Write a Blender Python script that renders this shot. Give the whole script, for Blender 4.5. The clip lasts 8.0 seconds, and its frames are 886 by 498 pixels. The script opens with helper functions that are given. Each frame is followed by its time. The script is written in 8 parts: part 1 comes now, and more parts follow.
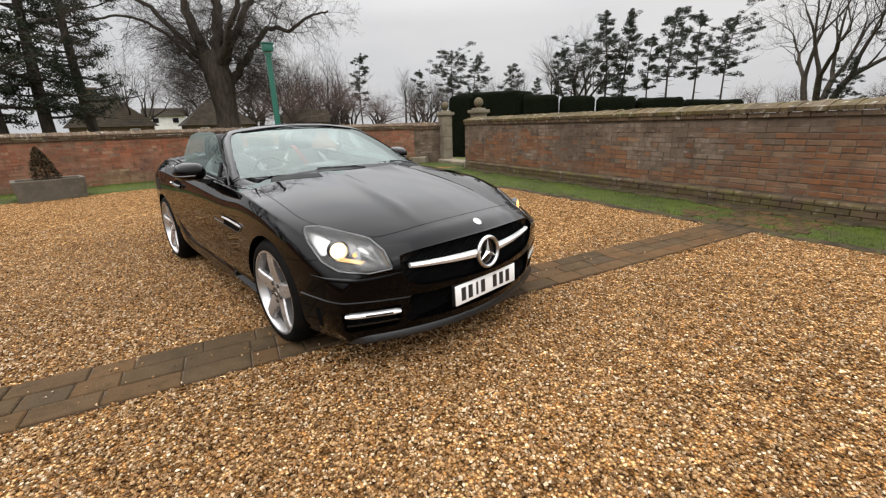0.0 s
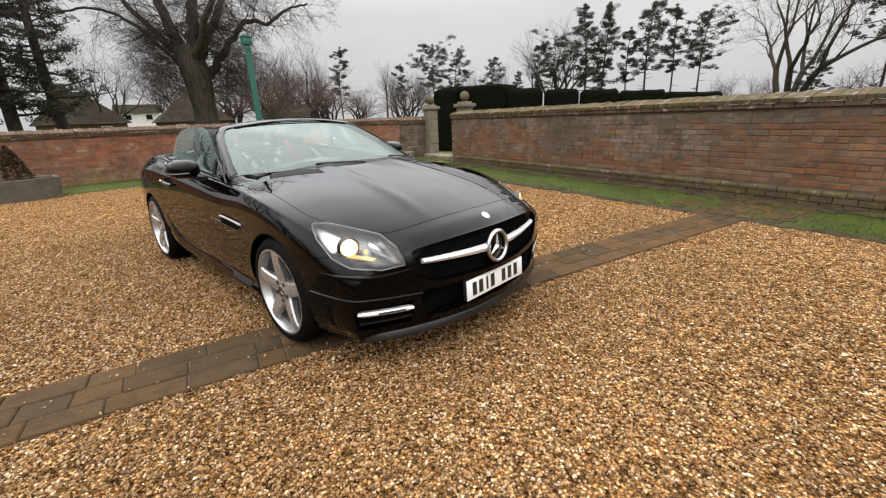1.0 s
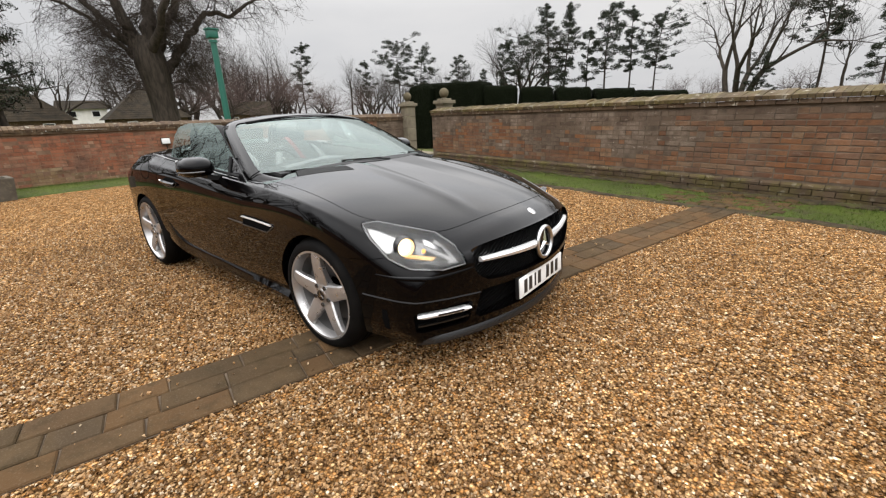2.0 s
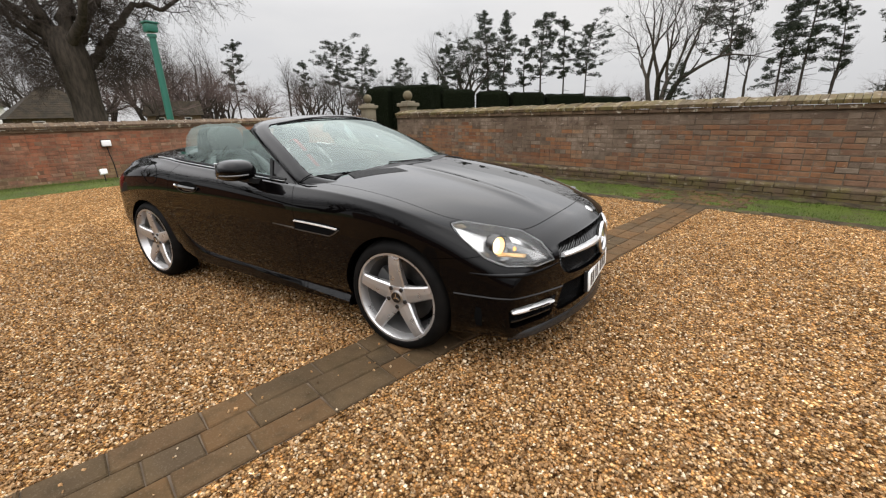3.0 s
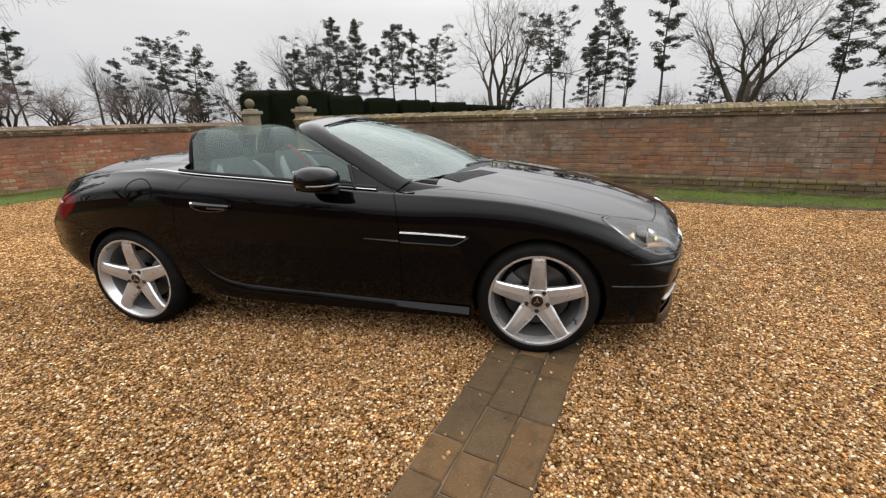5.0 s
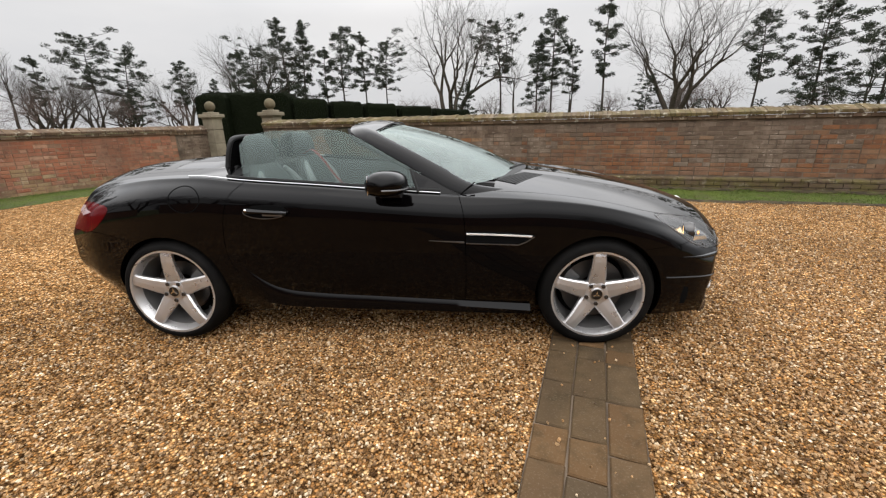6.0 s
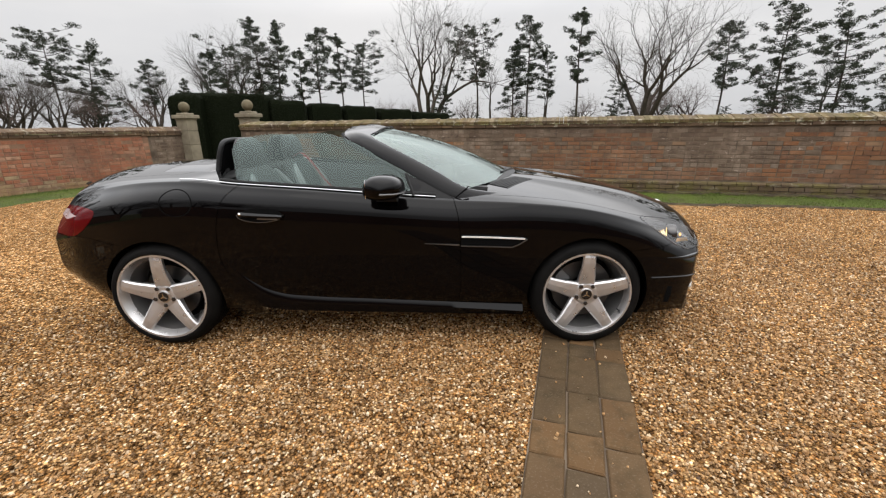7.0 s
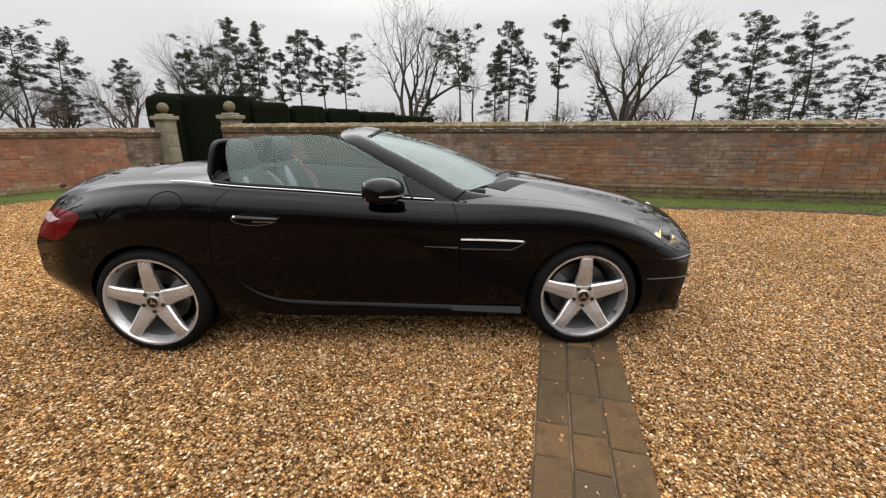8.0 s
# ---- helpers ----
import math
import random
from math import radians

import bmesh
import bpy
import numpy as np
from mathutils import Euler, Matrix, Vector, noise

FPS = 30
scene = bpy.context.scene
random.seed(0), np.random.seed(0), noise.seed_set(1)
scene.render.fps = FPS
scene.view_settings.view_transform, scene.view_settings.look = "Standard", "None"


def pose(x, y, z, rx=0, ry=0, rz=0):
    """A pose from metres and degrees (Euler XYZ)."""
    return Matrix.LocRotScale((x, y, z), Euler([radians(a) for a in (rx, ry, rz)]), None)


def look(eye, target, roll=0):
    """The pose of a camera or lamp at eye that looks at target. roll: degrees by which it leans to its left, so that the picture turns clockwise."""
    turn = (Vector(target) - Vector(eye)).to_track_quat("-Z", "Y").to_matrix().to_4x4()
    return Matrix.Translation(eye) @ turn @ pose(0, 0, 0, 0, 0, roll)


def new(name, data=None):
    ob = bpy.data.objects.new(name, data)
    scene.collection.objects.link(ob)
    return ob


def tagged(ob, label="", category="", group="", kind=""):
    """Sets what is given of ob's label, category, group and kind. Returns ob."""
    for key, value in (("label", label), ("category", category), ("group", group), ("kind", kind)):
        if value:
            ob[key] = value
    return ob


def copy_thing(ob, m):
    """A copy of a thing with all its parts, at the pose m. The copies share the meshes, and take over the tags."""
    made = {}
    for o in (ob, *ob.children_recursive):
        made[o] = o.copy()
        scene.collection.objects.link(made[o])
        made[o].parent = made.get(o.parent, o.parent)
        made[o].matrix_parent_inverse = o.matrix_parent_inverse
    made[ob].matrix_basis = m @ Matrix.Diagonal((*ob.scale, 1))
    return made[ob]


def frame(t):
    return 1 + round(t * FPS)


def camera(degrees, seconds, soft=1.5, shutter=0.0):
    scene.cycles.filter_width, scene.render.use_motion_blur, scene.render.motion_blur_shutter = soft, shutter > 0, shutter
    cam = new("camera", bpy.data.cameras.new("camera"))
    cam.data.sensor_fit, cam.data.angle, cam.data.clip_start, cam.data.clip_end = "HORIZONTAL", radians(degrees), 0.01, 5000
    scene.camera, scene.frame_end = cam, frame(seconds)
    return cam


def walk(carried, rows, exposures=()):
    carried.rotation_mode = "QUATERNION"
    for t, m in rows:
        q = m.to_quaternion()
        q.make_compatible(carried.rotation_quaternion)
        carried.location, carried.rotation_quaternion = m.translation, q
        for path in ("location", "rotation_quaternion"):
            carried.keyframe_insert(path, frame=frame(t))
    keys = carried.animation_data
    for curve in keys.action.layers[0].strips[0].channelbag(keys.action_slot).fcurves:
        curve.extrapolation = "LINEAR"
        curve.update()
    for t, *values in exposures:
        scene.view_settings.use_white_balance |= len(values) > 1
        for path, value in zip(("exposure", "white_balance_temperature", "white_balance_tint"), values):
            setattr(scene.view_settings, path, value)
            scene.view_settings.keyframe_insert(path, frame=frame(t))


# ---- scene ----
cam = camera(94.5, 8.0, 1.25)
PATH = [
    (0, (3.479, -1.706, 1.217), (2.101, -0.379, 0.632), -1.7),
    (0.5, (3.451, -1.709, 1.218), (2.097, -0.364, 0.618), -2.0),
    (1, (3.363, -1.787, 1.214), (2.046, -0.412, 0.603), -2.2),
    (1.5, (3.206, -1.903, 1.213), (1.937, -0.487, 0.595), -2.4),
    (1.7, (3.129, -1.941, 1.207), (1.885, -0.505, 0.584), -2.3),
    (2.8, (2.571, -2.374, 1.232), (1.55, -0.772, 0.609), -1.6),
    (3, (2.457, -2.461, 1.23), (1.483, -0.829, 0.607), -1.5),
    (3.5, (2.149, -2.564, 1.204), (1.308, -0.859, 0.583), -1.3),
    (4, (1.793, -2.668, 1.215), (1.121, -0.889, 0.592), -1.2),
    (4.5, (1.442, -2.803, 1.23), (0.94, -0.969, 0.611), -1.2),
    (4.7, (1.314, -2.833, 1.215), (0.864, -0.983, 0.605), -1.3),
    (5.8, (0.626, -2.961, 1.221), (0.454, -1.061, 0.622), -1.3),
    (6, (0.537, -3.006, 1.236), (0.391, -1.102, 0.643), -1.3),
    (6.5, (0.459, -3.05, 1.254), (0.372, -1.138, 0.674), -1.0),
    (7, (0.443, -3.053, 1.25), (0.405, -1.14, 0.668), -0.7),
    (7.5, (0.427, -3.044, 1.242), (0.424, -1.13, 0.662), -0.5),
    (8, (0.354, -3.045, 1.244), (0.4, -1.127, 0.678), -0.2),
]
walk(cam, [(t, look(e, g, r)) for t, e, g, r in PATH], [(0, -0.05), (1.5, -0.03), (3, 0.04), (4.5, 0.06), (8, 0.06)])

# ---- world and sun: a bright, thinly overcast winter sky ----
world = bpy.data.worlds.new("overcast_sky")
scene.world = world
world.use_nodes = True
wn, wl = world.node_tree.nodes, world.node_tree.links
wn.clear()
w_out = wn.new("ShaderNodeOutputWorld")
w_bg = wn.new("ShaderNodeBackground")
w_sky = wn.new("ShaderNodeTexSky")
w_sky.sky_type, w_sky.sun_disc = "NISHITA", False
w_sky.sun_elevation, w_sky.sun_rotation = radians(73), radians(156)
w_sky.air_density, w_sky.dust_density = 1.0, 4.0
w_hsv = wn.new("ShaderNodeHueSaturation")
w_hsv.inputs["Saturation"].default_value = 0.10
w_tc = wn.new("ShaderNodeTexCoord")
w_map = wn.new("ShaderNodeMapping")
w_map.inputs["Scale"].default_value = (1.0, 1.0, 3.2)
w_noise = wn.new("ShaderNodeTexNoise")
w_noise.inputs["Scale"].default_value, w_noise.inputs["Detail"].default_value = 1.7, 5.0
w_ramp = wn.new("ShaderNodeValToRGB")
w_ramp.color_ramp.elements[0].position, w_ramp.color_ramp.elements[0].color = 0.30, (22.4, 22.8, 23.8, 1)
w_ramp.color_ramp.elements[1].position, w_ramp.color_ramp.elements[1].color = 0.70, (29.2, 28.8, 28.8, 1)
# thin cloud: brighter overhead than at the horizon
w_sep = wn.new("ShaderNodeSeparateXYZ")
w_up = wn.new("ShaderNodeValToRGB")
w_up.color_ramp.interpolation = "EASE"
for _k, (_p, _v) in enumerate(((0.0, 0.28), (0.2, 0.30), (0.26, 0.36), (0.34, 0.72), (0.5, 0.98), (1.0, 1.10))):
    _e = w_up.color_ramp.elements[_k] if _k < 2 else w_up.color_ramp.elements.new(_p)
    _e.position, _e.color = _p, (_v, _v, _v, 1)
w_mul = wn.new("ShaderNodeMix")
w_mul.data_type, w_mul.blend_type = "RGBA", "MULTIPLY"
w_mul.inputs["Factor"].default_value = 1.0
# and brighter towards the veiled sun
w_dot = wn.new("ShaderNodeVectorMath")
w_dot.operation = "DOT_PRODUCT"
w_dot.inputs[1].default_value = Vector((1.15, -2.6, 9.5)).normalized()
w_glow = wn.new("ShaderNodeMapRange")
for _k, _v in zip(("From Min", "From Max", "To Min", "To Max"), (0.1, 1.0, 1.0, 1.75)):
    w_glow.inputs[_k].default_value = _v
w_sun = wn.new("ShaderNodeVectorMath")
w_sun.operation = "SCALE"
w_mix = wn.new("ShaderNodeMix")
w_mix.data_type = "RGBA"
w_mix.inputs["Factor"].default_value = 0.85
w_bg.inputs["Strength"].default_value = 0.1
wl.new(w_tc.outputs["Generated"], w_map.inputs["Vector"])
wl.new(w_map.outputs["Vector"], w_noise.inputs["Vector"])
wl.new(w_noise.outputs["Fac"], w_ramp.inputs["Fac"])
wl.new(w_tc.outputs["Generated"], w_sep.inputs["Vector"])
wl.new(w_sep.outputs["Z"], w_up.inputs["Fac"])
wl.new(w_ramp.outputs["Color"], w_mul.inputs["A"])
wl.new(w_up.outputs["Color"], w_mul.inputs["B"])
wl.new(w_sky.outputs["Color"], w_hsv.inputs["Color"])
wl.new(w_hsv.outputs["Color"], w_mix.inputs["A"])
wl.new(w_tc.outputs["Generated"], w_dot.inputs[0])
wl.new(w_dot.outputs["Value"], w_glow.inputs["Value"])
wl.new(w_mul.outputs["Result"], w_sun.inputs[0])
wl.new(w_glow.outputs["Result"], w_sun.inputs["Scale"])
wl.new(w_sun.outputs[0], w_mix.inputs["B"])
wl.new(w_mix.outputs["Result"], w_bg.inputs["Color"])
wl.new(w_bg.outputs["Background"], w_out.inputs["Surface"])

sun = new("sun", bpy.data.lights.new("sun", "SUN"))
sun.data.energy, sun.data.angle, sun.data.color = 0.5, radians(50), (1.0, 0.95, 0.88)
sun.matrix_world = look((1.15, -2.6, 9.5), (0, 0, 0))

# ---- materials ----
class Mat:
    """A node material with a Principled shader, and short ways to add nodes to it."""

    def __init__(self, name, color=(0.5, 0.5, 0.5), rough=0.5, metal=0.0, **extra):
        self.m = bpy.data.materials.new(name)
        self.m.use_nodes = True
        self.n, self.l = self.m.node_tree.nodes, self.m.node_tree.links
        self.b = self.n["Principled BSDF"]
        self.set("Base Color", (*color, 1))
        self.set("Roughness", rough)
        self.set("Metallic", metal)
        if rough >= 0.5 and not metal:
            self.set("Specular IOR Level", 0.16)      # rough, porous surfaces hardly shine
        for key, value in extra.items():
            self.set(key.replace("_", " "), value)

    def set(self, socket, value):
        if hasattr(value, "links") or hasattr(value, "is_output"):
            self.l.new(value, self.b.inputs[socket])
        else:
            self.b.inputs[socket].default_value = value

    def coord(self, scale=(1, 1, 1), kind="Object"):
        tc, mp = self.n.new("ShaderNodeTexCoord"), self.n.new("ShaderNodeMapping")
        mp.inputs["Scale"].default_value = scale
        self.l.new(tc.outputs[kind], mp.inputs["Vector"])
        return mp.outputs["Vector"]

    def world_coord(self, scale=(1, 1, 1)):
        ge, mp = self.n.new("ShaderNodeNewGeometry"), self.n.new("ShaderNodeMapping")
        mp.inputs["Scale"].default_value = scale
        self.l.new(ge.outputs["Position"], mp.inputs["Vector"])
        return mp.outputs["Vector"]

    def noise(self, scale, detail=4.0, vec=None, rough=0.55):
        t = self.n.new("ShaderNodeTexNoise")
        t.inputs["Scale"].default_value, t.inputs["Detail"].default_value = scale, detail
        t.inputs["Roughness"].default_value = rough
        if vec is not None:
            self.l.new(vec, t.inputs["Vector"])
        return t.outputs["Fac"]

    def voronoi(self, scale, vec=None, feature="F1"):
        t = self.n.new("ShaderNodeTexVoronoi")
        t.feature = feature
        t.inputs["Scale"].default_value = scale
        if vec is not None:
            self.l.new(vec, t.inputs["Vector"])
        return t

    def ramp(self, fac, stops, mode="LINEAR"):
        r = self.n.new("ShaderNodeValToRGB")
        r.color_ramp.interpolation = mode
        e = r.color_ramp.elements
        while len(e) < len(stops):
            e.new(0.5)
        for el, (p, c) in zip(e, stops):
            el.position, el.color = p, (*c, 1) if len(c) == 3 else c
        self.l.new(fac, r.inputs["Fac"])
        return r.outputs["Color"]

    def mix(self, fac, a, b, blend="MIX"):
        x = self.n.new("ShaderNodeMix")
        x.data_type, x.blend_type = "RGBA", blend
        for sock, v in (("Factor", fac), ("A", a), ("B", b)):
            s = x.inputs[sock] if sock == "Factor" else [i for i in x.inputs if i.name == sock and i.type == "RGBA"][0]
            if hasattr(v, "is_output"):
                self.l.new(v, s)
            else:
                s.default_value = v if sock == "Factor" else (*v, 1)
        return [o for o in x.outputs if o.type == "RGBA"][0]

    def math(self, op, a, b=0.0, clamp=False):
        x = self.n.new("ShaderNodeMath")
        x.operation, x.use_clamp = op, clamp
        for i, v in enumerate((a, b)):
            if hasattr(v, "is_output"):
                self.l.new(v, x.inputs[i])
            else:
                x.inputs[i].default_value = v
        return x.outputs[0]

    def map(self, v, a, b, c, d):
        x = self.n.new("ShaderNodeMapRange")
        for name, val in zip(("From Min", "From Max", "To Min", "To Max"), (a, b, c, d)):
            x.inputs[name].default_value = val
        self.l.new(v, x.inputs["Value"])
        return x.outputs["Result"]

    def island(self):
        return self.n.new("ShaderNodeNewGeometry").outputs["Random Per Island"]

    def piece(self):
        return self.n.new("ShaderNodeObjectInfo").outputs["Random"]

    def bump(self, height, strength=0.3, dist=0.01, normal=None):
        x = self.n.new("ShaderNodeBump")
        x.inputs["Strength"].default_value, x.inputs["Distance"].default_value = strength, dist
        self.l.new(height, x.inputs["Height"])
        if normal is not None:
            self.l.new(normal, x.inputs["Normal"])
        self.l.new(x.outputs["Normal"], self.b.inputs["Normal"])
        return x.outputs["Normal"]


STONE_TONES = [(0.00, (0.044, 0.023, 0.010)), (0.09, (0.109, 0.056, 0.021)), (0.20, (0.196, 0.101, 0.038)), (0.33, (0.283, 0.165, 0.072)), (0.43, (0.087, 0.048, 0.021)),
               (0.53, (0.217, 0.106, 0.038)), (0.65, (0.348, 0.226, 0.115)), (0.75, (0.135, 0.075, 0.033)), (0.86, (0.296, 0.181, 0.086)), (0.95, (0.444, 0.348, 0.235))]


def gravel_material(name, pieces):
    m = Mat(name, rough=0.5, Specular_IOR_Level=0.16 if pieces else 0.0)
    v = m.world_coord()
    vo = m.voronoi(78.0, v)
    sep = m.n.new("ShaderNodeSeparateColor")
    m.l.new(vo.outputs["Color"], sep.inputs["Color"])
    cell = m.island() if pieces else sep.outputs["Red"]
    col = m.ramp(cell, STONE_TONES, "CONSTANT" if not pieces else "LINEAR")
    patch = m.map(m.noise(0.55, 4, v), 0.3, 0.7, 0.84, 1.14)
    grain = m.map(m.noise(340.0, 3, v), 0.3, 0.7, 0.82, 1.15)
    col = m.mix(1.0, col, m.ramp(m.math("MULTIPLY", m.math("MULTIPLY", patch, grain), 0.5), [(0, (0, 0, 0)), (1, (2, 2, 2))]), "MULTIPLY")
    if not pieces:
        # single larger pebbles and raked clumps among the small ones
        clump = m.voronoi(34.0, v)
        csep = m.n.new("ShaderNodeSeparateColor")
        m.l.new(clump.outputs["Color"], csep.inputs["Color"])
        tone = m.math("ADD", m.math("MULTIPLY", csep.outputs["Red"], 0.66), m.math("MULTIPLY", m.map(m.noise(11.0, 4, v), 0.3, 0.7, 0.0, 1.0), 0.34))
        col = m.mix(1.0, col, m.ramp(tone, [(0.10, (0.86, 0.80, 0.70)), (0.5, (1.62, 1.56, 1.46)), (0.88, (2.70, 2.64, 2.52))]), "MULTIPLY")
        # darker between the pebbles: shade of the gaps put into the colour
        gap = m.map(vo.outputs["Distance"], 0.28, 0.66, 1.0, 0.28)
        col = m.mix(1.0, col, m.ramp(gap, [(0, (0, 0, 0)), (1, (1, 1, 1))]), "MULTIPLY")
        h = m.math("ADD", m.math("MULTIPLY", vo.outputs["Distance"], -1.0), m.math("MULTIPLY", sep.outputs["Green"], 0.8))
        m.bump(h, 1.0, 0.012)
    m.set("Base Color", col)
    m.set("Roughness", m.map(cell, 0, 1, 0.34, 0.65))
    return m.m


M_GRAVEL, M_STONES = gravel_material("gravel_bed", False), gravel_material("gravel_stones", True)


def grass_material():
    m = Mat("lawn_grass", rough=0.7)
    v = m.world_coord()
    col = m.ramp(m.noise(1.3, 5, v), [(0.3, (0.020, 0.024, 0.006)), (0.48, (0.034, 0.048, 0.006)), (0.7, (0.052, 0.070, 0.008))])
    fine = m.noise(90.0, 4, v)
    col = m.mix(m.map(fine, 0.35, 0.7, 0.0, 0.55), col, (0.060, 0.080, 0.010))
    col = m.mix(m.map(m.noise(3.4, 6, v, 0.7), 0.52, 0.66, 0.0, 0.85), col, (0.040, 0.030, 0.017))
    m.set("Base Color", col)
    m.bump(fine, 0.8, 0.02)
    return m.m


def blade_material():
    m = Mat("grass_blades", rough=0.55)
    m.set("Base Color", m.ramp(m.island(), [(0, (0.026, 0.040, 0.005)), (0.5, (0.046, 0.072, 0.008)), (0.85, (0.070, 0.092, 0.012)), (1, (0.11, 0.10, 0.03))]))
    return m.m


def soil_material():
    m = Mat("field", rough=0.9)
    v = m.world_coord()
    col = m.ramp(m.noise(0.05, 6, v), [(0.35, (0.06, 0.075, 0.02)), (0.65, (0.12, 0.115, 0.045))])
    m.set("Base Color", col)
    m.bump(m.noise(6, 5, v), 0.5, 0.05)
    return m.m


def earth_material():
    m = Mat("damp_earth", rough=0.9)
    v = m.world_coord()
    m.set("Base Color", m.ramp(m.noise(7.0, 6, v), [(0.35, (0.020, 0.015, 0.009)), (0.55, (0.045, 0.034, 0.018)), (0.72, (0.055, 0.062, 0.014))]))
    m.bump(m.noise(45.0, 5, v), 0.9, 0.02)
    return m.m


M_EARTH = earth_material()
M_GRASS, M_BLADE, M_FIELD = grass_material(), blade_material(), soil_material()


def brick_material(name, tones, lime=0.25, moss=0.0, piece=True):
    """Old hand-made brick: tone by the brick, pale lime bloom, soot and a little moss in patches."""
    m = Mat(name, rough=0.85)
    v = m.world_coord()
    r = m.piece() if piece else m.island()
    col = m.ramp(r, tones)
    big = m.noise(0.7, 5, v)
    bloom = m.map(m.noise(2.3, 6, v, 0.65), 0.46, 0.66, 0.0, lime)
    col = m.mix(bloom, col, (0.235, 0.185, 0.140))
    salts = m.map(m.noise(7.5, 6, m.world_coord((1, 1, 2.2)), 0.7), 0.60, 0.70, 0.0, lime * 1.3)
    col = m.mix(salts, col, (0.40, 0.34, 0.28))
    streak = m.noise(1.6, 6, m.world_coord((1.0, 1.0, 0.28)), 0.65)
    col = m.mix(m.map(streak, 0.46, 0.66, 0.0, 0.5), col, (0.050, 0.038, 0.028))
    soot = m.map(big, 0.44, 0.64, 0.0, 0.50)
    col = m.mix(soot, col, (0.080, 0.060, 0.043))
    blot = m.map(m.noise(6.5, 5, v, 0.7), 0.50, 0.66, 0.0, 0.55)
    col = m.mix(blot, col, (0.052, 0.037, 0.026))
    fine = m.noise(55.0, 5, v)
    col = m.mix(m.map(fine, 0.35, 0.75, 0.0, 0.32), col, (0.10, 0.05, 0.033))
    if moss:
        col = m.mix(m.map(m.noise(3.1, 6, v, 0.7), 0.42, 0.62, 0.0, moss), col, (0.078, 0.066, 0.018))
        lich = m.map(m.noise(9.0, 5, v, 0.7), 0.58, 0.66, 0.0, 0.55 if "coping" in name else 0.20)
        col = m.mix(lich, col, (0.42, 0.39, 0.31))
    m.set("Base Color", col)
    m.bump(m.math("ADD", fine, m.math("MULTIPLY", m.noise(14.0, 4, v), 0.8)), 0.55, 0.008)
    return m.m


RED = [(0.0, (0.195, 0.068, 0.035)), (0.35, (0.232, 0.082, 0.041)), (0.7, (0.255, 0.100, 0.052)), (0.92, (0.262, 0.122, 0.070)), (1.0, (0.30, 0.175, 0.110))]
BUFF = [(0.0, (0.150, 0.087, 0.043)), (0.4, (0.190, 0.115, 0.056)), (0.75, (0.225, 0.148, 0.076)), (1.0, (0.27, 0.195, 0.112))]
RUST = [(0.0, (0.100, 0.046, 0.023)), (0.3, (0.138, 0.058, 0.025)), (0.6, (0.178, 0.074, 0.028)), (0.85, (0.160, 0.082, 0.040)), (1.0, (0.195, 0.122, 0.068))]
GREYRED = [(0.0, (0.066, 0.048, 0.033)), (0.3, (0.084, 0.061, 0.042)), (0.6, (0.100, 0.075, 0.052)), (0.88, (0.120, 0.092, 0.066)), (1.0, (0.160, 0.130, 0.098))]
MOSSY = [(0.0, (0.022, 0.016, 0.007)), (0.3, (0.048, 0.034, 0.012)), (0.6, (0.080, 0.056, 0.021)), (0.85, (0.105, 0.075, 0.032)), (1.0, (0.18, 0.15, 0.10))]
M_BRICK_RED = brick_material("red_brick", RED, 0.30)
M_BRICK_RED_J = brick_material("red_brick_rest", RED, 0.30, piece=False)
M_BRICK_BUFF = brick_material("buff_brick", BUFF, 0.25, 0.12)
M_BRICK_BUFF_J = brick_material("buff_brick_rest", BUFF, 0.25, 0.12, piece=False)
M_BRICK_RUST = brick_material("rust_brick", RUST, 0.30)
M_BRICK_RUST_J = brick_material("rust_brick_rest", RUST, 0.30, piece=False)
M_BRICK_GREY = brick_material("weathered_brick", GREYRED, 0.72)
M_BRICK_GREY_J = brick_material("weathered_brick_rest", GREYRED, 0.72, piece=False)
M_COPING = brick_material("mossy_coping_brick", MOSSY, 0.08, 0.6, piece=False)
M_COPING_RED = brick_material("coping_brick", [(0, (0.046, 0.030, 0.018)), (0.5, (0.072, 0.047, 0.027)), (1, (0.11, 0.074, 0.043))], 0.06, 0.12, piece=False)
M_PLINTH = brick_material("damp_plinth_brick", [(0.0, (0.036, 0.026, 0.013)), (0.5, (0.048, 0.034, 0.017)), (1.0, (0.075, 0.050, 0.028))], 0.15, 0.75, piece=False)


def mortar_material(name, a, b):
    m = Mat(name, rough=0.95)
    v = m.world_coord()
    m.set("Base Color", m.ramp(m.noise(4.0, 6, v), [(0.35, a), (0.65, b)]))
    m.bump(m.noise(80, 4, v), 0.5, 0.005)
    return m.m


def limestone_material(name, a, b):
    m = Mat(name, rough=0.88)
    v = m.world_coord()
    col = m.ramp(m.noise(3.0, 6, v), [(0.32, a), (0.68, b)])
    col = m.mix(m.map(m.noise(11.0, 5, v, 0.7), 0.52, 0.68, 0, 0.5), col, (0.14, 0.12, 0.085))
    m.set("Base Color", col)
    m.bump(m.noise(60, 5, v), 0.45, 0.006)
    return m.m


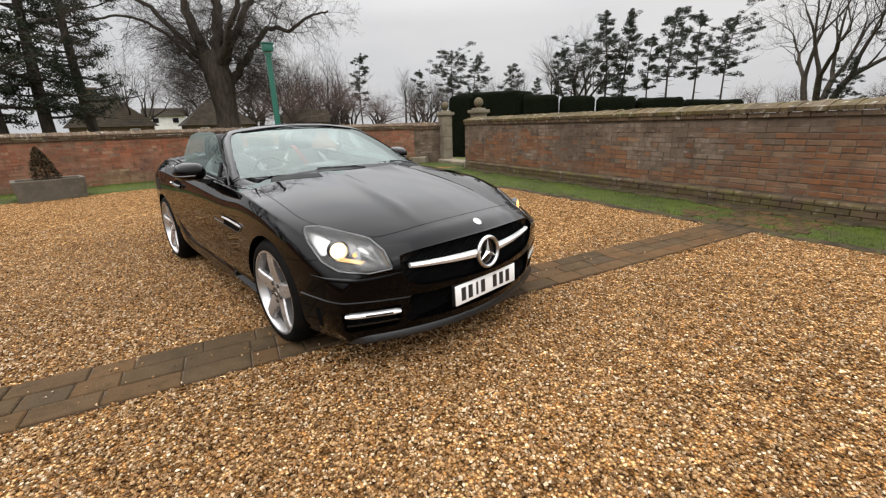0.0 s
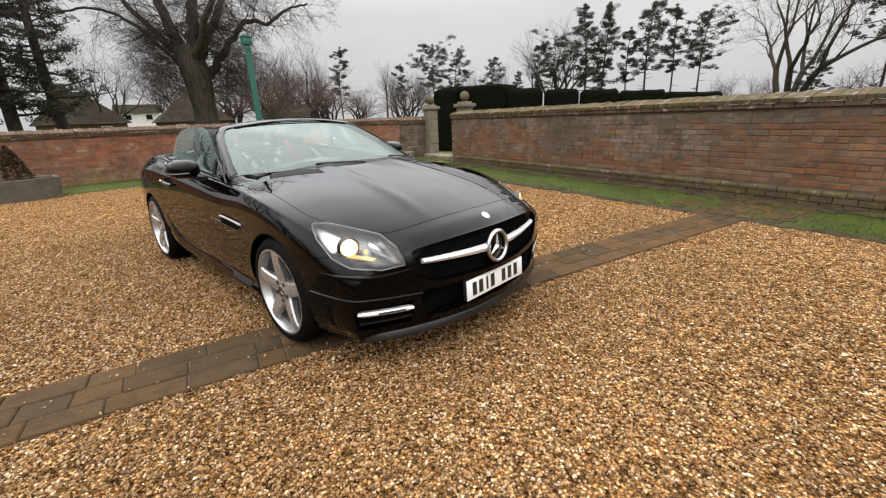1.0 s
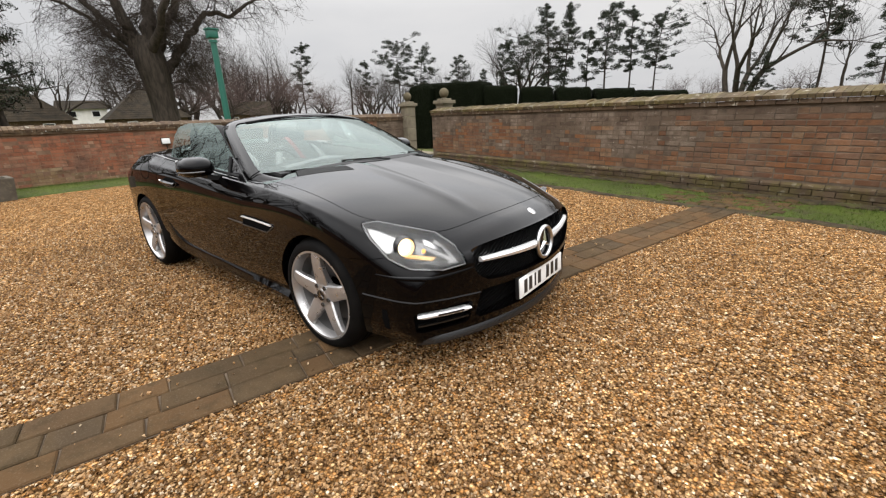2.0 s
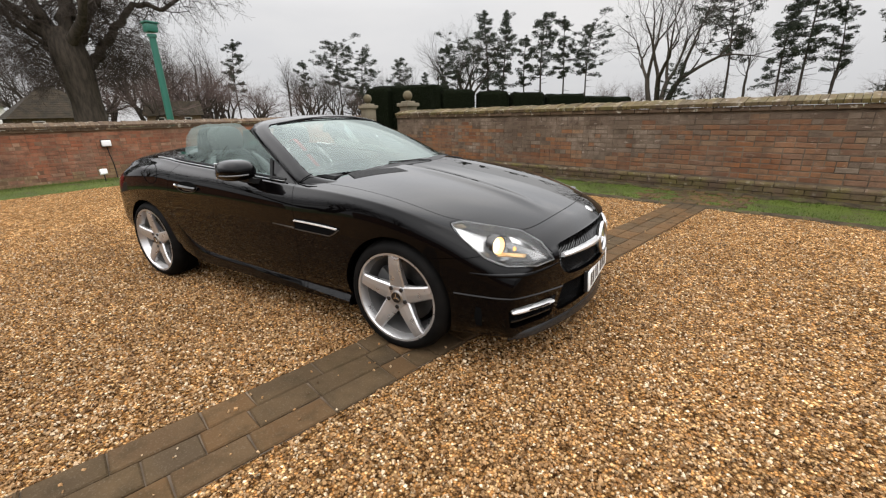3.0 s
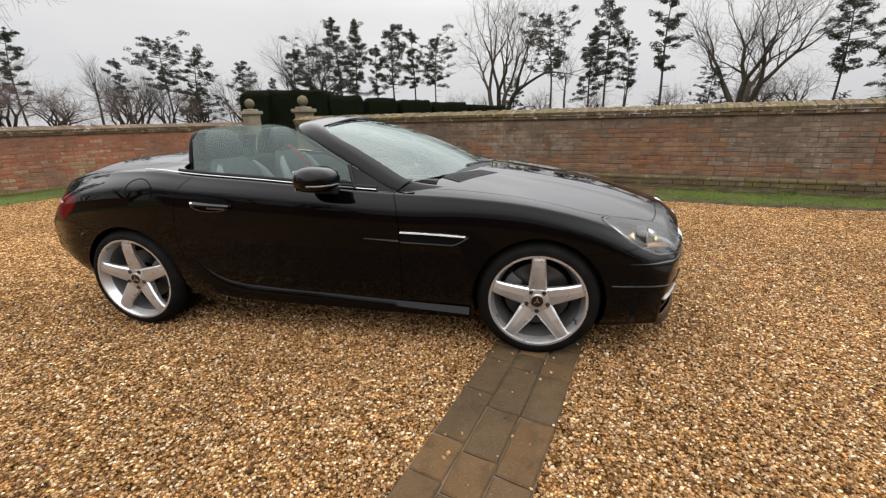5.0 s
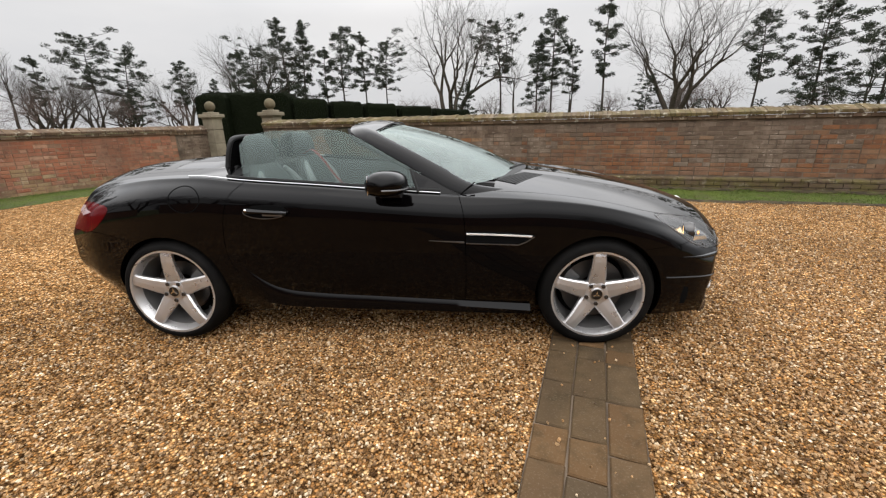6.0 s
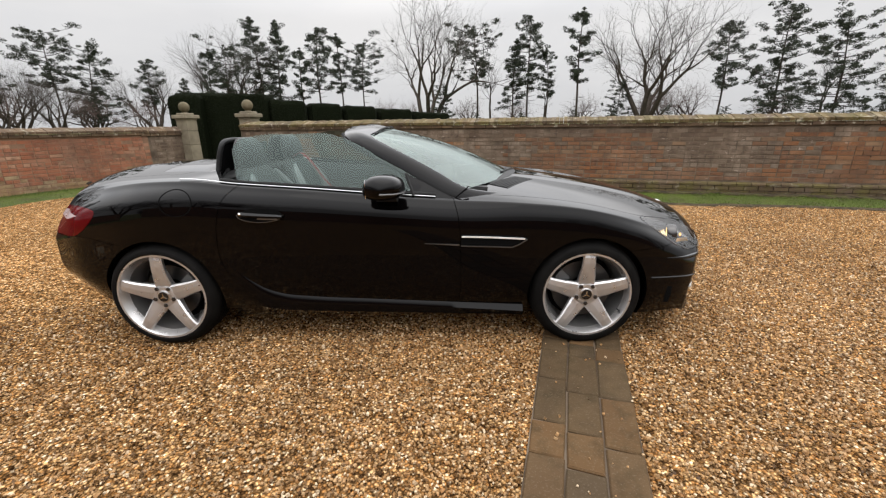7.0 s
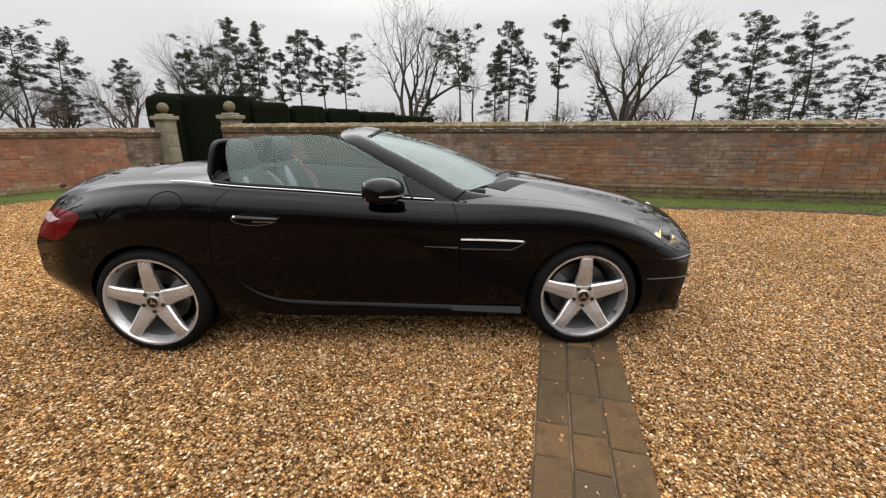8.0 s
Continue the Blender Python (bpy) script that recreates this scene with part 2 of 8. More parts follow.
M_MORTAR, M_MORTAR_PINK = mortar_material("lime_mortar", (0.055, 0.041, 0.029), (0.125, 0.095, 0.068)), mortar_material("pinkish_mortar", (0.105, 0.058, 0.036), (0.185, 0.115, 0.074))
M_LIMESTONE = limestone_material("old_limestone", (0.105, 0.088, 0.062), (0.185, 0.158, 0.114))
M_BALLSTONE = limestone_material("lichened_stone", (0.060, 0.050, 0.030), (0.110, 0.090, 0.056))
M_TROUGH = limestone_material("grey_stone_trough", (0.058, 0.049, 0.036), (0.100, 0.087, 0.067))


def paving_material():
    m = Mat("paving_block", rough=0.6, Specular_IOR_Level=0.04)
    v = m.world_coord()
    col = m.ramp(m.piece(), [(0.0, (0.036, 0.026, 0.016)), (0.25, (0.050, 0.033, 0.018)), (0.5, (0.066, 0.038, 0.018)), (0.75, (0.082, 0.045, 0.020)), (1.0, (0.044, 0.032, 0.020))])
    col = m.mix(m.map(m.noise(5.0, 6, v), 0.4, 0.7, 0, 0.5), col, (0.082, 0.054, 0.028))
    fine = m.noise(130, 4, v)
    col = m.mix(m.map(m.noise(9.0, 6, v, 0.7), 0.50, 0.66, 0, 0.55), col, (0.028, 0.021, 0.011))
    col = m.mix(m.map(fine, 0.55, 0.75, 0, 0.4), col, (0.13, 0.105, 0.075))
    m.set("Base Color", col)
    m.set("Roughness", m.map(m.noise(3.2, 4, v), 0.3, 0.7, 0.62, 0.9))
    m.bump(m.math("ADD", fine, m.math("MULTIPLY", m.noise(24, 4, v), 1.5)), 0.4, 0.004)
    return m.m


M_PAVING = paving_material()


def foliage_material(name, a, b, c, rough=0.6):
    m = Mat(name, rough=rough)
    m.set("Base Color", m.ramp(m.island(), [(0.0, a), (0.6, b), (1.0, c)]))
    return m.m


def bark_material(name, a, b):
    m = Mat(name, rough=0.9)
    v = m.world_coord((1, 1, 0.25))
    n = m.noise(9.0, 6, v)
    m.set("Base Color", m.ramp(n, [(0.35, a), (0.65, b)]))
    m.bump(n, 0.7, 0.03)
    return m.m


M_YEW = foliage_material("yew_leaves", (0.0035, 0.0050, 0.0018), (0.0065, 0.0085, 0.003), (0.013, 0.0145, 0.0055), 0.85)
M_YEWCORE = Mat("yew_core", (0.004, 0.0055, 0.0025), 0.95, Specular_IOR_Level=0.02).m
M_PINE = foliage_material("pine_needles", (0.014, 0.018, 0.011), (0.024, 0.030, 0.018), (0.042, 0.049, 0.030), 0.75)
M_BOX = foliage_material("brown_topiary", (0.022, 0.017, 0.007), (0.045, 0.029, 0.013), (0.075, 0.048, 0.022), 0.75)
M_BARK = bark_material("grey_bark", (0.020, 0.016, 0.012), (0.048, 0.038, 0.029))
M_BARKPINE = bark_material("pine_bark", (0.022, 0.018, 0.015), (0.052, 0.040, 0.032))
M_TWIG = Mat("bare_twigs", (0.042, 0.034, 0.028), 0.9).m
M_TWIGDARK = Mat("dark_twigs", (0.040, 0.031, 0.025), 0.9).m
M_TWIGRED = Mat("reddish_twigs", (0.085, 0.060, 0.052), 0.9).m


def tile_material():
    m = Mat("roof_tiles", rough=0.85)
    v = m.world_coord()
    m.set("Base Color", m.ramp(m.noise(1.5, 6, v), [(0.35, (0.013, 0.010, 0.006)), (0.65, (0.030, 0.022, 0.013))]))
    m.bump(m.noise(12, 3, v), 0.6, 0.03)
    return m.m


M_TILE = tile_material()


def render_material():
    m = Mat("pale_render", rough=0.85)
    m.set("Base Color", m.ramp(m.noise(2.0, 5, m.world_coord()), [(0.3, (0.55, 0.53, 0.49)), (0.7, (0.68, 0.66, 0.62))]))
    return m.m


M_RENDER = render_material()


# car finishes
def paint_material():
    """Deep black paint under clear lacquer: hardly any shine face on, a strong one at a slant."""
    m = bpy.data.materials.new("black_paint")
    m.use_nodes = True
    n, l = m.node_tree.nodes, m.node_tree.links
    n.clear()
    out, mix = n.new("ShaderNodeOutputMaterial"), n.new("ShaderNodeMixShader")
    df, gl, fr = n.new("ShaderNodeBsdfDiffuse"), n.new("ShaderNodeBsdfGlossy"), n.new("ShaderNodeFresnel")
    df.inputs["Color"].default_value = (0.0012, 0.0010, 0.0011, 1)
    fr.inputs["IOR"].default_value = 1.52
    mr = n.new("ShaderNodeMapRange")
    for k, v in zip(("From Min", "From Max", "To Min", "To Max"), (0.034, 1.0, 0.0, 1.40)):
        mr.inputs[k].default_value = v
    geo, tx, rr = n.new("ShaderNodeNewGeometry"), n.new("ShaderNodeTexNoise"), n.new("ShaderNodeMapRange")
    tx.inputs["Scale"].default_value, tx.inputs["Detail"].default_value = 2.2, 6.0
    for k, v in zip(("From Min", "From Max", "To Min", "To Max"), (0.35, 0.75, 0.004, 0.028)):
        rr.inputs[k].default_value = v
    l.new(geo.outputs["Position"], tx.inputs["Vector"]), l.new(tx.outputs["Fac"], rr.inputs["Value"]), l.new(rr.outputs["Result"], gl.inputs["Roughness"])
    l.new(fr.outputs[0], mr.inputs["Value"]), l.new(mr.outputs["Result"], mix.inputs["Fac"])
    l.new(df.outputs[0], mix.inputs[1]), l.new(gl.outputs[0], mix.inputs[2]), l.new(mix.outputs[0], out.inputs["Surface"])
    return m


def alloy_material():
    m = Mat("silver_alloy", (0.46, 0.45, 0.445), 0.30, 0.8)
    v = m.coord()
    m.set("Roughness", m.map(m.noise(22, 5, v), 0.3, 0.7, 0.24, 0.42))
    return m.m


def tyre_material():
    m = Mat("tyre_rubber", (0.014, 0.0135, 0.013), 0.7, Specular_IOR_Level=0.06)
    v = m.coord()
    m.set("Base Color", m.ramp(m.noise(9, 5, v), [(0.35, (0.0025, 0.0024, 0.0023)), (0.7, (0.006, 0.0055, 0.005))]))
    m.bump(m.noise(160, 3, v), 0.2, 0.002)
    return m.m


def thin_glass(name, tint, gloss_rough=0.0, body=0.025, ior=2.1, shine=(1, 1, 1)):
    """A single sheet of car glass: tinted see-through with a surface shine."""
    m = bpy.data.materials.new(name)
    m.use_nodes = True
    n, l = m.node_tree.nodes, m.node_tree.links
    n.clear()
    out, mix1, mix2 = n.new("ShaderNodeOutputMaterial"), n.new("ShaderNodeMixShader"), n.new("ShaderNodeMixShader")
    tr, gl, df, fr = n.new("ShaderNodeBsdfTransparent"), n.new("ShaderNodeBsdfGlossy"), n.new("ShaderNodeBsdfDiffuse"), n.new("ShaderNodeFresnel")
    tr.inputs["Color"].default_value = (*tint, 1)
    df.inputs["Color"].default_value = (0.35, 0.37, 0.36, 1)
    gl.inputs["Roughness"].default_value = gloss_rough
    gl.inputs["Color"].default_value = (*shine, 1)
    fr.inputs["IOR"].default_value = ior
    mix1.inputs["Fac"].default_value = body
    l.new(tr.outputs[0], mix1.inputs[1]), l.new(df.outputs[0], mix1.inputs[2])
    l.new(fr.outputs[0], mix2.inputs["Fac"])
    l.new(mix1.outputs[0], mix2.inputs[1]), l.new(gl.outputs[0], mix2.inputs[2])
    l.new(mix2.outputs[0], out.inputs["Surface"])
    return m


M_PAINT, M_ALLOY, M_TYRE = paint_material(), alloy_material(), tyre_material()
M_GLASS = thin_glass("windscreen_glass", (0.62, 0.71, 0.68), body=0.028, ior=1.72, shine=(0.88, 1.0, 0.96))
M_SIDEGLASS = thin_glass("side_glass", (0.43, 0.54, 0.51), body=0.006, ior=1.45, shine=(0.85, 1.0, 0.95))
M_LENS = thin_glass("lamp_lens", (0.93, 0.93, 0.93), body=0.0, ior=1.38)
# same alloy as the rim, with the shade behind the spokes in its colour
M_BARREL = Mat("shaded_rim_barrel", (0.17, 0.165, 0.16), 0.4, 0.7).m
# plain reflector tinted amber: the side light's glow is in its colour
M_AMBERGLOW = Mat("amber_lit_reflector", (0.42, 0.27, 0.12), 0.35, 0.9).m
M_CHROME = Mat("chrome", (0.72, 0.72, 0.72), 0.09, 1.0).m
M_SATIN = Mat("satin_silver", (0.55, 0.55, 0.55), 0.28, 1.0).m
M_LAMPCHROME = Mat("lamp_reflector", (0.36, 0.357, 0.35), 0.24, 1.0).m
M_LAMPBOWL = Mat("grey_lamp_bowl", (0.125, 0.124, 0.122), 0.22, 0.8).m
M_DARKTRIM = Mat("dark_satin_trim", (0.13, 0.13, 0.13), 0.30, 0.9).m
M_TRIM = Mat("bright_silver_trim", (0.80, 0.80, 0.80), 0.22, 0.55).m
M_DARKCHROME = Mat("dark_lamp_trim", (0.065, 0.063, 0.062), 0.25, 0.85).m
M_BLACKPLASTIC = Mat("black_plastic", (0.011, 0.011, 0.011), 0.5, Specular_IOR_Level=0.2).m
M_GLOSSPLASTIC = Mat("gloss_black_plastic", (0.006, 0.006, 0.006), 0.12).m
M_RUBBER = Mat("rubber_seal", (0.008, 0.008, 0.008), 0.7, Specular_IOR_Level=0.2).m
# near-black: shade of gaps and hollows as colour, also floor, infill and soil
M_DEEP = Mat("shade_and_soil_black", (0.003, 0.003, 0.003), 0.9, Specular_IOR_Level=0.03).m
M_PLATE = Mat("plate_white", (0.72, 0.72, 0.70), 0.35).m
M_INK = Mat("plate_black", (0.015, 0.015, 0.015), 0.4).m
M_DISC = Mat("brake_disc_steel", (0.075, 0.072, 0.07), 0.45, 1.0).m
M_CALIPER = Mat("caliper_grey", (0.10, 0.10, 0.10), 0.5, 0.4).m
M_RED_LENS = Mat("red_lamp_lens", (0.060, 0.001, 0.002), 0.12, Specular_IOR_Level=0.25).m
M_CLEAR_LENS = Mat("pale_lamp_lens", (0.30, 0.24, 0.24), 0.12).m
M_LEATHER = Mat("black_leather", (0.016, 0.016, 0.016), 0.55, Specular_IOR_Level=0.3).m
M_SEATTRIM = Mat("light_seat_piping", (0.16, 0.16, 0.16), 0.5).m
M_BELT = Mat("red_seat_belt", (0.15, 0.014, 0.012), 0.7).m
M_GREEN = Mat("green_post_paint", (0.008, 0.092, 0.062), 0.45).m
M_WHITEBOX = Mat("white_lamp_housing", (0.72, 0.72, 0.70), 0.4).m
M_PAPER = Mat("paper_disc", (0.70, 0.70, 0.70), 0.6).m


def glow(name, color, strength):
    m = bpy.data.materials.new(name)
    m.use_nodes = True
    b = m.node_tree.nodes["Principled BSDF"]
    b.inputs["Base Color"].default_value = (0.30 * color[0], 0.30 * color[1], 0.30 * color[2], 1)
    b.inputs["Emission Color"].default_value = (*color, 1)
    b.inputs["Emission Strength"].default_value = strength
    return m


M_BULB = glow("lit_headlamp_bulb", (1.0, 0.84, 0.54), 3.2)
# emits of itself: the bulb's light on the ring, put into the material
M_HALO = glow("painted_glow_rim", (1.0, 0.60, 0.22), 2.0)
M_BULB_AMBER = glow("lit_side_bulb", (1.0, 0.46, 0.10), 1.6)

# ---- mesh helpers ----
def from_bm(name, bm, material, parent=None, label="", smooth=False):
    me = bpy.data.meshes.new(name)
    bm.to_mesh(me)
    bm.free()
    if material:
        me.materials.append(material)
    if smooth:
        me.shade_smooth()
        me.set_sharp_from_angle(angle=radians(38))
    ob = new(name, me)
    if parent:
        ob.parent = parent
    if label:
        ob["label"] = label
    return ob


def part(name, bm, material, parent, label="", smooth=True):
    return from_bm(name, bm, material, parent, label, smooth)


def from_arrays(name, verts, faces, material, parent=None, smooth=False):
    """A mesh from a vertex array and a face array whose rows all have the same length."""
    me = bpy.data.meshes.new(name)
    verts, faces = np.asarray(verts, np.float32), np.asarray(faces, np.int32)
    k = faces.shape[1]
    me.vertices.add(len(verts))
    me.vertices.foreach_set("co", verts.ravel())
    me.loops.add(faces.size)
    me.loops.foreach_set("vertex_index", faces.ravel())
    me.polygons.add(len(faces))
    me.polygons.foreach_set("loop_start", np.arange(0, faces.size, k, dtype=np.int32))
    me.polygons.foreach_set("loop_total", np.full(len(faces), k, np.int32))
    me.polygons.foreach_set("use_smooth", np.full(len(faces), bool(smooth)))
    me.update(calc_edges=True)
    me.validate()
    me.materials.append(material)
    ob = new(name, me)
    if parent:
        ob.parent = parent
    return ob


def empty(name, m=None, **tags):
    ob = new(name)
    ob.empty_display_size = 0.1
    if m is not None:
        ob.matrix_world = m
    return tagged(ob, **tags)


def curve(keys, x):
    """A smooth curve through (x, value) keys, flat beyond its ends."""
    xs, ys = [k[0] for k in keys], [k[1] for k in keys]
    if x <= xs[0]:
        return ys[0]
    if x >= xs[-1]:
        return ys[-1]
    i = max(j for j in range(len(xs) - 1) if xs[j] <= x)
    d = [(ys[j + 1] - ys[j]) / (xs[j + 1] - xs[j]) for j in range(len(xs) - 1)]

    def slope(j):
        if j == 0 or j == len(xs) - 1:
            return d[0] if j == 0 else d[-1]
        if d[j - 1] * d[j] <= 0:
            return 0.0
        a, b = xs[j] - xs[j - 1], xs[j + 1] - xs[j]
        return (d[j - 1] * b + d[j] * a) / (a + b)

    h = xs[i + 1] - xs[i]
    s = (x - xs[i]) / h
    return ((2 * s**3 - 3 * s**2 + 1) * ys[i] + (s**3 - 2 * s**2 + s) * h * slope(i)
            + (3 * s**2 - 2 * s**3) * ys[i + 1] + (s**3 - s**2) * h * slope(i + 1))


def spline(points, n):
    """n + 1 points on a Catmull-Rom curve through the points."""
    p = [Vector(q) for q in points]
    p = [2 * p[0] - p[1]] + p + [2 * p[-1] - p[-2]]
    out, k = [], len(p) - 3
    for j in range(n + 1):
        u = j / n * k
        i = min(int(u), k - 1)
        t = u - i
        a, b, c, d = p[i:i + 4]
        out.append(0.5 * (2 * b + (c - a) * t + (2 * a - 5 * b + 4 * c - d) * t * t + (3 * b - a - 3 * c + d) * t**3))
    return out


def add_box(bm, size, m=None, bevel=0.0, segments=2):
    r = bmesh.ops.create_cube(bm, size=1.0)
    vs = r["verts"]
    for v in vs:
        v.co = Vector((v.co.x * size[0], v.co.y * size[1], v.co.z * size[2]))
    if bevel:
        es = list({e for v in vs for e in v.link_edges})
        r = bmesh.ops.bevel(bm, geom=es, offset=bevel, segments=segments, profile=0.5, affect="EDGES")
        vs = list({v for f in r["faces"] for v in f.verts} | {v for v in vs if v.is_valid})
    if m is not None:
        bmesh.ops.transform(bm, matrix=m, verts=vs)
    return vs


def box_bm(size, m=None, bevel=0.0, segments=2):
    bm = bmesh.new()
    add_box(bm, size, m, bevel, segments)
    return bm


def add_rings(bm, rings, closed=True, cap=False):
    """Joins rings of equally many points into a skin."""
    rows = [[bm.verts.new(p) for p in r] for r in rings]
    n = len(rows[0])
    for a, b in zip(rows, rows[1:]):
        for i in range(n if closed else n - 1):
            j = (i + 1) % n
            bm.faces.new((a[i], a[j], b[j], b[i]))
    if cap:
        bm.faces.new(list(reversed(rows[0])))
        bm.faces.new(rows[-1])
    return rows


def tube_bm(path, radius, sides=8, bm=None, flat=1.0):
    """A round tube along a path; radius is a number or one for each point."""
    bm = bm or bmesh.new()
    p = [Vector(q) for q in path]
    rings = []
    ref = None
    for i, c in enumerate(p):
        t = (p[min(i + 1, len(p) - 1)] - p[max(i - 1, 0)]).normalized()
        if ref is None:
            ref = Vector((0, 0, 1)) if abs(t.z) < 0.9 else Vector((1, 0, 0))
        u = t.cross(ref).normalized()
        w = u.cross(t).normalized()
        ref = w
        r = radius if isinstance(radius, (int, float)) else radius[i]
        rings.append([c + r * (math.cos(a) * u * flat + math.sin(a) * w) for a in (2 * math.pi * k / sides for k in range(sides))])
    add_rings(bm, rings, True, True)
    bmesh.ops.recalc_face_normals(bm, faces=bm.faces[:])
    return bm


def lathe_bm(profile, sides=48, bm=None, arc=1.0):
    """Turns (radius, along) pairs round the y axis."""
    bm = bm or bmesh.new()
    rings = []
    for k in range(sides):
        a = 2 * math.pi * k / sides
        rings.append([(r * math.cos(a), y, r * math.sin(a)) for r, y in profile])
    rows = [[bm.verts.new(q) for q in r] for r in rings]
    for i in range(sides):
        a, b = rows[i], rows[(i + 1) % sides]
        for j in range(len(profile) - 1):
            bm.faces.new((a[j], a[j + 1], b[j + 1], b[j]))
    bmesh.ops.remove_doubles(bm, verts=bm.verts[:], dist=1e-5)
    bmesh.ops.recalc_face_normals(bm, faces=bm.faces[:])
    return bm


def prism_bm(outline, depth_from, depth_to, axis):
    """A straight prism over a closed 2D outline, standing along an axis ('x', 'y' or 'z')."""
    bm = bmesh.new()

    def at(u, v, d):
        return {"x": (d, u, v), "y": (u, d, v), "z": (u, v, d)}[axis]

    add_rings(bm, [[at(u, v, depth_from) for u, v in outline], [at(u, v, depth_to) for u, v in outline]], True, True)
    bmesh.ops.recalc_face_normals(bm, faces=bm.faces[:])
    return bm


def rounded(points, n=40):
    """A closed smooth outline through 2D points."""
    k = len(points)
    out = []
    for i in range(k):
        a, b, c, d = (Vector(points[(i + j - 1) % k]) for j in range(4))
        for s in range(max(2, n // k)):
            t = s / max(2, n // k)
            out.append(tuple(0.5 * (2 * b + (c - a) * t + (2 * a - 5 * b + 4 * c - d) * t * t + (3 * b - a - 3 * c + d) * t**3)))
    return out

# ---- ground ----
WALL_A, WALL_B = 5.765, -0.264          # face of the garden wall: y = WALL_A + WALL_B * x


def wall_y(x):
    return WALL_A + WALL_B * x


def left_x(y):
    """Face of the side wall, which swings round to the gate."""
    return -9.56 if y < -1.2 else -9.52 + 0.09 * y + 0.037 * y * y


def build_ground():
    ring = [0, 8, 20, 45, 90, 180, 400, 900]
    bm = bmesh.new()
    rows = []
    for r in ring[1:]:
        rows.append([(r * math.cos(a), r * math.sin(a), -0.035) for a in (2 * math.pi * k / 48 for k in range(48))])
    out = add_rings(bm, rows)
    mid = bm.verts.new((0, 0, -0.035))
    for i in range(48):
        bm.faces.new((mid, out[0][i], out[0][(i + 1) % 48]))
    bmesh.ops.recalc_face_normals(bm, faces=bm.faces[:])
    tagged(from_bm("ground", bm, M_FIELD), "dull green field reaching to the horizon", "ground", kind="structure")

    # gravel court: gently uneven sheet, from the lawns to well behind the camera
    nx, ny = 130, 120
    xs, ys = np.linspace(-9.4, 15, nx), np.linspace(-13, 8.2, ny)
    v = []
    for y in ys:
        for x in xs:
            v.append((x, y, 0.006 * noise.noise((x * 0.8, y * 0.8, 0)) - 0.004))
    f = [(j * nx + i, j * nx + i + 1, (j + 1) * nx + i + 1, (j + 1) * nx + i) for j in range(ny - 1) for i in range(nx - 1)
         if 0.5 * (ys[j] + ys[j + 1]) < wall_y(0.5 * (xs[i] + xs[i + 1])) + 0.1 and xs[i] > left_x(ys[j]) + 0.3]
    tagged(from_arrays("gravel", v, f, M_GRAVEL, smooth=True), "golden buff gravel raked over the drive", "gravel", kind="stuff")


build_ground()


def lawn_edge_r(x):
    return wall_y(x) - curve([(-4, 2.0), (-1, 1.45), (1.5, 1.32), (3.5, 1.32), (6, 1.2), (14, 1.2)], x)


def lawn_edge_l(y):
    return left_x(y) + curve([(-8, 1.7), (0, 1.75), (3, 1.6), (5, 1.55), (7, 1.9)], y)


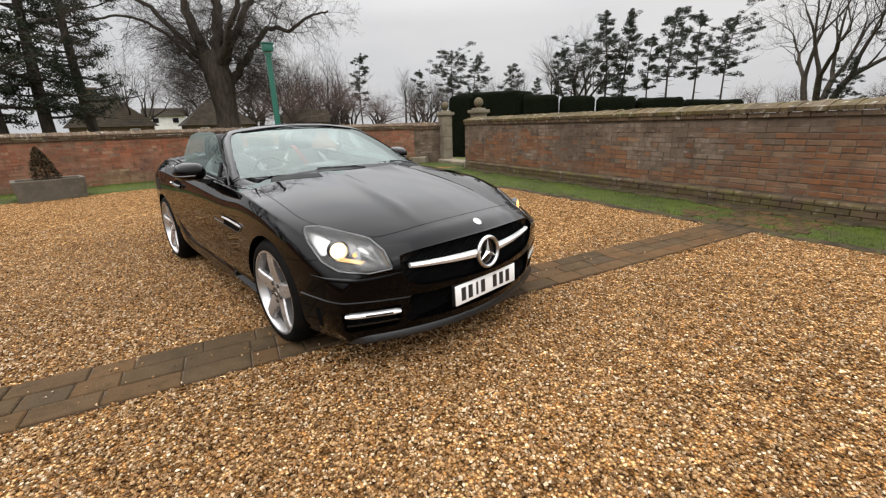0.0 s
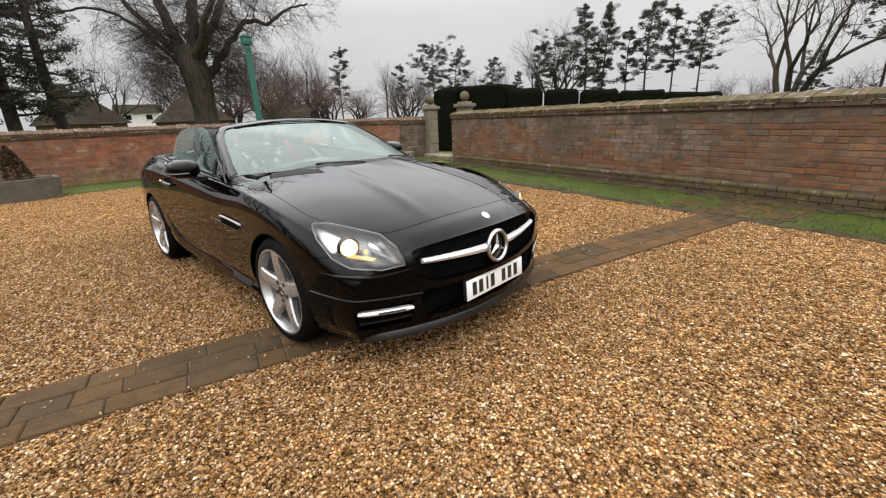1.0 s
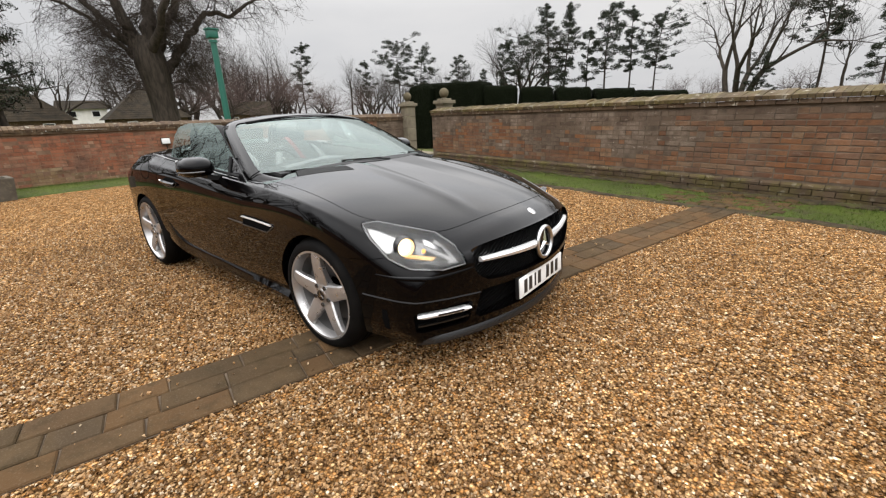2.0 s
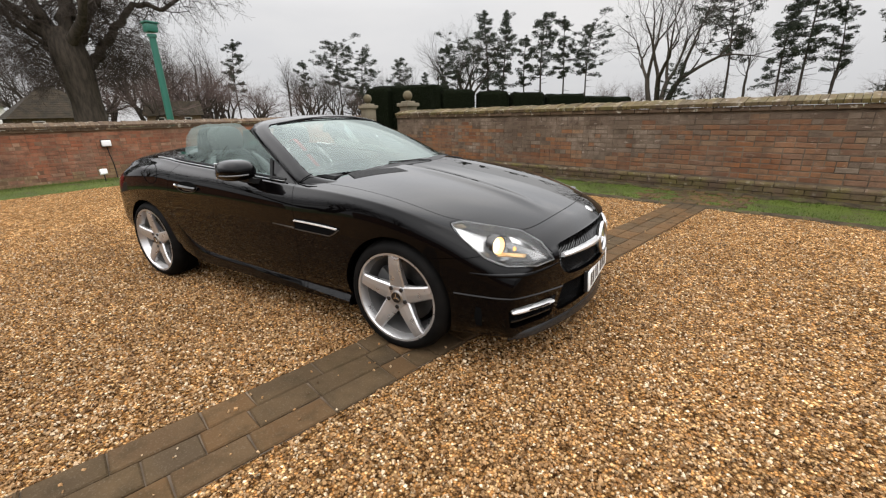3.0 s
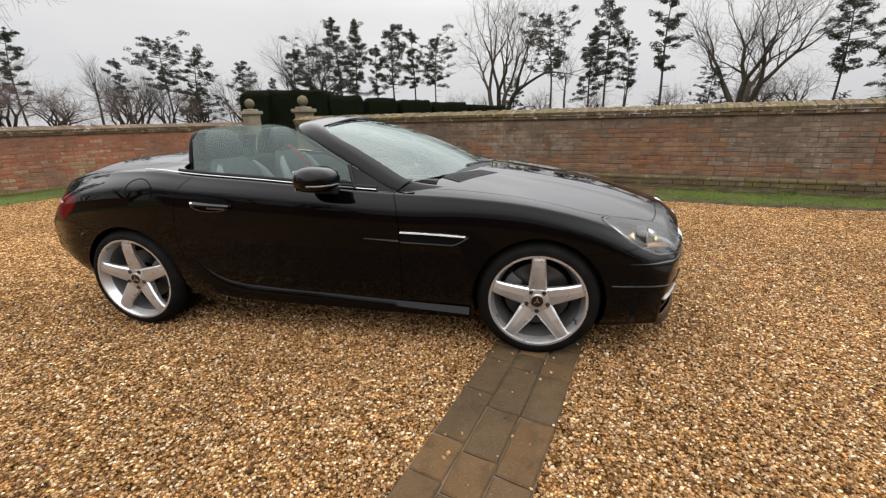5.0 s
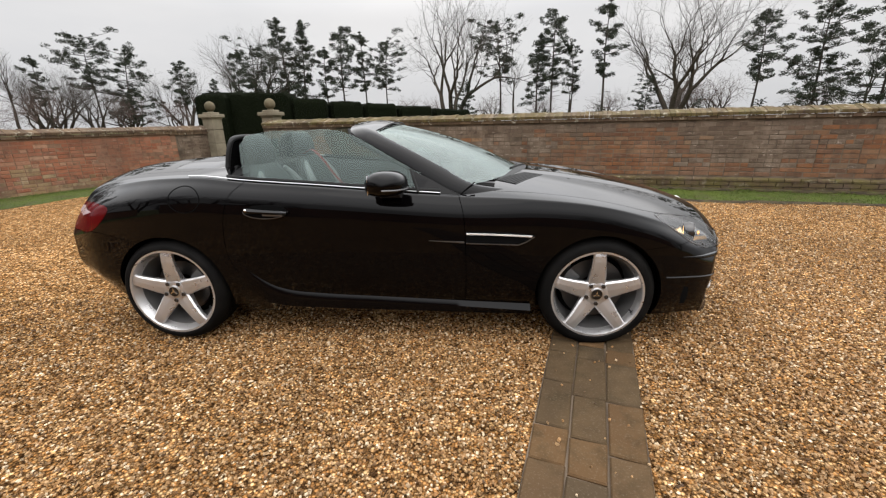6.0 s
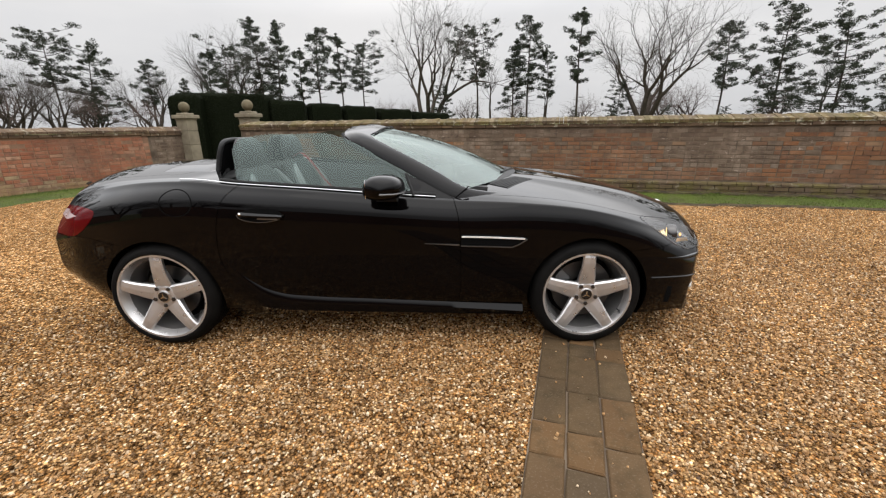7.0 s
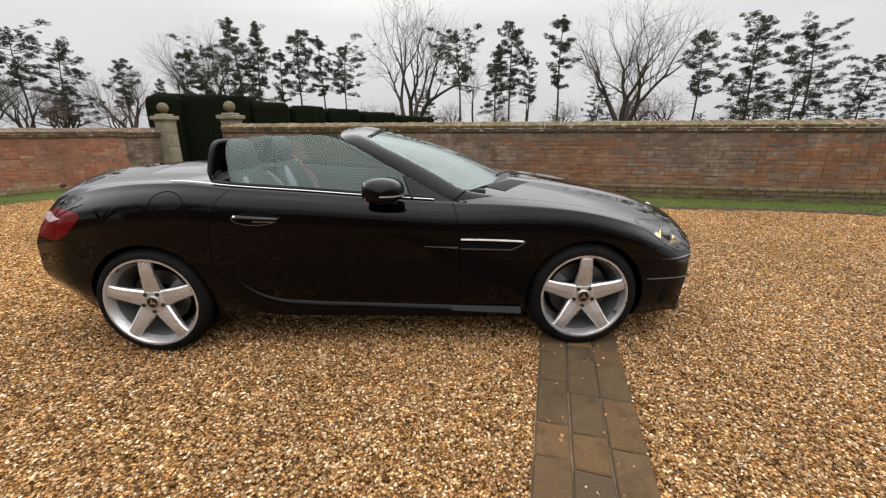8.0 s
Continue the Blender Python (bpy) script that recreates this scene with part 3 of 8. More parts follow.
def build_lawns():
    def sheet(name, inner, outer, label):
        bm = bmesh.new()
        rows = []
        for (a, b), (c, d) in zip(inner, outer):
            rows.append([(a + (c - a) * t, b + (d - b) * t, 0.008 + 0.016 * math.sin(math.pi * min(1, t * 1.2)) + 0.006 * noise.noise((a * 2, b * 2 + t * 5, 0)) - (0.03 if t == 0 else 0)) for t in (0, 0.04, 0.2, 0.4, 0.6, 0.8, 1.0)])
        add_rings(bm, rows, closed=False)
        bmesh.ops.recalc_face_normals(bm, faces=bm.faces[:])
        for f in bm.faces:
            if f.normal.z < 0:
                f.normal_flip()
        tagged(from_bm(name, bm, M_GRASS, smooth=True), label, "grass", kind="structure")

    def wob(a):
        return 0.10 * noise.noise((a * 1.3, 3.1, 0)) + 0.06 * noise.noise((a * 5.0, 1.1, 0)) + 0.03 * noise.noise((a * 17.0, 4.1, 0))

    for a, b in ((-4.9, 14.5),):
        xs = np.linspace(a, b, 420)
        sheet("grass_verge_right", [(x, lawn_edge_r(x) + wob(x)) for x in xs], [(x + 0.0, wall_y(x) + 0.02) for x in xs], "mossy green lawn strip along the garden wall")
    # bare damp earth along the wall's foot
    xs = np.linspace(-4.3, 14.0, 300)
    bm = bmesh.new()
    rows = []
    for x in xs:
        y1, w_ = wall_y(x) - 0.03, 0.24 + 3.0 * wob(x * 0.8 + 20)
        rows.append([(x, y1 - w_ * t, 0.020 + 0.022 * math.sin(math.pi * min(1, t * 0.9 + 0.1)) - (0.03 if t == 1 else 0)) for t in (0, 0.25, 0.5, 0.75, 0.95, 1)])
    add_rings(bm, rows, closed=False)
    bmesh.ops.recalc_face_normals(bm, faces=bm.faces[:])
    for f in bm.faces:
        if f.normal.z < 0:
            f.normal_flip()
    tagged(from_bm("earth_border", bm, M_EARTH, smooth=True), "damp dark earth along the foot of the wall", "soil", kind="structure")
    xs = np.linspace(-4.6, 14.0, 420)
    bm = bmesh.new()
    rows = []
    for x in xs:
        y0, w_ = lawn_edge_r(x) + wob(x) + 0.05, 0.10 + 0.8 * abs(wob(x * 1.7 + 9))
        rows.append([(x, y0 - w_ * t, 0.030 - 0.026 * t + 0.006 * noise.noise((x * 9, t * 3, 1)) - (0.02 if t in (0, 1) else 0)) for t in (0, 0.2, 0.5, 0.8, 1)])
    add_rings(bm, rows, closed=False)
    bmesh.ops.recalc_face_normals(bm, faces=bm.faces[:])
    for f in bm.faces:
        if f.normal.z < 0:
            f.normal_flip()
    tagged(from_bm("earth_edge", bm, M_EARTH, smooth=True), "dark crumbled soil along the edge of the lawn", "soil", kind="structure")
    ys = np.linspace(-9, 8.0, 240)
    sheet("grass_verge_left", [(lawn_edge_l(y) + wob(y), y) for y in ys], [(left_x(y) - 0.02, y) for y in ys], "green lawn strip below the side wall")

    # blades
    rng = np.random.default_rng(4)
    v, f = [], []

    def blade(x, y):
        h, a, lean = rng.uniform(0.008, 0.034), rng.uniform(0, 6.28), rng.uniform(-0.02, 0.02, 2)
        w = 0.004
        k = len(v)
        v.extend([(x - w * math.cos(a), y - w * math.sin(a), 0.01), (x + w * math.cos(a), y + w * math.sin(a), 0.01), (x + lean[0], y + lean[1], 0.02 + h)])
        f.append((k, k + 1, k + 2))

    for _ in range(17000):
        x = rng.uniform(-4.5, 9)
        t = rng.uniform(0, 1)
        blade(x, lawn_edge_r(x) + wob(x) + t * (wall_y(x) - lawn_edge_r(x) - wob(x)))
    for _ in range(9000):
        y = rng.uniform(-5, 7.5)
        t = rng.uniform(0, 1)
        blade(lawn_edge_l(y) + wob(y) - t * (lawn_edge_l(y) - left_x(y)), y)
    tagged(from_arrays("grass_blades", v, f, M_BLADE), "short green grass blades of the verge", "grass", kind="stuff")


build_lawns()


# ---- garden walls: a core of mortar with courses of brick on it ----
COURSE, BRICK_L = 0.075, 0.225
PLINTH_H, BODY_TOP = 0.228, 1.172


def along_right(s):
    """Point and outward normal of the garden wall at s metres from the gate pillar."""
    c = 1 / math.sqrt(1 + WALL_B**2)
    x = -4.50 + s * c
    return Vector((x, wall_y(x), 0)), Vector((WALL_B * c, -c, 0)), Vector((c, WALL_B * c, 0))


_lp = [(left_x(y), y) for y in np.linspace(7.2, -9.0, 160)]
_ls = [0.0]
for (_a, _b), (_c, _d) in zip(_lp, _lp[1:]):
    _ls.append(_ls[-1] + math.hypot(_c - _a, _d - _b))


def along_left(s):
    """Point, outward normal and direction of the side wall at s metres from the corner by the gate."""
    x, y = np.interp(s, _ls, [p[0] for p in _lp]), np.interp(s, _ls, [p[1] for p in _lp])
    x2, y2 = np.interp(s + 0.3, _ls, [p[0] for p in _lp]), np.interp(s + 0.3, _ls, [p[1] for p in _lp])
    x1, y1 = np.interp(s - 0.3, _ls, [p[0] for p in _lp]), np.interp(s - 0.3, _ls, [p[1] for p in _lp])
    d = Vector((x2 - x1, y2 - y1, 0)).normalized()
    return Vector((x, y, 0)), Vector((-d.y, d.x, 0)), d


def along_return(s):
    a, b = Vector((-6.98, 7.2, 0)), Vector((-6.66, 8.13, 0))
    d = (a - b).normalized()
    return b + d * s, Vector((-d.y, d.x, 0)), d


def wall_core(name, along, length, top, thick, label, steps, mortar=M_MORTAR):
    """The wall's mortar body, set back behind the brick faces."""
    rings = []
    for k in range(steps + 1):
        p, n, _ = along(length * k / steps)
        f, b = p + n * 0.0004, p - n * thick
        rings.append([f + Vector((0, 0, -0.1)), f + Vector((0, 0, top)), b + Vector((0, 0, top)), b + Vector((0, 0, -0.1))])
    bm = bmesh.new()
    add_rings(bm, rings, True, True)
    bmesh.ops.recalc_face_normals(bm, faces=bm.faces[:])
    return tagged(from_bm(name, bm, mortar), label, "wall", kind="structure")


RIGHT_LEN, LEFT_LEN = 19.5, _ls[-1]
wall_r = wall_core("wall_garden", along_right, RIGHT_LEN, 1.20, 0.33, "weathered red and grey brick garden wall with mossy coping", 2)
wall_l = wall_core("wall_side", along_left, LEFT_LEN, 1.13, 0.33, "low red brick wall with a tilted brick coping", 60, M_MORTAR_PINK)
wall_t = wall_core("wall_return", along_return, 0.96, 1.13, 0.33, "short return of grey brick beside the gate pillar", 1)


def coping(name, along, length, z0, z1, parent, material, label, slope=0.17, step=0.112):
    """Tilted coping bricks over a projecting course, each brick a little out of line."""
    rng = random.Random(len(name))
    bm = bmesh.new()
    s = 0.0
    while s < length:
        p, n, d = along(s + step / 2)
        j, w = rng.uniform(-0.011, 0.011), step * 0.5 - 0.003
        lift = rng.uniform(-0.010, 0.010)
        prof = [(0.055 + j, z0), (0.058 + j, z0 + 0.05), (-slope + 0.02 + j, z1 + lift), (-slope - 0.10, z1 + 0.015 + lift), (-0.40, z0 + 0.06), (-0.40, z0)]
        rings = [[p + d * q + n * a + Vector((0, 0, b)) for a, b in prof] for q in (-w, w)]
        add_rings(bm, rings, True, True)
        s += step
    bmesh.ops.recalc_face_normals(bm, faces=bm.faces[:])
    ob = from_bm(name, bm, material, parent)
    ob["kind"], ob["label"] = "stuff", label
    # projecting course below
    bm = bmesh.new()
    s = 0.0
    while s < length:
        p, n, d = along(s + 0.11)
        j = rng.uniform(-0.004, 0.004)
        add_box(bm, (0.215, 0.10, 0.055), Matrix.Translation(p + n * (-0.012 + j) + Vector((0, 0, z0 - 0.032))) @ Matrix(((d.x, n.x, 0, 0), (d.y, n.y, 0, 0), (0, 0, 1, 0), (0, 0, 0, 1))))
        s += 0.225
    ob = from_bm("oversailing_course", bm, M_COPING_RED, parent)
    ob["kind"], ob["label"] = "stuff", "projecting brick course below the coping"


coping("coping", along_right, RIGHT_LEN, 1.238, 1.350, wall_r, M_COPING, "mossy tilted brick coping", 0.17, 0.078)
coping("coping", along_left, LEFT_LEN, 1.150, 1.262, wall_l, M_COPING_RED, "worn brick coping", 0.14, 0.085)
coping("coping", along_return, 0.96, 1.125, 1.262, wall_t, M_COPING_RED, "worn brick coping", 0.12, 0.115)


# ---- gate pillars ----
def gate_pillar(at, turn, label):
    e = empty("gate_pillar", pose(*at, 0, 0, turn), label=label, category="pillar", group="gate pillars")
    for k, (z0, z1) in enumerate(((0.0, 0.40), (0.405, 0.80), (0.805, 1.16), (1.165, 1.44))):
        part("stone_block", box_bm((0.335 + 0.004 * (k % 2), 0.335, z1 - z0), pose(0, 0, (z0 + z1) / 2), 0.012), M_LIMESTONE, e, smooth=False)
    part("base_stone", box_bm((0.52, 0.52, 0.13), pose(0, 0, 0.03), 0.02), M_LIMESTONE, e, smooth=False)
    bm = box_bm((0.37, 0.37, 0.04), pose(0, 0, 1.458), 0.012)
    add_box(bm, (0.46, 0.46, 0.09), pose(0, 0, 1.522), 0.014)
    add_box(bm, (0.30, 0.30, 0.05), pose(0, 0, 1.59), 0.02)
    part("cap_stone", bm, M_LIMESTONE, e, smooth=False)
    bm = lathe_bm([(0.0, 1.60), (0.075, 1.60), (0.085, 1.625), (0.06, 1.645)] + [(0.132 * math.sin(a), 1.765 - 0.132 * math.cos(a)) for a in np.linspace(0.45, math.pi, 14)], 24)
    bmesh.ops.transform(bm, matrix=Matrix.Rotation(math.pi / 2, 4, "X"), verts=bm.verts[:])
    part("ball_finial", bm, M_BALLSTONE, e, "round stone ball with lichen")
    return e


gate_pillar((-6.55, 8.22, 0), -14, "pale limestone gate pillar topped by a stone ball")
gate_pillar((-4.58, 7.62, 0), -14, "pale limestone gate pillar topped by a stone ball")

step = empty("stone_step", pose(-5.6, 7.75, 0, 0, 0, -15), label="worn limestone step between the gate pillars", category="step")
part("step_slab", box_bm((1.5, 0.5, 0.12), pose(0, 0, 0.05), 0.02), M_LIMESTONE, step, smooth=False)
block = empty("stone_block_kerb", pose(-6.95, 7.3, 0, 0, 0, 30), label="low limestone block lying beside the gate pillar", category="stone")
part("block", box_bm((0.62, 0.35, 0.22), pose(0, 0, 0.10), 0.03), M_LIMESTONE, block, smooth=False)
block = empty("stone_block_kerb", pose(-4.35, 7.1, 0, 0, 0, -15), label="low limestone block lying beside the gate pillar", category="stone")
part("block", box_bm((0.5, 0.3, 0.14), pose(0, 0, 0.06), 0.03), M_LIMESTONE, block, smooth=False)

# ---- the car: a black two-seat roadster with its roof down ----
# x runs to the nose, y to the car's left, z up; axles at x = 1.215 and -1.215
car = empty("car", pose(0, 0, 0), label="glossy black two-seat roadster, roof down, headlamps lit, parked on gravel", category="car")

TOP = [(-2.08, 0.86), (-2.0, 0.945), (-1.85, 0.985), (-1.55, 1.015), (-1.2, 1.02), (-0.8, 1.0), (-0.3, 0.97), (0.3, 0.965), (0.62, 0.955),
       (0.9, 0.93), (1.2, 0.888), (1.5, 0.835), (1.8, 0.765), (1.95, 0.718), (2.04, 0.68), (2.08, 0.64)]
BELT = [(-2.08, 0.76), (-1.95, 0.845), (-1.75, 0.90), (-1.4, 0.955), (-1.02, 0.972), (-0.73, 0.945), (-0.31, 0.914), (0.0, 0.889), (0.46, 0.858),
        (0.85, 0.842), (1.2, 0.808), (1.5, 0.752), (1.75, 0.685), (1.95, 0.61), (2.08, 0.54)]
BELT_Y = [(-2.08, 0.72), (-1.8, 0.750), (-1.4, 0.785), (-0.9, 0.80), (0.3, 0.80), (0.6, 0.806), (0.9, 0.826), (1.2, 0.836), (1.5, 0.822), (1.75, 0.792), (1.9, 0.765), (2.08, 0.73)]
SHOULDER = [(-2.08, 0.085), (-1.4, 0.118), (-1.0, 0.115), (0.0, 0.11), (0.5, 0.11), (0.9, 0.105), (1.3, 0.10), (1.5, 0.09), (2.08, 0.085)]
WIDE = [(-2.08, 0.80), (-1.9, 0.86), (-1.6, 0.893), (-1.2, 0.907), (-0.7, 0.893), (0.0, 0.885), (0.6, 0.888), (1.2, 0.905), (1.6, 0.893), (1.9, 0.86), (2.03, 0.835), (2.08, 0.815)]
BOTTOM = [(-2.08, 0.34), (-1.9, 0.27), (-1.5, 0.22), (-0.8, 0.20), (0.8, 0.20), (1.4, 0.17), (2.08, 0.165)]
SILL = [(-2.08, 0.74), (-1.6, 0.84), (-0.8, 0.845), (0.8, 0.85), (1.6, 0.86), (2.08, 0.80)]


def section(xs):
    """Half of the body's outline across the car at station xs, from the bottom middle to the top middle."""
    t, b, by, w = curve(TOP, xs), curve(BELT, xs), curve(BELT_Y, xs), curve(WIDE, xs)
    lo, si, sh = curve(BOTTOM, xs), curve(SILL, xs), curve(SHOULDER, xs)
    mid = lo + 0.52 * (b - lo)
    keys = [(0, lo), (0.45, lo), (si - 0.06, lo + 0.004), (si, lo + 0.045), (w - 0.004, lo + 0.45 * (mid - lo) + 0.02), (w, mid), (w - 0.012, b - sh),
            (by + 0.032, b - 0.022), (by, b), (0.70, b + 0.30 * (t - b)), (0.50, b + 0.66 * (t - b)), (0.25, b + 0.92 * (t - b)), (0, t)]
    return keys


def swept(xs, y, z):
    """Draws the ends back towards the corners, and leans nose and tail."""
    f = 0.37 * max(0.0, (xs - 0.95) / 1.13) ** 1.6 if xs > 0 else -0.36 * max(0.0, (-xs - 1.1) / 0.98) ** 1.5
    x = xs - f * y * y
    if xs > 1.5:
        k = ((xs - 1.5) / 0.58) ** 2
        x -= k * (0.32 * max(0.0, z - 0.55) + 0.12 * max(0.0, 0.42 - z))
    if xs < -1.5:
        k = ((-xs - 1.5) / 0.58) ** 2
        x += k * (0.42 * max(0.0, z - 0.64) + 0.28 * max(0.0, 0.50 - z))
    return x


def build_shell():
    stations = [-2.08, -2.07, -2.04, -2.0] + list(np.linspace(-1.95, 1.93, 92)) + [1.96, 1.985, 2.01, 2.035, 2.055, 2.07, 2.08]
    per = 9
    rings = []
    for xs in stations:
        half = [(p.x, p.y) for p in (Vector((*q, 0)) for q in [v.to_2d() for v in spline([(a, b, 0) for a, b in section(xs)], per * 12)])]
        half = [(y, z + 0.0105 * math.exp(-(((y - 0.29 - 0.05 * (xs - 1.3)) / 0.034) ** 2)) * max(0.0, min(1.0, (xs - 0.75) / 0.35)) * max(0.0, min(1.0, (1.95 - xs) / 0.25)) if z > 0.6 else z) for y, z in half]
        half[0], half[-1] = (0.0, half[0][1]), (0.0, half[-1][1])
        full = [(y, z) for y, z in half] + [(-y, z) for y, z in reversed(half[1:-1])]
        rings.append([(swept(xs, y, z), y, z) for y, z in full])

    def cap(xs, ring_yz, out):
        cz = 0.5
        rows = []
        for s, dx in ((0.988, 0.005), (0.965, 0.009), (0.92, 0.012), (0.82, 0.014), (0.65, 0.015), (0.45, 0.015), (0.25, 0.015), (0.08, 0.015)):
            rows.append([(swept(xs, y * s, cz + (z - cz) * s) + out * dx, y * s, cz + (z - cz) * s) for y, z in ring_yz])
        return rows

    def yz(r):
        return [(p[1], p[2]) for p in r]

    rings = list(reversed(cap(stations[0], yz(rings[0]), -1))) + rings + cap(stations[-1], yz(rings[-1]), 1)
    bm = bmesh.new()
    add_rings(bm, rings, True, True)
    bmesh.ops.recalc_face_normals(bm, faces=bm.faces[:])
    return bm


def temp_object(bm):
    me = bpy.data.meshes.new("work")
    bm.to_mesh(me)
    bm.free()
    return new("work", me)


def boolean(ob, cutter, op):
    """A new work object: ob cut by, or kept within, the cutter."""
    mod = ob.modifiers.new("cut", "BOOLEAN")
    mod.operation, mod.object, mod.solver = op, cutter, "EXACT"
    dg = bpy.context.evaluated_depsgraph_get()
    dg.update()
    me = bpy.data.meshes.new_from_object(ob.evaluated_get(dg))
    ob.modifiers.remove(mod)
    return new("work", me)


def discard(*obs):
    for o in obs:
        me = o.data
        bpy.data.objects.remove(o)
        bpy.data.meshes.remove(me)


from mathutils.bvhtree import BVHTree

shell = temp_object(build_shell())
shell.data.shade_smooth()
SHELL_BVH = BVHTree.FromPolygons([v.co.copy() for v in shell.data.vertices], [tuple(p.vertices) for p in shell.data.polygons])
SHELL_NORMALS = [v.normal.copy() for v in shell.data.vertices]
SHELL_POLYS = [tuple(p.vertices) for p in shell.data.polygons]
SHELL_CO = [v.co.copy() for v in shell.data.vertices]


def shell_normal(p):
    """The shell's smooth normal at the point of it nearest to p, and the distance."""
    q, n, i, d = SHELL_BVH.find_nearest(p)
    if q is None:
        return Vector((0, 0, 1)), 9.0
    vs = SHELL_POLYS[i]
    total, acc = 0.0, Vector()
    for k in vs:
        w = 1.0 / ((SHELL_CO[k] - q).length ** 2 + 1e-7)
        acc += w * SHELL_NORMALS[k]
        total += w
    return (acc / total).normalized(), d


def on_shell(origin, way):
    """Where a ray from origin meets the body skin: the place and the smooth normal."""
    q, n, i, d = SHELL_BVH.ray_cast(Vector(origin), Vector(way).normalized())
    if q is None:
        q, n, i, d = SHELL_BVH.find_nearest(Vector(origin))
    return q, shell_normal(q)[0]


def side_at(x, z, side=-1):
    return on_shell((x, side * 3.0, z), (0, -side, 0))


def nose_at(y, z):
    return on_shell((4.0, y, z), (-1, 0, 0))


def top_at(x, y):
    return on_shell((x, y, 3.0), (0, 0, -1))


def panel(ob, name, material, parent, label=""):
    """Turns a work object into a body part, shaded as the uncut skin is."""
    me = ob.data
    me.shade_smooth()
    nor = []
    cache = {}
    for poly in me.polygons:
        for li in poly.loop_indices:
            vi = me.loops[li].vertex_index
            if vi not in cache:
                cache[vi] = shell_normal(me.vertices[vi].co)
            n, d = cache[vi]
            nor.append(n if d < 0.0015 and n.dot(poly.normal) > 0.6 else poly.normal.copy())
    me.normals_split_custom_set(nor)
    me.materials.clear()
    me.materials.append(material)
    ob.name = me.name = name
    ob.parent = parent
    if label:
        ob["label"] = label
    return ob


def grown(outline, d):
    """The outline pushed outwards by d."""
    k = len(outline)
    area = sum(outline[i][0] * outline[(i + 1) % k][1] - outline[(i + 1) % k][0] * outline[i][1] for i in range(k))
    s = 1 if area > 0 else -1
    out = []
    for i in range(k):
        a, b, c = (Vector(outline[(i + j) % k]) for j in (-1, 0, 1))
        t = (c - a).normalized()
        out.append((b.x + s * t.y * d, b.y - s * t.x * d))
    return out


HEADLAMP = [(1.505, -0.797, 0.727), (1.545, -0.742, 0.737), (1.69, -0.657, 0.709), (1.795, -0.592, 0.682), (1.895, -0.575, 0.622), (1.972, -0.590, 0.553), (1.915, -0.69, 0.541),
            (1.80, -0.787, 0.550), (1.70, -0.822, 0.590), (1.58, -0.822, 0.670)]
HEADLAMP_WAY = (0.62, -0.62, 0.48)
TAILLAMP = [(-1.515, -0.875, 0.815), (-1.66, -0.83, 0.838), (-1.85, -0.71, 0.825), (-1.99, -0.47, 0.80), (-2.0, -0.46, 0.73), (-1.92, -0.66, 0.685), (-1.78, -0.81, 0.676), (-1.67, -0.87, 0.676), (-1.575, -0.885, 0.735)]
TAILLAMP_WAY = (-0.68, -0.72, 0.10)
GRILLE = rounded([(-0.545, 0.585), (-0.50, 0.612), (-0.26, 0.634), (0.0, 0.640), (0.26, 0.634), (0.50, 0.612), (0.545, 0.585), (0.545, 0.52), (0.50, 0.465), (0.40, 0.437), (0.0, 0.425), (-0.40, 0.437), (-0.50, 0.465), (-0.545, 0.52)], 84)
INTAKE = [(-0.515, 0.375), (-0.50, 0.40), (0.50, 0.40), (0.515, 0.375), (0.53, 0.275), (0.50, 0.248), (-0.50, 0.248), (-0.53, 0.275)]
SIDE_INTAKE = [(0.565, 0.36), (0.80, 0.352), (0.815, 0.335), (0.80, 0.25), (0.78, 0.24), (0.57, 0.245), (0.555, 0.265), (0.55, 0.345)]


def skew_prism(points, way, out, into, side, scale=1.0):
    """A prism over a closed outline in space, along a slanting way; side 1 is its mirror image."""
    pts = [Vector((p[0], p[1], p[2])) for p in points]
    k = len(pts)
    ring = []
    for i in range(k):
        a, b, c, d = (pts[(i + j - 1) % k] for j in range(4))
        for t in (0, 0.25, 0.5, 0.75):
            ring.append(0.5 * (2 * b + (c - a) * t + (2 * a - 5 * b + 4 * c - d) * t * t + (3 * b - a - 3 * c + d) * t**3))
    mid = sum(ring, Vector()) / len(ring)
    w = Vector(way).normalized()
    flip = Vector((1, -side, 1))
    ring = [(mid + (p - mid) * scale) for p in ring]
    rows = [[(p + w * h) * flip for p in ring] for h in (out, -into)]
    bm = bmesh.new()
    add_rings(bm, rows, True, True)
    bmesh.ops.recalc_face_normals(bm, faces=bm.faces[:])
    return bm


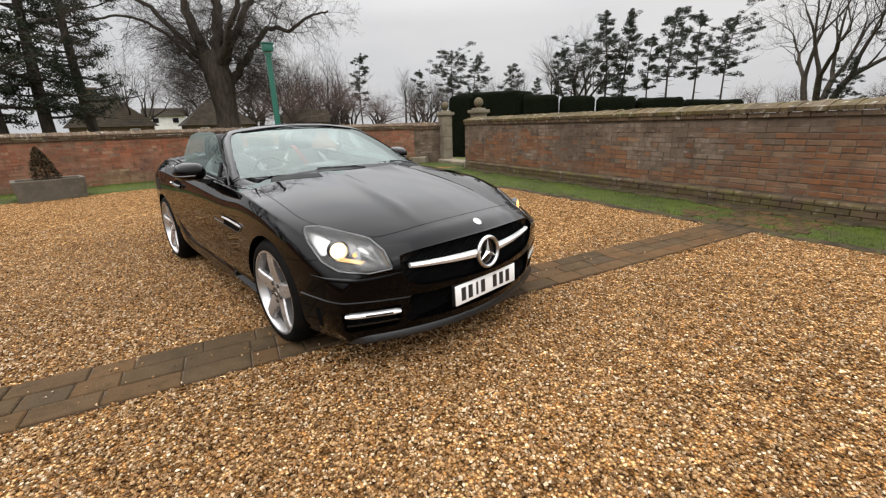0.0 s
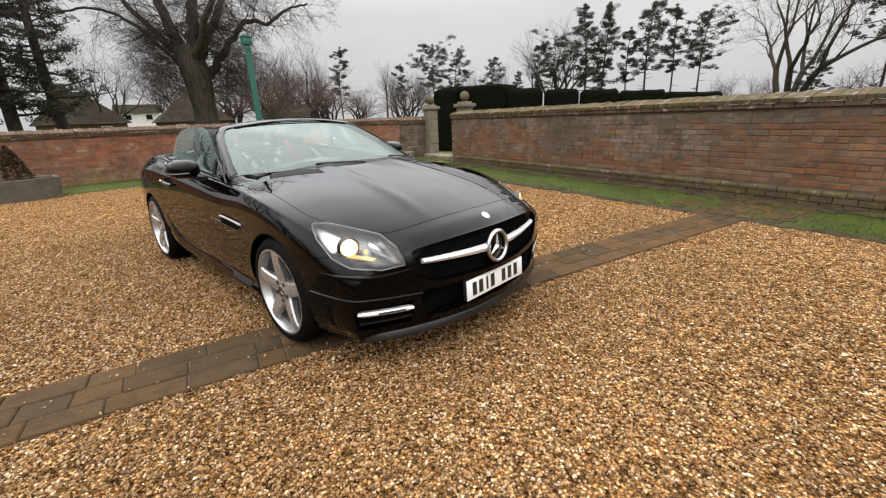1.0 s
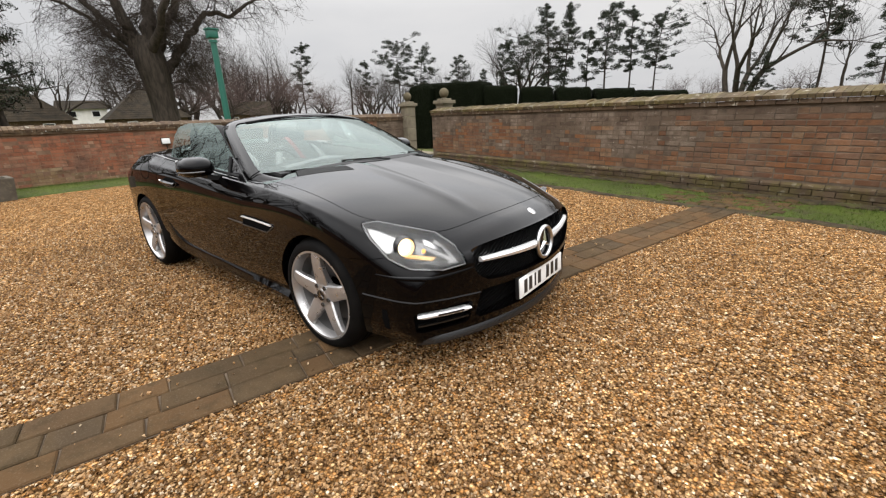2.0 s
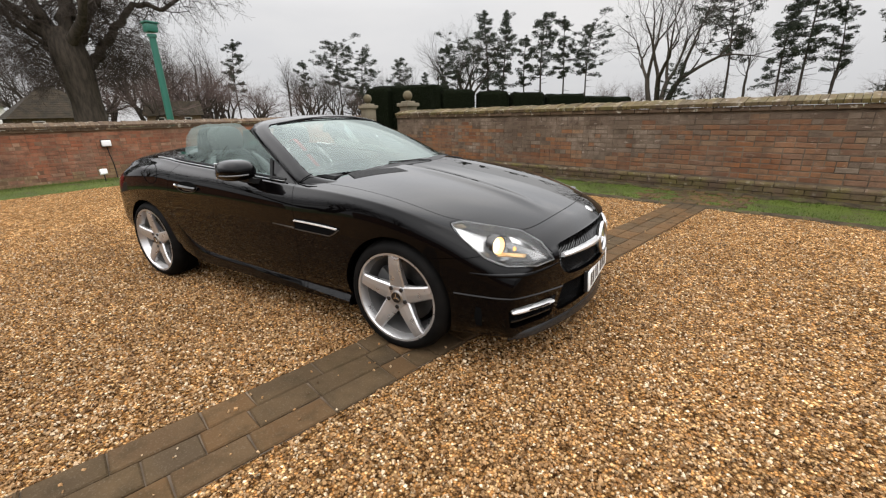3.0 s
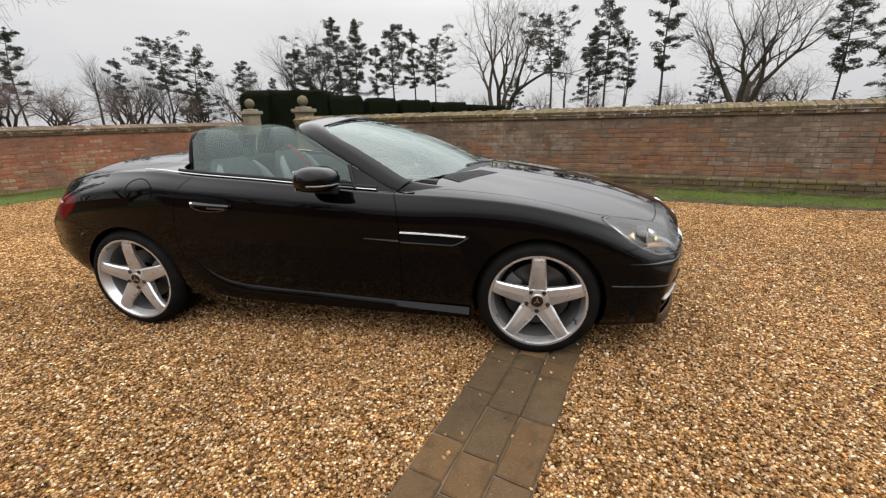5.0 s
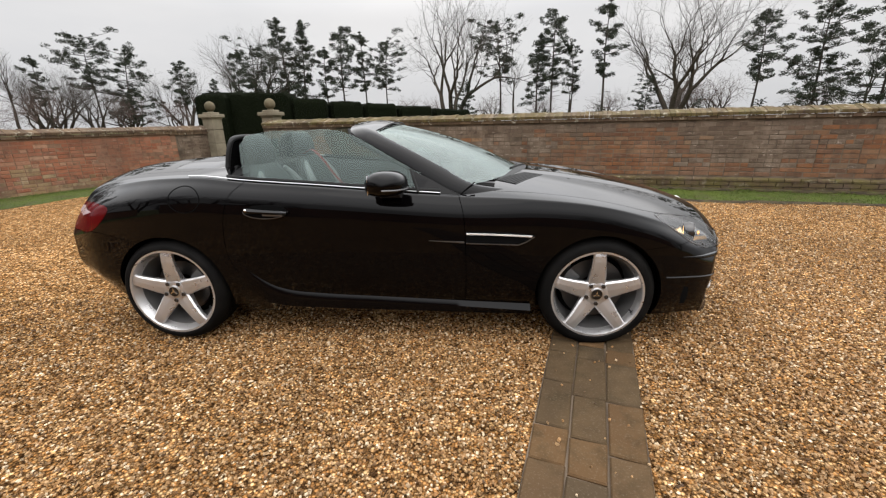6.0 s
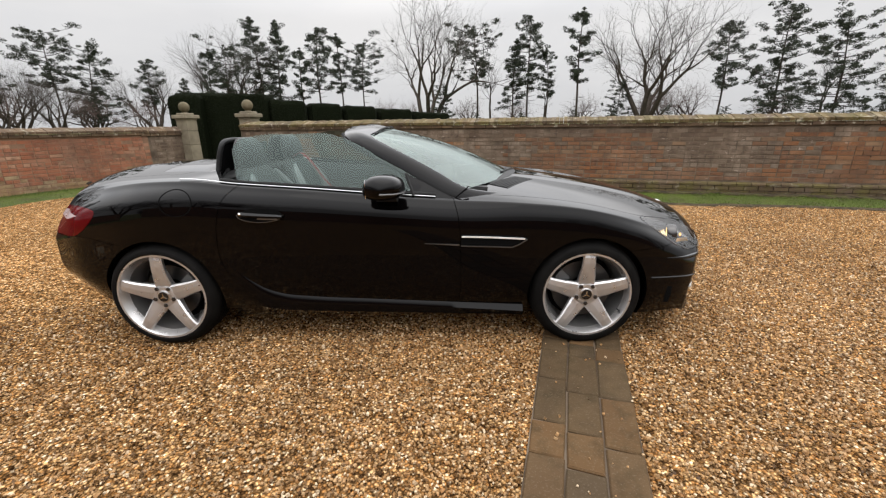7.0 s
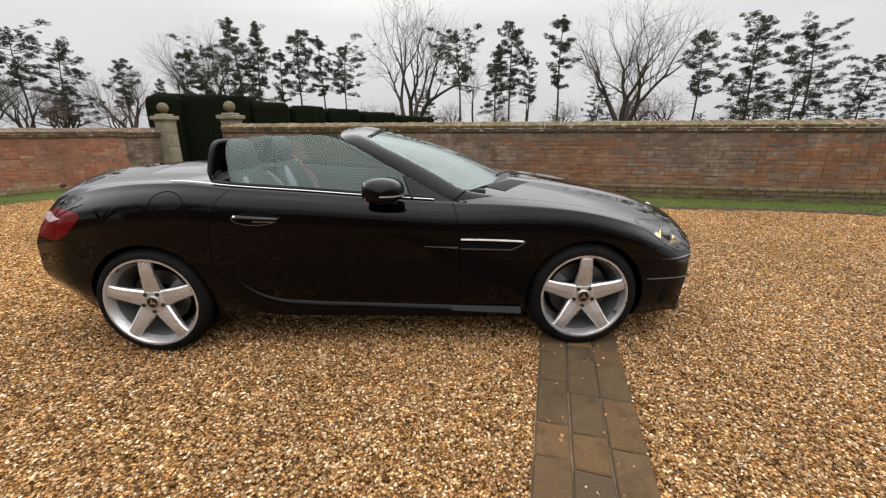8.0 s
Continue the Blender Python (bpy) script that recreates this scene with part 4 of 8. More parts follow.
def cut_body():
    """Splits the shell into the panels, with open gaps between them."""
    rest = shell
    made = []

    def cut(bm):
        nonlocal rest
        c = temp_object(bm)
        r = boolean(rest, c, "DIFFERENCE")
        if rest is not shell:
            discard(rest)
        rest = r
        discard(c)

    def take(outline, a, b, axis, gap=0.0035):
        nonlocal rest
        inner = temp_object(prism_bm(outline, a, b, axis))
        piece = boolean(rest, inner, "INTERSECT")
        outer = temp_object(prism_bm(grown(outline, gap), a - 0.004, b + 0.004, axis))
        r = boolean(rest, outer, "DIFFERENCE")
        if rest is not shell:
            discard(rest)
        rest = r
        discard(inner, outer)
        return piece

    # wheel wells
    for x, r in ((1.215, 0.336), (-1.215, 0.336)):
        for s in (-1, 1):
            pts = [(x + r * math.cos(a), 0.314 + r * math.sin(a)) for a in np.linspace(0, 2 * math.pi, 64, endpoint=False)]
            cut(prism_bm(pts, s * 0.56, s * 1.2, "y"))
    # the open cabin
    cabin = rounded([(0.40, -0.66), (0.46, 0.0), (0.40, 0.66), (-0.30, 0.735), (-0.88, 0.70), (-0.98, 0.0), (-0.88, -0.70), (-0.30, -0.735)], 64)
    cut(prism_bm(cabin, 0.36, 1.4, "z"))
    # lamp pockets, grille and intakes
    for s in (-1, 1):
        cut(skew_prism(HEADLAMP, HEADLAMP_WAY, 0.16, 0.10, s))
    cut(prism_bm(GRILLE, 1.955, 2.4, "x"))
    cut(prism_bm(INTAKE, 1.95, 2.4, "x"))
    for s in (-1, 1):
        cut(prism_bm([(s * a, b) for a, b in SIDE_INTAKE], 1.79, 2.4, "x"))
    for s in (-1, 1):
        inner = temp_object(skew_prism(TAILLAMP, TAILLAMP_WAY, 0.08, 0.10, s))
        lamp = boolean(rest, inner, "INTERSECT")
        band = temp_object(prism_bm([(-1.63, 0.788), (-1.72, 0.806), (-2.3, 0.795), (-2.3, 0.768), (-1.72, 0.764)], -1.2, 1.2, "y"))
        made.append((boolean(lamp, band, "INTERSECT"), "reversing_lamp", "pale reversing lamp glass"))
        made.append((boolean(lamp, band, "DIFFERENCE"), "tail_lamp", "deep red tail lamp"))
        discard(lamp, band)
        outer = temp_object(skew_prism(TAILLAMP, TAILLAMP_WAY, 0.09, 0.12, s, 1.012))
        r = boolean(rest, outer, "DIFFERENCE")
        discard(rest, inner, outer)
        rest = r
    # doors
    door = rounded([(-0.705, 1.1), (-0.70, 0.975), (-0.80, 0.86), (-0.845, 0.68), (-0.83, 0.50), (-0.72, 0.36), (-0.55, 0.285), (0.0, 0.27), (0.44, 0.265), (0.492, 0.31),
                    (0.495, 0.60), (0.483, 0.765), (0.455, 0.875), (0.42, 1.1)], 112)
    for s in (-1, 1):
        made.append((take(door, *((-1.2, -0.70) if s < 0 else (0.70, 1.2)), "y"), "door", "glossy black car door"))
    # bonnet: shut line behind the lamps and across the nose
    half = [(0.66, 0.0), (0.645, 0.3), (0.60, 0.60), (0.575, 0.735), (0.9, 0.760), (1.2, 0.776), (1.42, 0.775), (1.55, 0.734), (1.69, 0.648), (1.79, 0.585), (1.835, 0.50), (1.873, 0.35), (1.90, 0.18)]
    outline = half + [(1.91, 0.0)] + [(a, -b) for a, b in reversed(half[1:])]
    made.append((take(rounded(outline, 120), 0.55, 1.3, "z"), "bonnet", "long glossy black bonnet"))
    # bumpers
    made.append((take([(1.38, 0.0), (1.38, 0.568), (1.50, 0.577), (1.62, 0.588), (1.70, 0.60), (1.80, 0.64), (1.84, 0.90), (2.4, 0.90), (2.4, 0.0)], -1.2, 1.2, "y", 0.003), "front_bumper", "deep black front bumper"))
    made.append((take([(-1.36, 0.0), (-1.36, 0.62), (-1.46, 0.634), (-1.57, 0.665), (-1.68, 0.678), (-1.80, 0.672), (-2.5, 0.672), (-2.5, 0.0)], -1.2, 1.2, "y", 0.003), "rear_bumper", "rounded black rear bumper"))
    boot = rounded([(-1.08, 0.0), (-1.10, 0.60), (-1.25, 0.665), (-1.6, 0.63), (-1.86, 0.58), (-2.2, 0.52), (-2.3, 0.0), (-2.2, -0.52), (-1.86, -0.58), (-1.6, -0.63), (-1.25, -0.665), (-1.10, -0.60)], 96)
    made.append((take(boot, 0.70, 1.3, "z"), "boot_lid", "black boot lid"))
    return rest, made


body_rest, body_panels = cut_body()
panel(body_rest, "body", M_PAINT, car, "glossy black wings, sills and rear quarters")
PANELS = {}
for _ob, _name, _label in body_panels:
    PANELS.setdefault(_name, []).append(panel(_ob, _name, M_PAINT, car, _label))


# lamp glass at the tail
for _name, _mat in (("tail_lamp", M_RED_LENS), ("reversing_lamp", M_CLEAR_LENS)):
    for _ob in PANELS[_name]:
        _ob.data.materials[0] = _mat


def skin_patch(name, outline, lift, material, parent, probe, label="", thick=0.0, n=0):
    """A patch that lies on the body skin: the outline's points, and a fan to its middle."""
    bm = bmesh.new()
    k = len(outline)
    mid = (sum(p[0] for p in outline) / k, sum(p[1] for p in outline) / k)
    rows = []
    for s in (1.0, 0.75, 0.5, 0.25, 0.02):
        row = []
        for u, v in outline:
            q, nn = probe(mid[0] + (u - mid[0]) * s, mid[1] + (v - mid[1]) * s)
            row.append(q + nn * lift)
        rows.append(row)
    if thick:
        rim = []
        for u, v in outline:
            q, nn = probe(u, v)
            rim.append(q + nn * (lift - thick))
        rows.insert(0, rim)
    add_rings(bm, rows, True)
    bm.faces.new([v for v in bm.verts[-k:]])
    bmesh.ops.recalc_face_normals(bm, faces=bm.faces[:])
    q, nn = probe(*mid)
    bm.faces.ensure_lookup_table()
    if bm.faces[-1].normal.dot(nn) < 0:
        bmesh.ops.reverse_faces(bm, faces=bm.faces[:])
    return part(name, bm, material, parent, label)


def skin_strip(name, path, half, lift, material, parent, probe, label="", rise=0.003):
    """A slim moulding along a path on the skin."""
    bm = bmesh.new()
    pts = [probe(*p) for p in path]
    rows = []
    for i, (q, n) in enumerate(pts):
        t = (pts[min(i + 1, len(pts) - 1)][0] - pts[max(i - 1, 0)][0]).normalized()
        w = n.cross(t).normalized()
        h = half if isinstance(half, (int, float)) else half[i]
        rows.append([q + w * h + n * (lift - 0.004), q + w * h * 0.7 + n * (lift + rise), q - w * h * 0.7 + n * (lift + rise), q - w * h + n * (lift - 0.004)])
    add_rings(bm, rows, True, True)
    bmesh.ops.recalc_face_normals(bm, faces=bm.faces[:])
    return part(name, bm, material, parent, label)


def line(a, b, n):
    return [tuple(a[i] + (b[i] - a[i]) * k / n for i in range(len(a))) for k in range(n + 1)]


# ---- headlamps ----
def headlamp(side):
    e = empty("headlamp")
    e.parent = car
    e["label"] = "clear-lensed headlamp with a lit projector"
    s = side
    flip = Vector((1, -s, 1))
    w = Vector(HEADLAMP_WAY).normalized()
    mid = sum((Vector(p) for p in HEADLAMP), Vector()) / len(HEADLAMP)
    # outer lens: the skin itself over the pocket
    cutter = temp_object(skew_prism(HEADLAMP, HEADLAMP_WAY, 0.16, 0.10, s, 0.985))
    piece = boolean(shell, cutter, "INTERSECT")
    bm = bmesh.new()
    bm.from_mesh(piece.data)
    drop = []
    for f in bm.faces:
        c = f.calc_center_median()
        n, d = shell_normal(c)
        if d > 0.003 or n.dot(f.normal) < 0.7:
            drop.append(f)
    bmesh.ops.delete(bm, geom=drop, context="FACES")
    discard(cutter, piece)
    lens = part("lens", bm, M_LENS, e, "clear lamp lens")
    lens.visible_shadow = False
    # pale moulded edge round the lens
    edge = [SHELL_BVH.find_nearest(mid + (Vector(p) - mid) * 0.972)[0] for p in HEADLAMP]
    part("lens_rim", tube_bm([tuple(q * flip) for q in edge + edge[:1]], 0.0036, 6), M_DARKTRIM, e, "pale grey moulded edge")
    # bowl behind it
    ring = [Vector(p) for p in HEADLAMP]
    bm = bmesh.new()
    rows = []
    for sc, dep in ((0.985, 0.004), (0.95, 0.035), (0.80, 0.062), (0.5, 0.075), (0.1, 0.078)):
        row = []
        for p in ring:
            q = mid + (p - mid) * sc
            base, nn, _, _ = SHELL_BVH.find_nearest(q)
            row.append((base - w * dep) * flip)
        rows.append(row)
    add_rings(bm, rows, True)
    bm.faces.new(bm.verts[-len(ring):])
    bmesh.ops.recalc_face_normals(bm, faces=bm.faces[:])
    part("bowl", bm, M_LAMPBOWL, e, "grey satin inner lamp trim")
    # projector
    c0 = Vector((1.722, -0.735, 0.632))
    fwd = Vector((0.93, -0.33, 0.08)).normalized()
    rot = fwd.to_track_quat("-Y", "Z").to_matrix().to_4x4()

    def place(bm, at):
        bmesh.ops.transform(bm, matrix=Matrix.Translation(at) @ rot, verts=bm.verts[:])
        for v in bm.verts:
            v.co = v.co * flip
        bmesh.ops.recalc_face_normals(bm, faces=bm.faces[:])
        return bm

    part("projector_ring", place(lathe_bm([(0.0425, 0.024), (0.0425, -0.020), (0.047, -0.022), (0.056, 0.0), (0.048, 0.03)], 32), c0), M_DARKCHROME, e, "dark chrome lamp ring")
    part("projector_halo", place(lathe_bm([(0.039, 0.024), (0.0415, -0.016)], 32), c0), M_HALO, e, "inner projector ring with the glow of the bulb painted in")
    bm = lathe_bm([(0.0, 0.0)] + [(0.0410 * math.sin(a), 0.018 * (1 - math.cos(a))) for a in np.linspace(0.2, math.pi / 2, 6)], 28)
    part("projector_lens", place(bm, c0), M_BULB, e, "lit projector glowing warm white")
    # winged reflector panels on either side
    for pts, mat_ in (([(1.53, -0.795, 0.722), (1.57, -0.812, 0.678), (1.655, -0.815, 0.612), (1.685, -0.785, 0.606), (1.688, -0.735, 0.668), (1.60, -0.768, 0.712)], M_LAMPCHROME),
                      ([(1.765, -0.660, 0.668), (1.785, -0.675, 0.625), (1.90, -0.632, 0.592), (1.86, -0.628, 0.626)], M_LAMPCHROME),
                      ([(1.755, -0.735, 0.598), (1.735, -0.755, 0.575), (1.85, -0.695, 0.566), (1.86, -0.675, 0.588)], M_AMBERGLOW)):
        bm = bmesh.new()
        o = [SHELL_BVH.find_nearest(Vector(p))[0] - w * 0.024 for p in pts]
        mid_ = sum(o, Vector()) / len(o) + w * 0.026
        rows = [[q * flip for q in o], [(mid_ - w * 0.020 + (q - (mid_ - w * 0.026)) * 0.8) * flip for q in o]]
        add_rings(bm, rows, True)
        bm.faces.new(bm.verts[-len(o):])
        bmesh.ops.recalc_face_normals(bm, faces=bm.faces[:])
        part("reflector", bm, mat_, e)
    # amber side light beside the projector
    bm = lathe_bm([(0.0, -0.004), (0.008, -0.002), (0.011, 0.003), (0.0, 0.009)], 20)
    part("side_light", place(bm, Vector((1.80, -0.690, 0.612))), M_BULB_AMBER, e, "glowing amber side light")
    part("lower_trim", place(box_bm((0.12, 0.006, 0.010), None, 0.002), Vector((1.80, -0.73, 0.572))), M_DARKCHROME, e)
    return e


headlamp(-1)
headlamp(1)


# ---- grille with bar and ring badge ----
grille = empty("grille")
grille.parent = car
grille["label"] = "black mesh grille crossed by a silver bar"


def nose_in(y, z, d):
    q, n = nose_at(y, z)
    return Vector((q.x - d, y, z))


def back_plate(name, outline, depth, parent):
    bm = bmesh.new()
    k = len(outline)
    mid = (sum(p[0] for p in outline) / k, sum(p[1] for p in outline) / k)
    # black sheet that puts the shade inside an opening into colour
    rows = [[nose_in(mid[0] + (u - mid[0]) * s, mid[1] + (v - mid[1]) * s, depth) for u, v in outline] for s in (1.0, 0.75, 0.5, 0.25, 0.03)]
    add_rings(bm, rows, True)
    bmesh.ops.recalc_face_normals(bm, faces=bm.faces[:])
    return part(name, bm, M_DEEP, parent, "black sheet for the shade in the recess")


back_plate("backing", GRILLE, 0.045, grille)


def inside(u, v, outline):
    hit = False
    k = len(outline)
    for i in range(k):
        (a, b), (c, d) = outline[i], outline[(i + 1) % k]
        if (b > v) != (d > v) and u < (c - a) * (v - b) / (d - b) + a:
            hit = not hit
    return hit


def lattice(name, outline, depth, cell, parent):
    """Diagonal mesh of slim bars."""
    bm = bmesh.new()
    y0, y1 = min(p[0] for p in outline), max(p[0] for p in outline)
    z0, z1 = min(p[1] for p in outline), max(p[1] for p in outline)
    w = 0.0016
    for sgn in (-1, 1):
        a = y0 - (z1 - z0) * 1.6
        while a < y1 + (z1 - z0) * 1.6:
            run = []
            steps = 26
            for k in range(steps + 1):
                z = z0 + (z1 - z0) * k / steps
                y = a + sgn * (z - z0) * 1.6
                if inside(y, z, outline):
                    run.append((y, z))
                elif len(run) > 1:
                    break
                else:
                    run = []
            if len(run) > 1:
                rows = []
                for y, z in (run[0], run[len(run) // 2], run[-1]):
                    p = nose_in(y, z, depth)
                    rows.append([p + Vector((0, -w, 0)), p + Vector((0.004, 0, 0)), p + Vector((0, w, 0))])
                add_rings(bm, rows, True)
            a += cell
    bmesh.ops.recalc_face_normals(bm, faces=bm.faces[:])
    return part(name, bm, M_GLOSSPLASTIC, parent, "fine black mesh", smooth=False)


lattice("mesh", GRILLE, 0.030, 0.026, grille)
for s in (-1, 1):
    bm = bmesh.new()
    rows = []
    for k in range(13):
        y = s * (0.075 + (0.495 - 0.075) * k / 12)
        t = k / 12
        h, zc = 0.0215 - 0.010 * t, 0.535 + 0.014 * t
        b = nose_in(y, zc, 0.0)
        rows.append([b + Vector((-0.03, 0, h)), b + Vector((-0.014, 0, h * 0.9)), b + Vector((-0.006, 0, 0.15 * h)), b + Vector((-0.014, 0, -h * 0.9)), b + Vector((-0.03, 0, -h))])
    add_rings(bm, rows, True, True)
    bmesh.ops.recalc_face_normals(bm, faces=bm.faces[:])
    part("bar", bm, M_TRIM, grille, "satin silver bar")
badge_x = nose_at(0, 0.53)[0].x
ring_badge = empty("round_badge", pose(badge_x - 0.013, -0.012, 0.528, 0, -4, 0))
ring_badge.parent = grille
ring_badge["label"] = "silver ring badge with three rays on black"
bm = bmesh.new()
rows = []
for k in range(48):
    a = 2 * math.pi * k / 48
    rows.append([((0.0 + 0.012 * math.cos(b)), (0.083 + 0.011 * math.sin(b)) * math.cos(a), (0.083 + 0.011 * math.sin(b)) * math.sin(a)) for b in (2 * math.pi * j / 10 for j in range(10))])
rows.append(rows[0])
add_rings(bm, rows, True)
bmesh.ops.remove_doubles(bm, verts=bm.verts[:], dist=1e-5)
bmesh.ops.recalc_face_normals(bm, faces=bm.faces[:])
part("ring", bm, M_SATIN, ring_badge)
bm = lathe_bm([(0.0, -0.004), (0.076, -0.004), (0.076, -0.012), (0.0, -0.012)], 40)
bmesh.ops.transform(bm, matrix=Matrix.Rotation(-math.pi / 2, 4, "Z"), verts=bm.verts[:])
for v in bm.verts:
    v.co.x -= 0.010
part("backing", bm, M_GLOSSPLASTIC, ring_badge, "gloss black disc")
for k in range(3):
    a = radians(90 + 120 * k)
    c, s_ = math.cos(a), math.sin(a)
    bm = bmesh.new()
    tip, ridge = Vector((0.002, 0.079 * c, 0.079 * s_)), Vector((0.012, 0, 0))
    l1, l2 = Vector((0, -0.0145 * s_ + 0.006 * c, 0.0145 * c + 0.006 * s_)), Vector((0, 0.0145 * s_ + 0.006 * c, -0.0145 * c + 0.006 * s_))
    vs = [bm.verts.new(p) for p in (tip, l1, ridge, l2, Vector((-0.006, 0, 0)))]
    for f in ((0, 1, 2), (0, 2, 3), (1, 4, 2), (3, 2, 4), (0, 4, 1), (0, 3, 4)):
        bm.faces.new([vs[i] for i in f])
    bmesh.ops.recalc_face_normals(bm, faces=bm.faces[:])
    part("ray", bm, M_CHROME, ring_badge, smooth=False)

# small round badge on the nose
bm = lathe_bm([(0.0, -0.004), (0.020, -0.004), (0.026, -0.001), (0.027, 0.003), (0.0, 0.003)], 32)
bmesh.ops.transform(bm, matrix=Matrix.Translation(on_shell((1.994, 0, 2), (0, 0, -1))[0]) @ on_shell((1.994, 0, 2), (0, 0, -1))[1].to_track_quat("-Y", "Z").to_matrix().to_4x4(), verts=bm.verts[:])
part("nose_badge", bm, M_SATIN, car, "small round silver badge")

# ---- lower intake, side intakes, light bars, splitter ----
intake = empty("lower_intake")
intake.parent = car
intake["label"] = "black mesh lower air intake"
back_plate("backing", INTAKE, 0.045, intake)
lattice("mesh", INTAKE, 0.028, 0.034, intake)
for s in (-1, 1):
    v = empty("side_intake")
    v.parent = car
    v["label"] = "black side intake with a silver light bar"
    back_plate("backing", [(s * a, b) for a, b in SIDE_INTAKE], 0.05, v)
    bm = bmesh.new()
    rows = []
    for k in range(11):
        t = k / 10
        y, z = s * (0.555 + 0.245 * t), 0.320 + 0.008 * t
        b, nn = nose_at(y, z)
        h = 0.0108 if 0.08 < t < 0.92 else 0.006
        rows.append([b + nn * o + Vector((0, 0, dz)) for o, dz in ((-0.02, h), (0.001, h), (0.006, 0.0), (0.001, -h), (-0.02, -h))])
    add_rings(bm, rows, True, True)
    bmesh.ops.recalc_face_normals(bm, faces=bm.faces[:])
    part("light_bar", bm, M_TRIM, v, "bright silver running-light bar")
    bm = bmesh.new()
    rows = []
    for k in range(7):
        t = 0.16 + 0.5 * k / 6
        y, z = s * (0.555 + 0.245 * t), 0.320 + 0.008 * t
        b, nn = nose_at(y, z)
        rows.append([b + nn * o + Vector((0, 0, dz)) for o, dz in ((-0.001, 0.0045), (0.0080, 0.0035), (0.0080, -0.0035), (-0.001, -0.0045))])
    add_rings(bm, rows, True, True)
    bmesh.ops.recalc_face_normals(bm, faces=bm.faces[:])
    part("light_lens", bm, M_DARKCHROME, v, "dark light lens")
    bm = bmesh.new()
    rows = []
    for k in range(11):
        t = k / 10
        y, z = s * (0.56 + 0.235 * t), 0.272
        b, nn = nose_at(y, z)
        rows.append([b + nn * o + Vector((0, 0, dz)) for o, dz in ((-0.04, 0.004), (-0.008, 0.004), (-0.008, -0.004), (-0.04, -0.004))])
    add_rings(bm, rows, True, True)
    bmesh.ops.recalc_face_normals(bm, faces=bm.faces[:])
    part("slat", bm, M_GLOSSPLASTIC, v)
bm = bmesh.new()
rows = []
for k in range(41):
    y = -0.80 + 1.60 * k / 40
    b, nn = nose_at(y, 0.215)
    o = Vector((nn.x, nn.y, 0)).normalized()
    b = Vector((b.x, y, 0))
    g_ = min(1.0, (0.80 - abs(y)) / 0.10) ** 0.5
    rows.append([b + o * (a * g_ - 0.014 * (1 - g_)) + Vector((0, 0, z)) for a, z in ((-0.03, 0.214), (0.000, 0.209), (0.013, 0.184), (0.012, 0.173), (-0.03, 0.162))])
add_rings(bm, rows, True, True)
bmesh.ops.recalc_face_normals(bm, faces=bm.faces[:])
M_LIP = Mat("dusty_grey_lip", (0.009, 0.009, 0.009), 0.26).m
part("splitter_lip", bm, M_LIP, car, "grey sheen front splitter lip")
# crease along the bumper under the lamps
for s in (-1, 1):
    bm = bmesh.new()
    rows = []
    for k in range(23):
        t = k / 22
        y = s * (0.876 - 0.35 * t)
        b, nn = on_shell((3.2, y * 2.6, 0.415 - 0.022 * t), (-(3.2 - (1.56 + 0.45 * t)), -(y * 2.6 - y), 0))
        o = Vector((nn.x, nn.y, 0)).normalized()
        rows.append([b + o * a + Vector((0, 0, z)) for a, z in ((-0.006, 0.009), (0.005, -0.002), (0.005, -0.006), (-0.006, -0.012))])
    add_rings(bm, rows, True, True)
    bmesh.ops.recalc_face_normals(bm, faces=bm.faces[:])
    part("bumper_crease", bm, M_PAINT, car, "raised black bumper crease")

# upright slot at each front bumper corner, its shade a flat black patch
for s in (-1, 1):
    skin_patch("corner_slot", [(1.672, 0.250), (1.700, 0.248), (1.706, 0.300), (1.702, 0.352), (1.676, 0.356), (1.668, 0.300)], 0.0012, M_DEEP, car, lambda x, z, s=s: side_at(x, z, s), "flat black patch for the shaded slot in the bumper corner")

# rounded ledge of the bumper below each lamp
for s in (-1, 1):
    bm = bmesh.new()
    rows = []
    for k in range(19):
        t = k / 18
        y = s * (0.835 - 0.27 * t)
        z = 0.535 - 0.030 * math.sin(math.pi * min(1, 0.15 + 0.7 * t)) + 0.006 * t
        b, nn = on_shell((3.2, y * 2.2, z), (-(3.2 - (1.60 + 0.40 * t)), -(y * 2.2 - y), 0))
        o = Vector((nn.x, nn.y, 0)).normalized()
        g_ = math.sin(math.pi * (0.06 + 0.88 * t)) ** 0.6
        rows.append([b + o * a * g_ + Vector((0, 0, zz * g_)) for a, zz in ((-0.008, 0.016), (0.002, 0.012), (0.006, 0.004), (0.006, -0.002), (-0.008, -0.016))])
    add_rings(bm, rows, True, True)
    bmesh.ops.recalc_face_normals(bm, faces=bm.faces[:])
    part("bumper_ledge", bm, M_PAINT, car, "rounded black ledge below the lamp")

# number plate with plain bars
plate = empty("number_plate", pose(nose_at(0, 0.335)[0].x - 0.010, -0.012, 0.335, 0, -3, 0))
plate.parent = car
plate["label"] = "white number plate with plain black bars"
part("plate", box_bm((0.008, 0.52, 0.111), None, 0.003), M_PLATE, plate)
part("plate_holder", box_bm((0.02, 0.53, 0.118), pose(-0.013, 0, 0), 0.003), M_BLACKPLASTIC, plate)
for k, y in enumerate((-0.20, -0.145, -0.09, -0.040, 0.065, 0.125, 0.185)):
    part("bar", box_bm((0.002, 0.034 if k != 2 else 0.016, 0.074), pose(0.005, y, 0)), M_INK, plate, smooth=False)


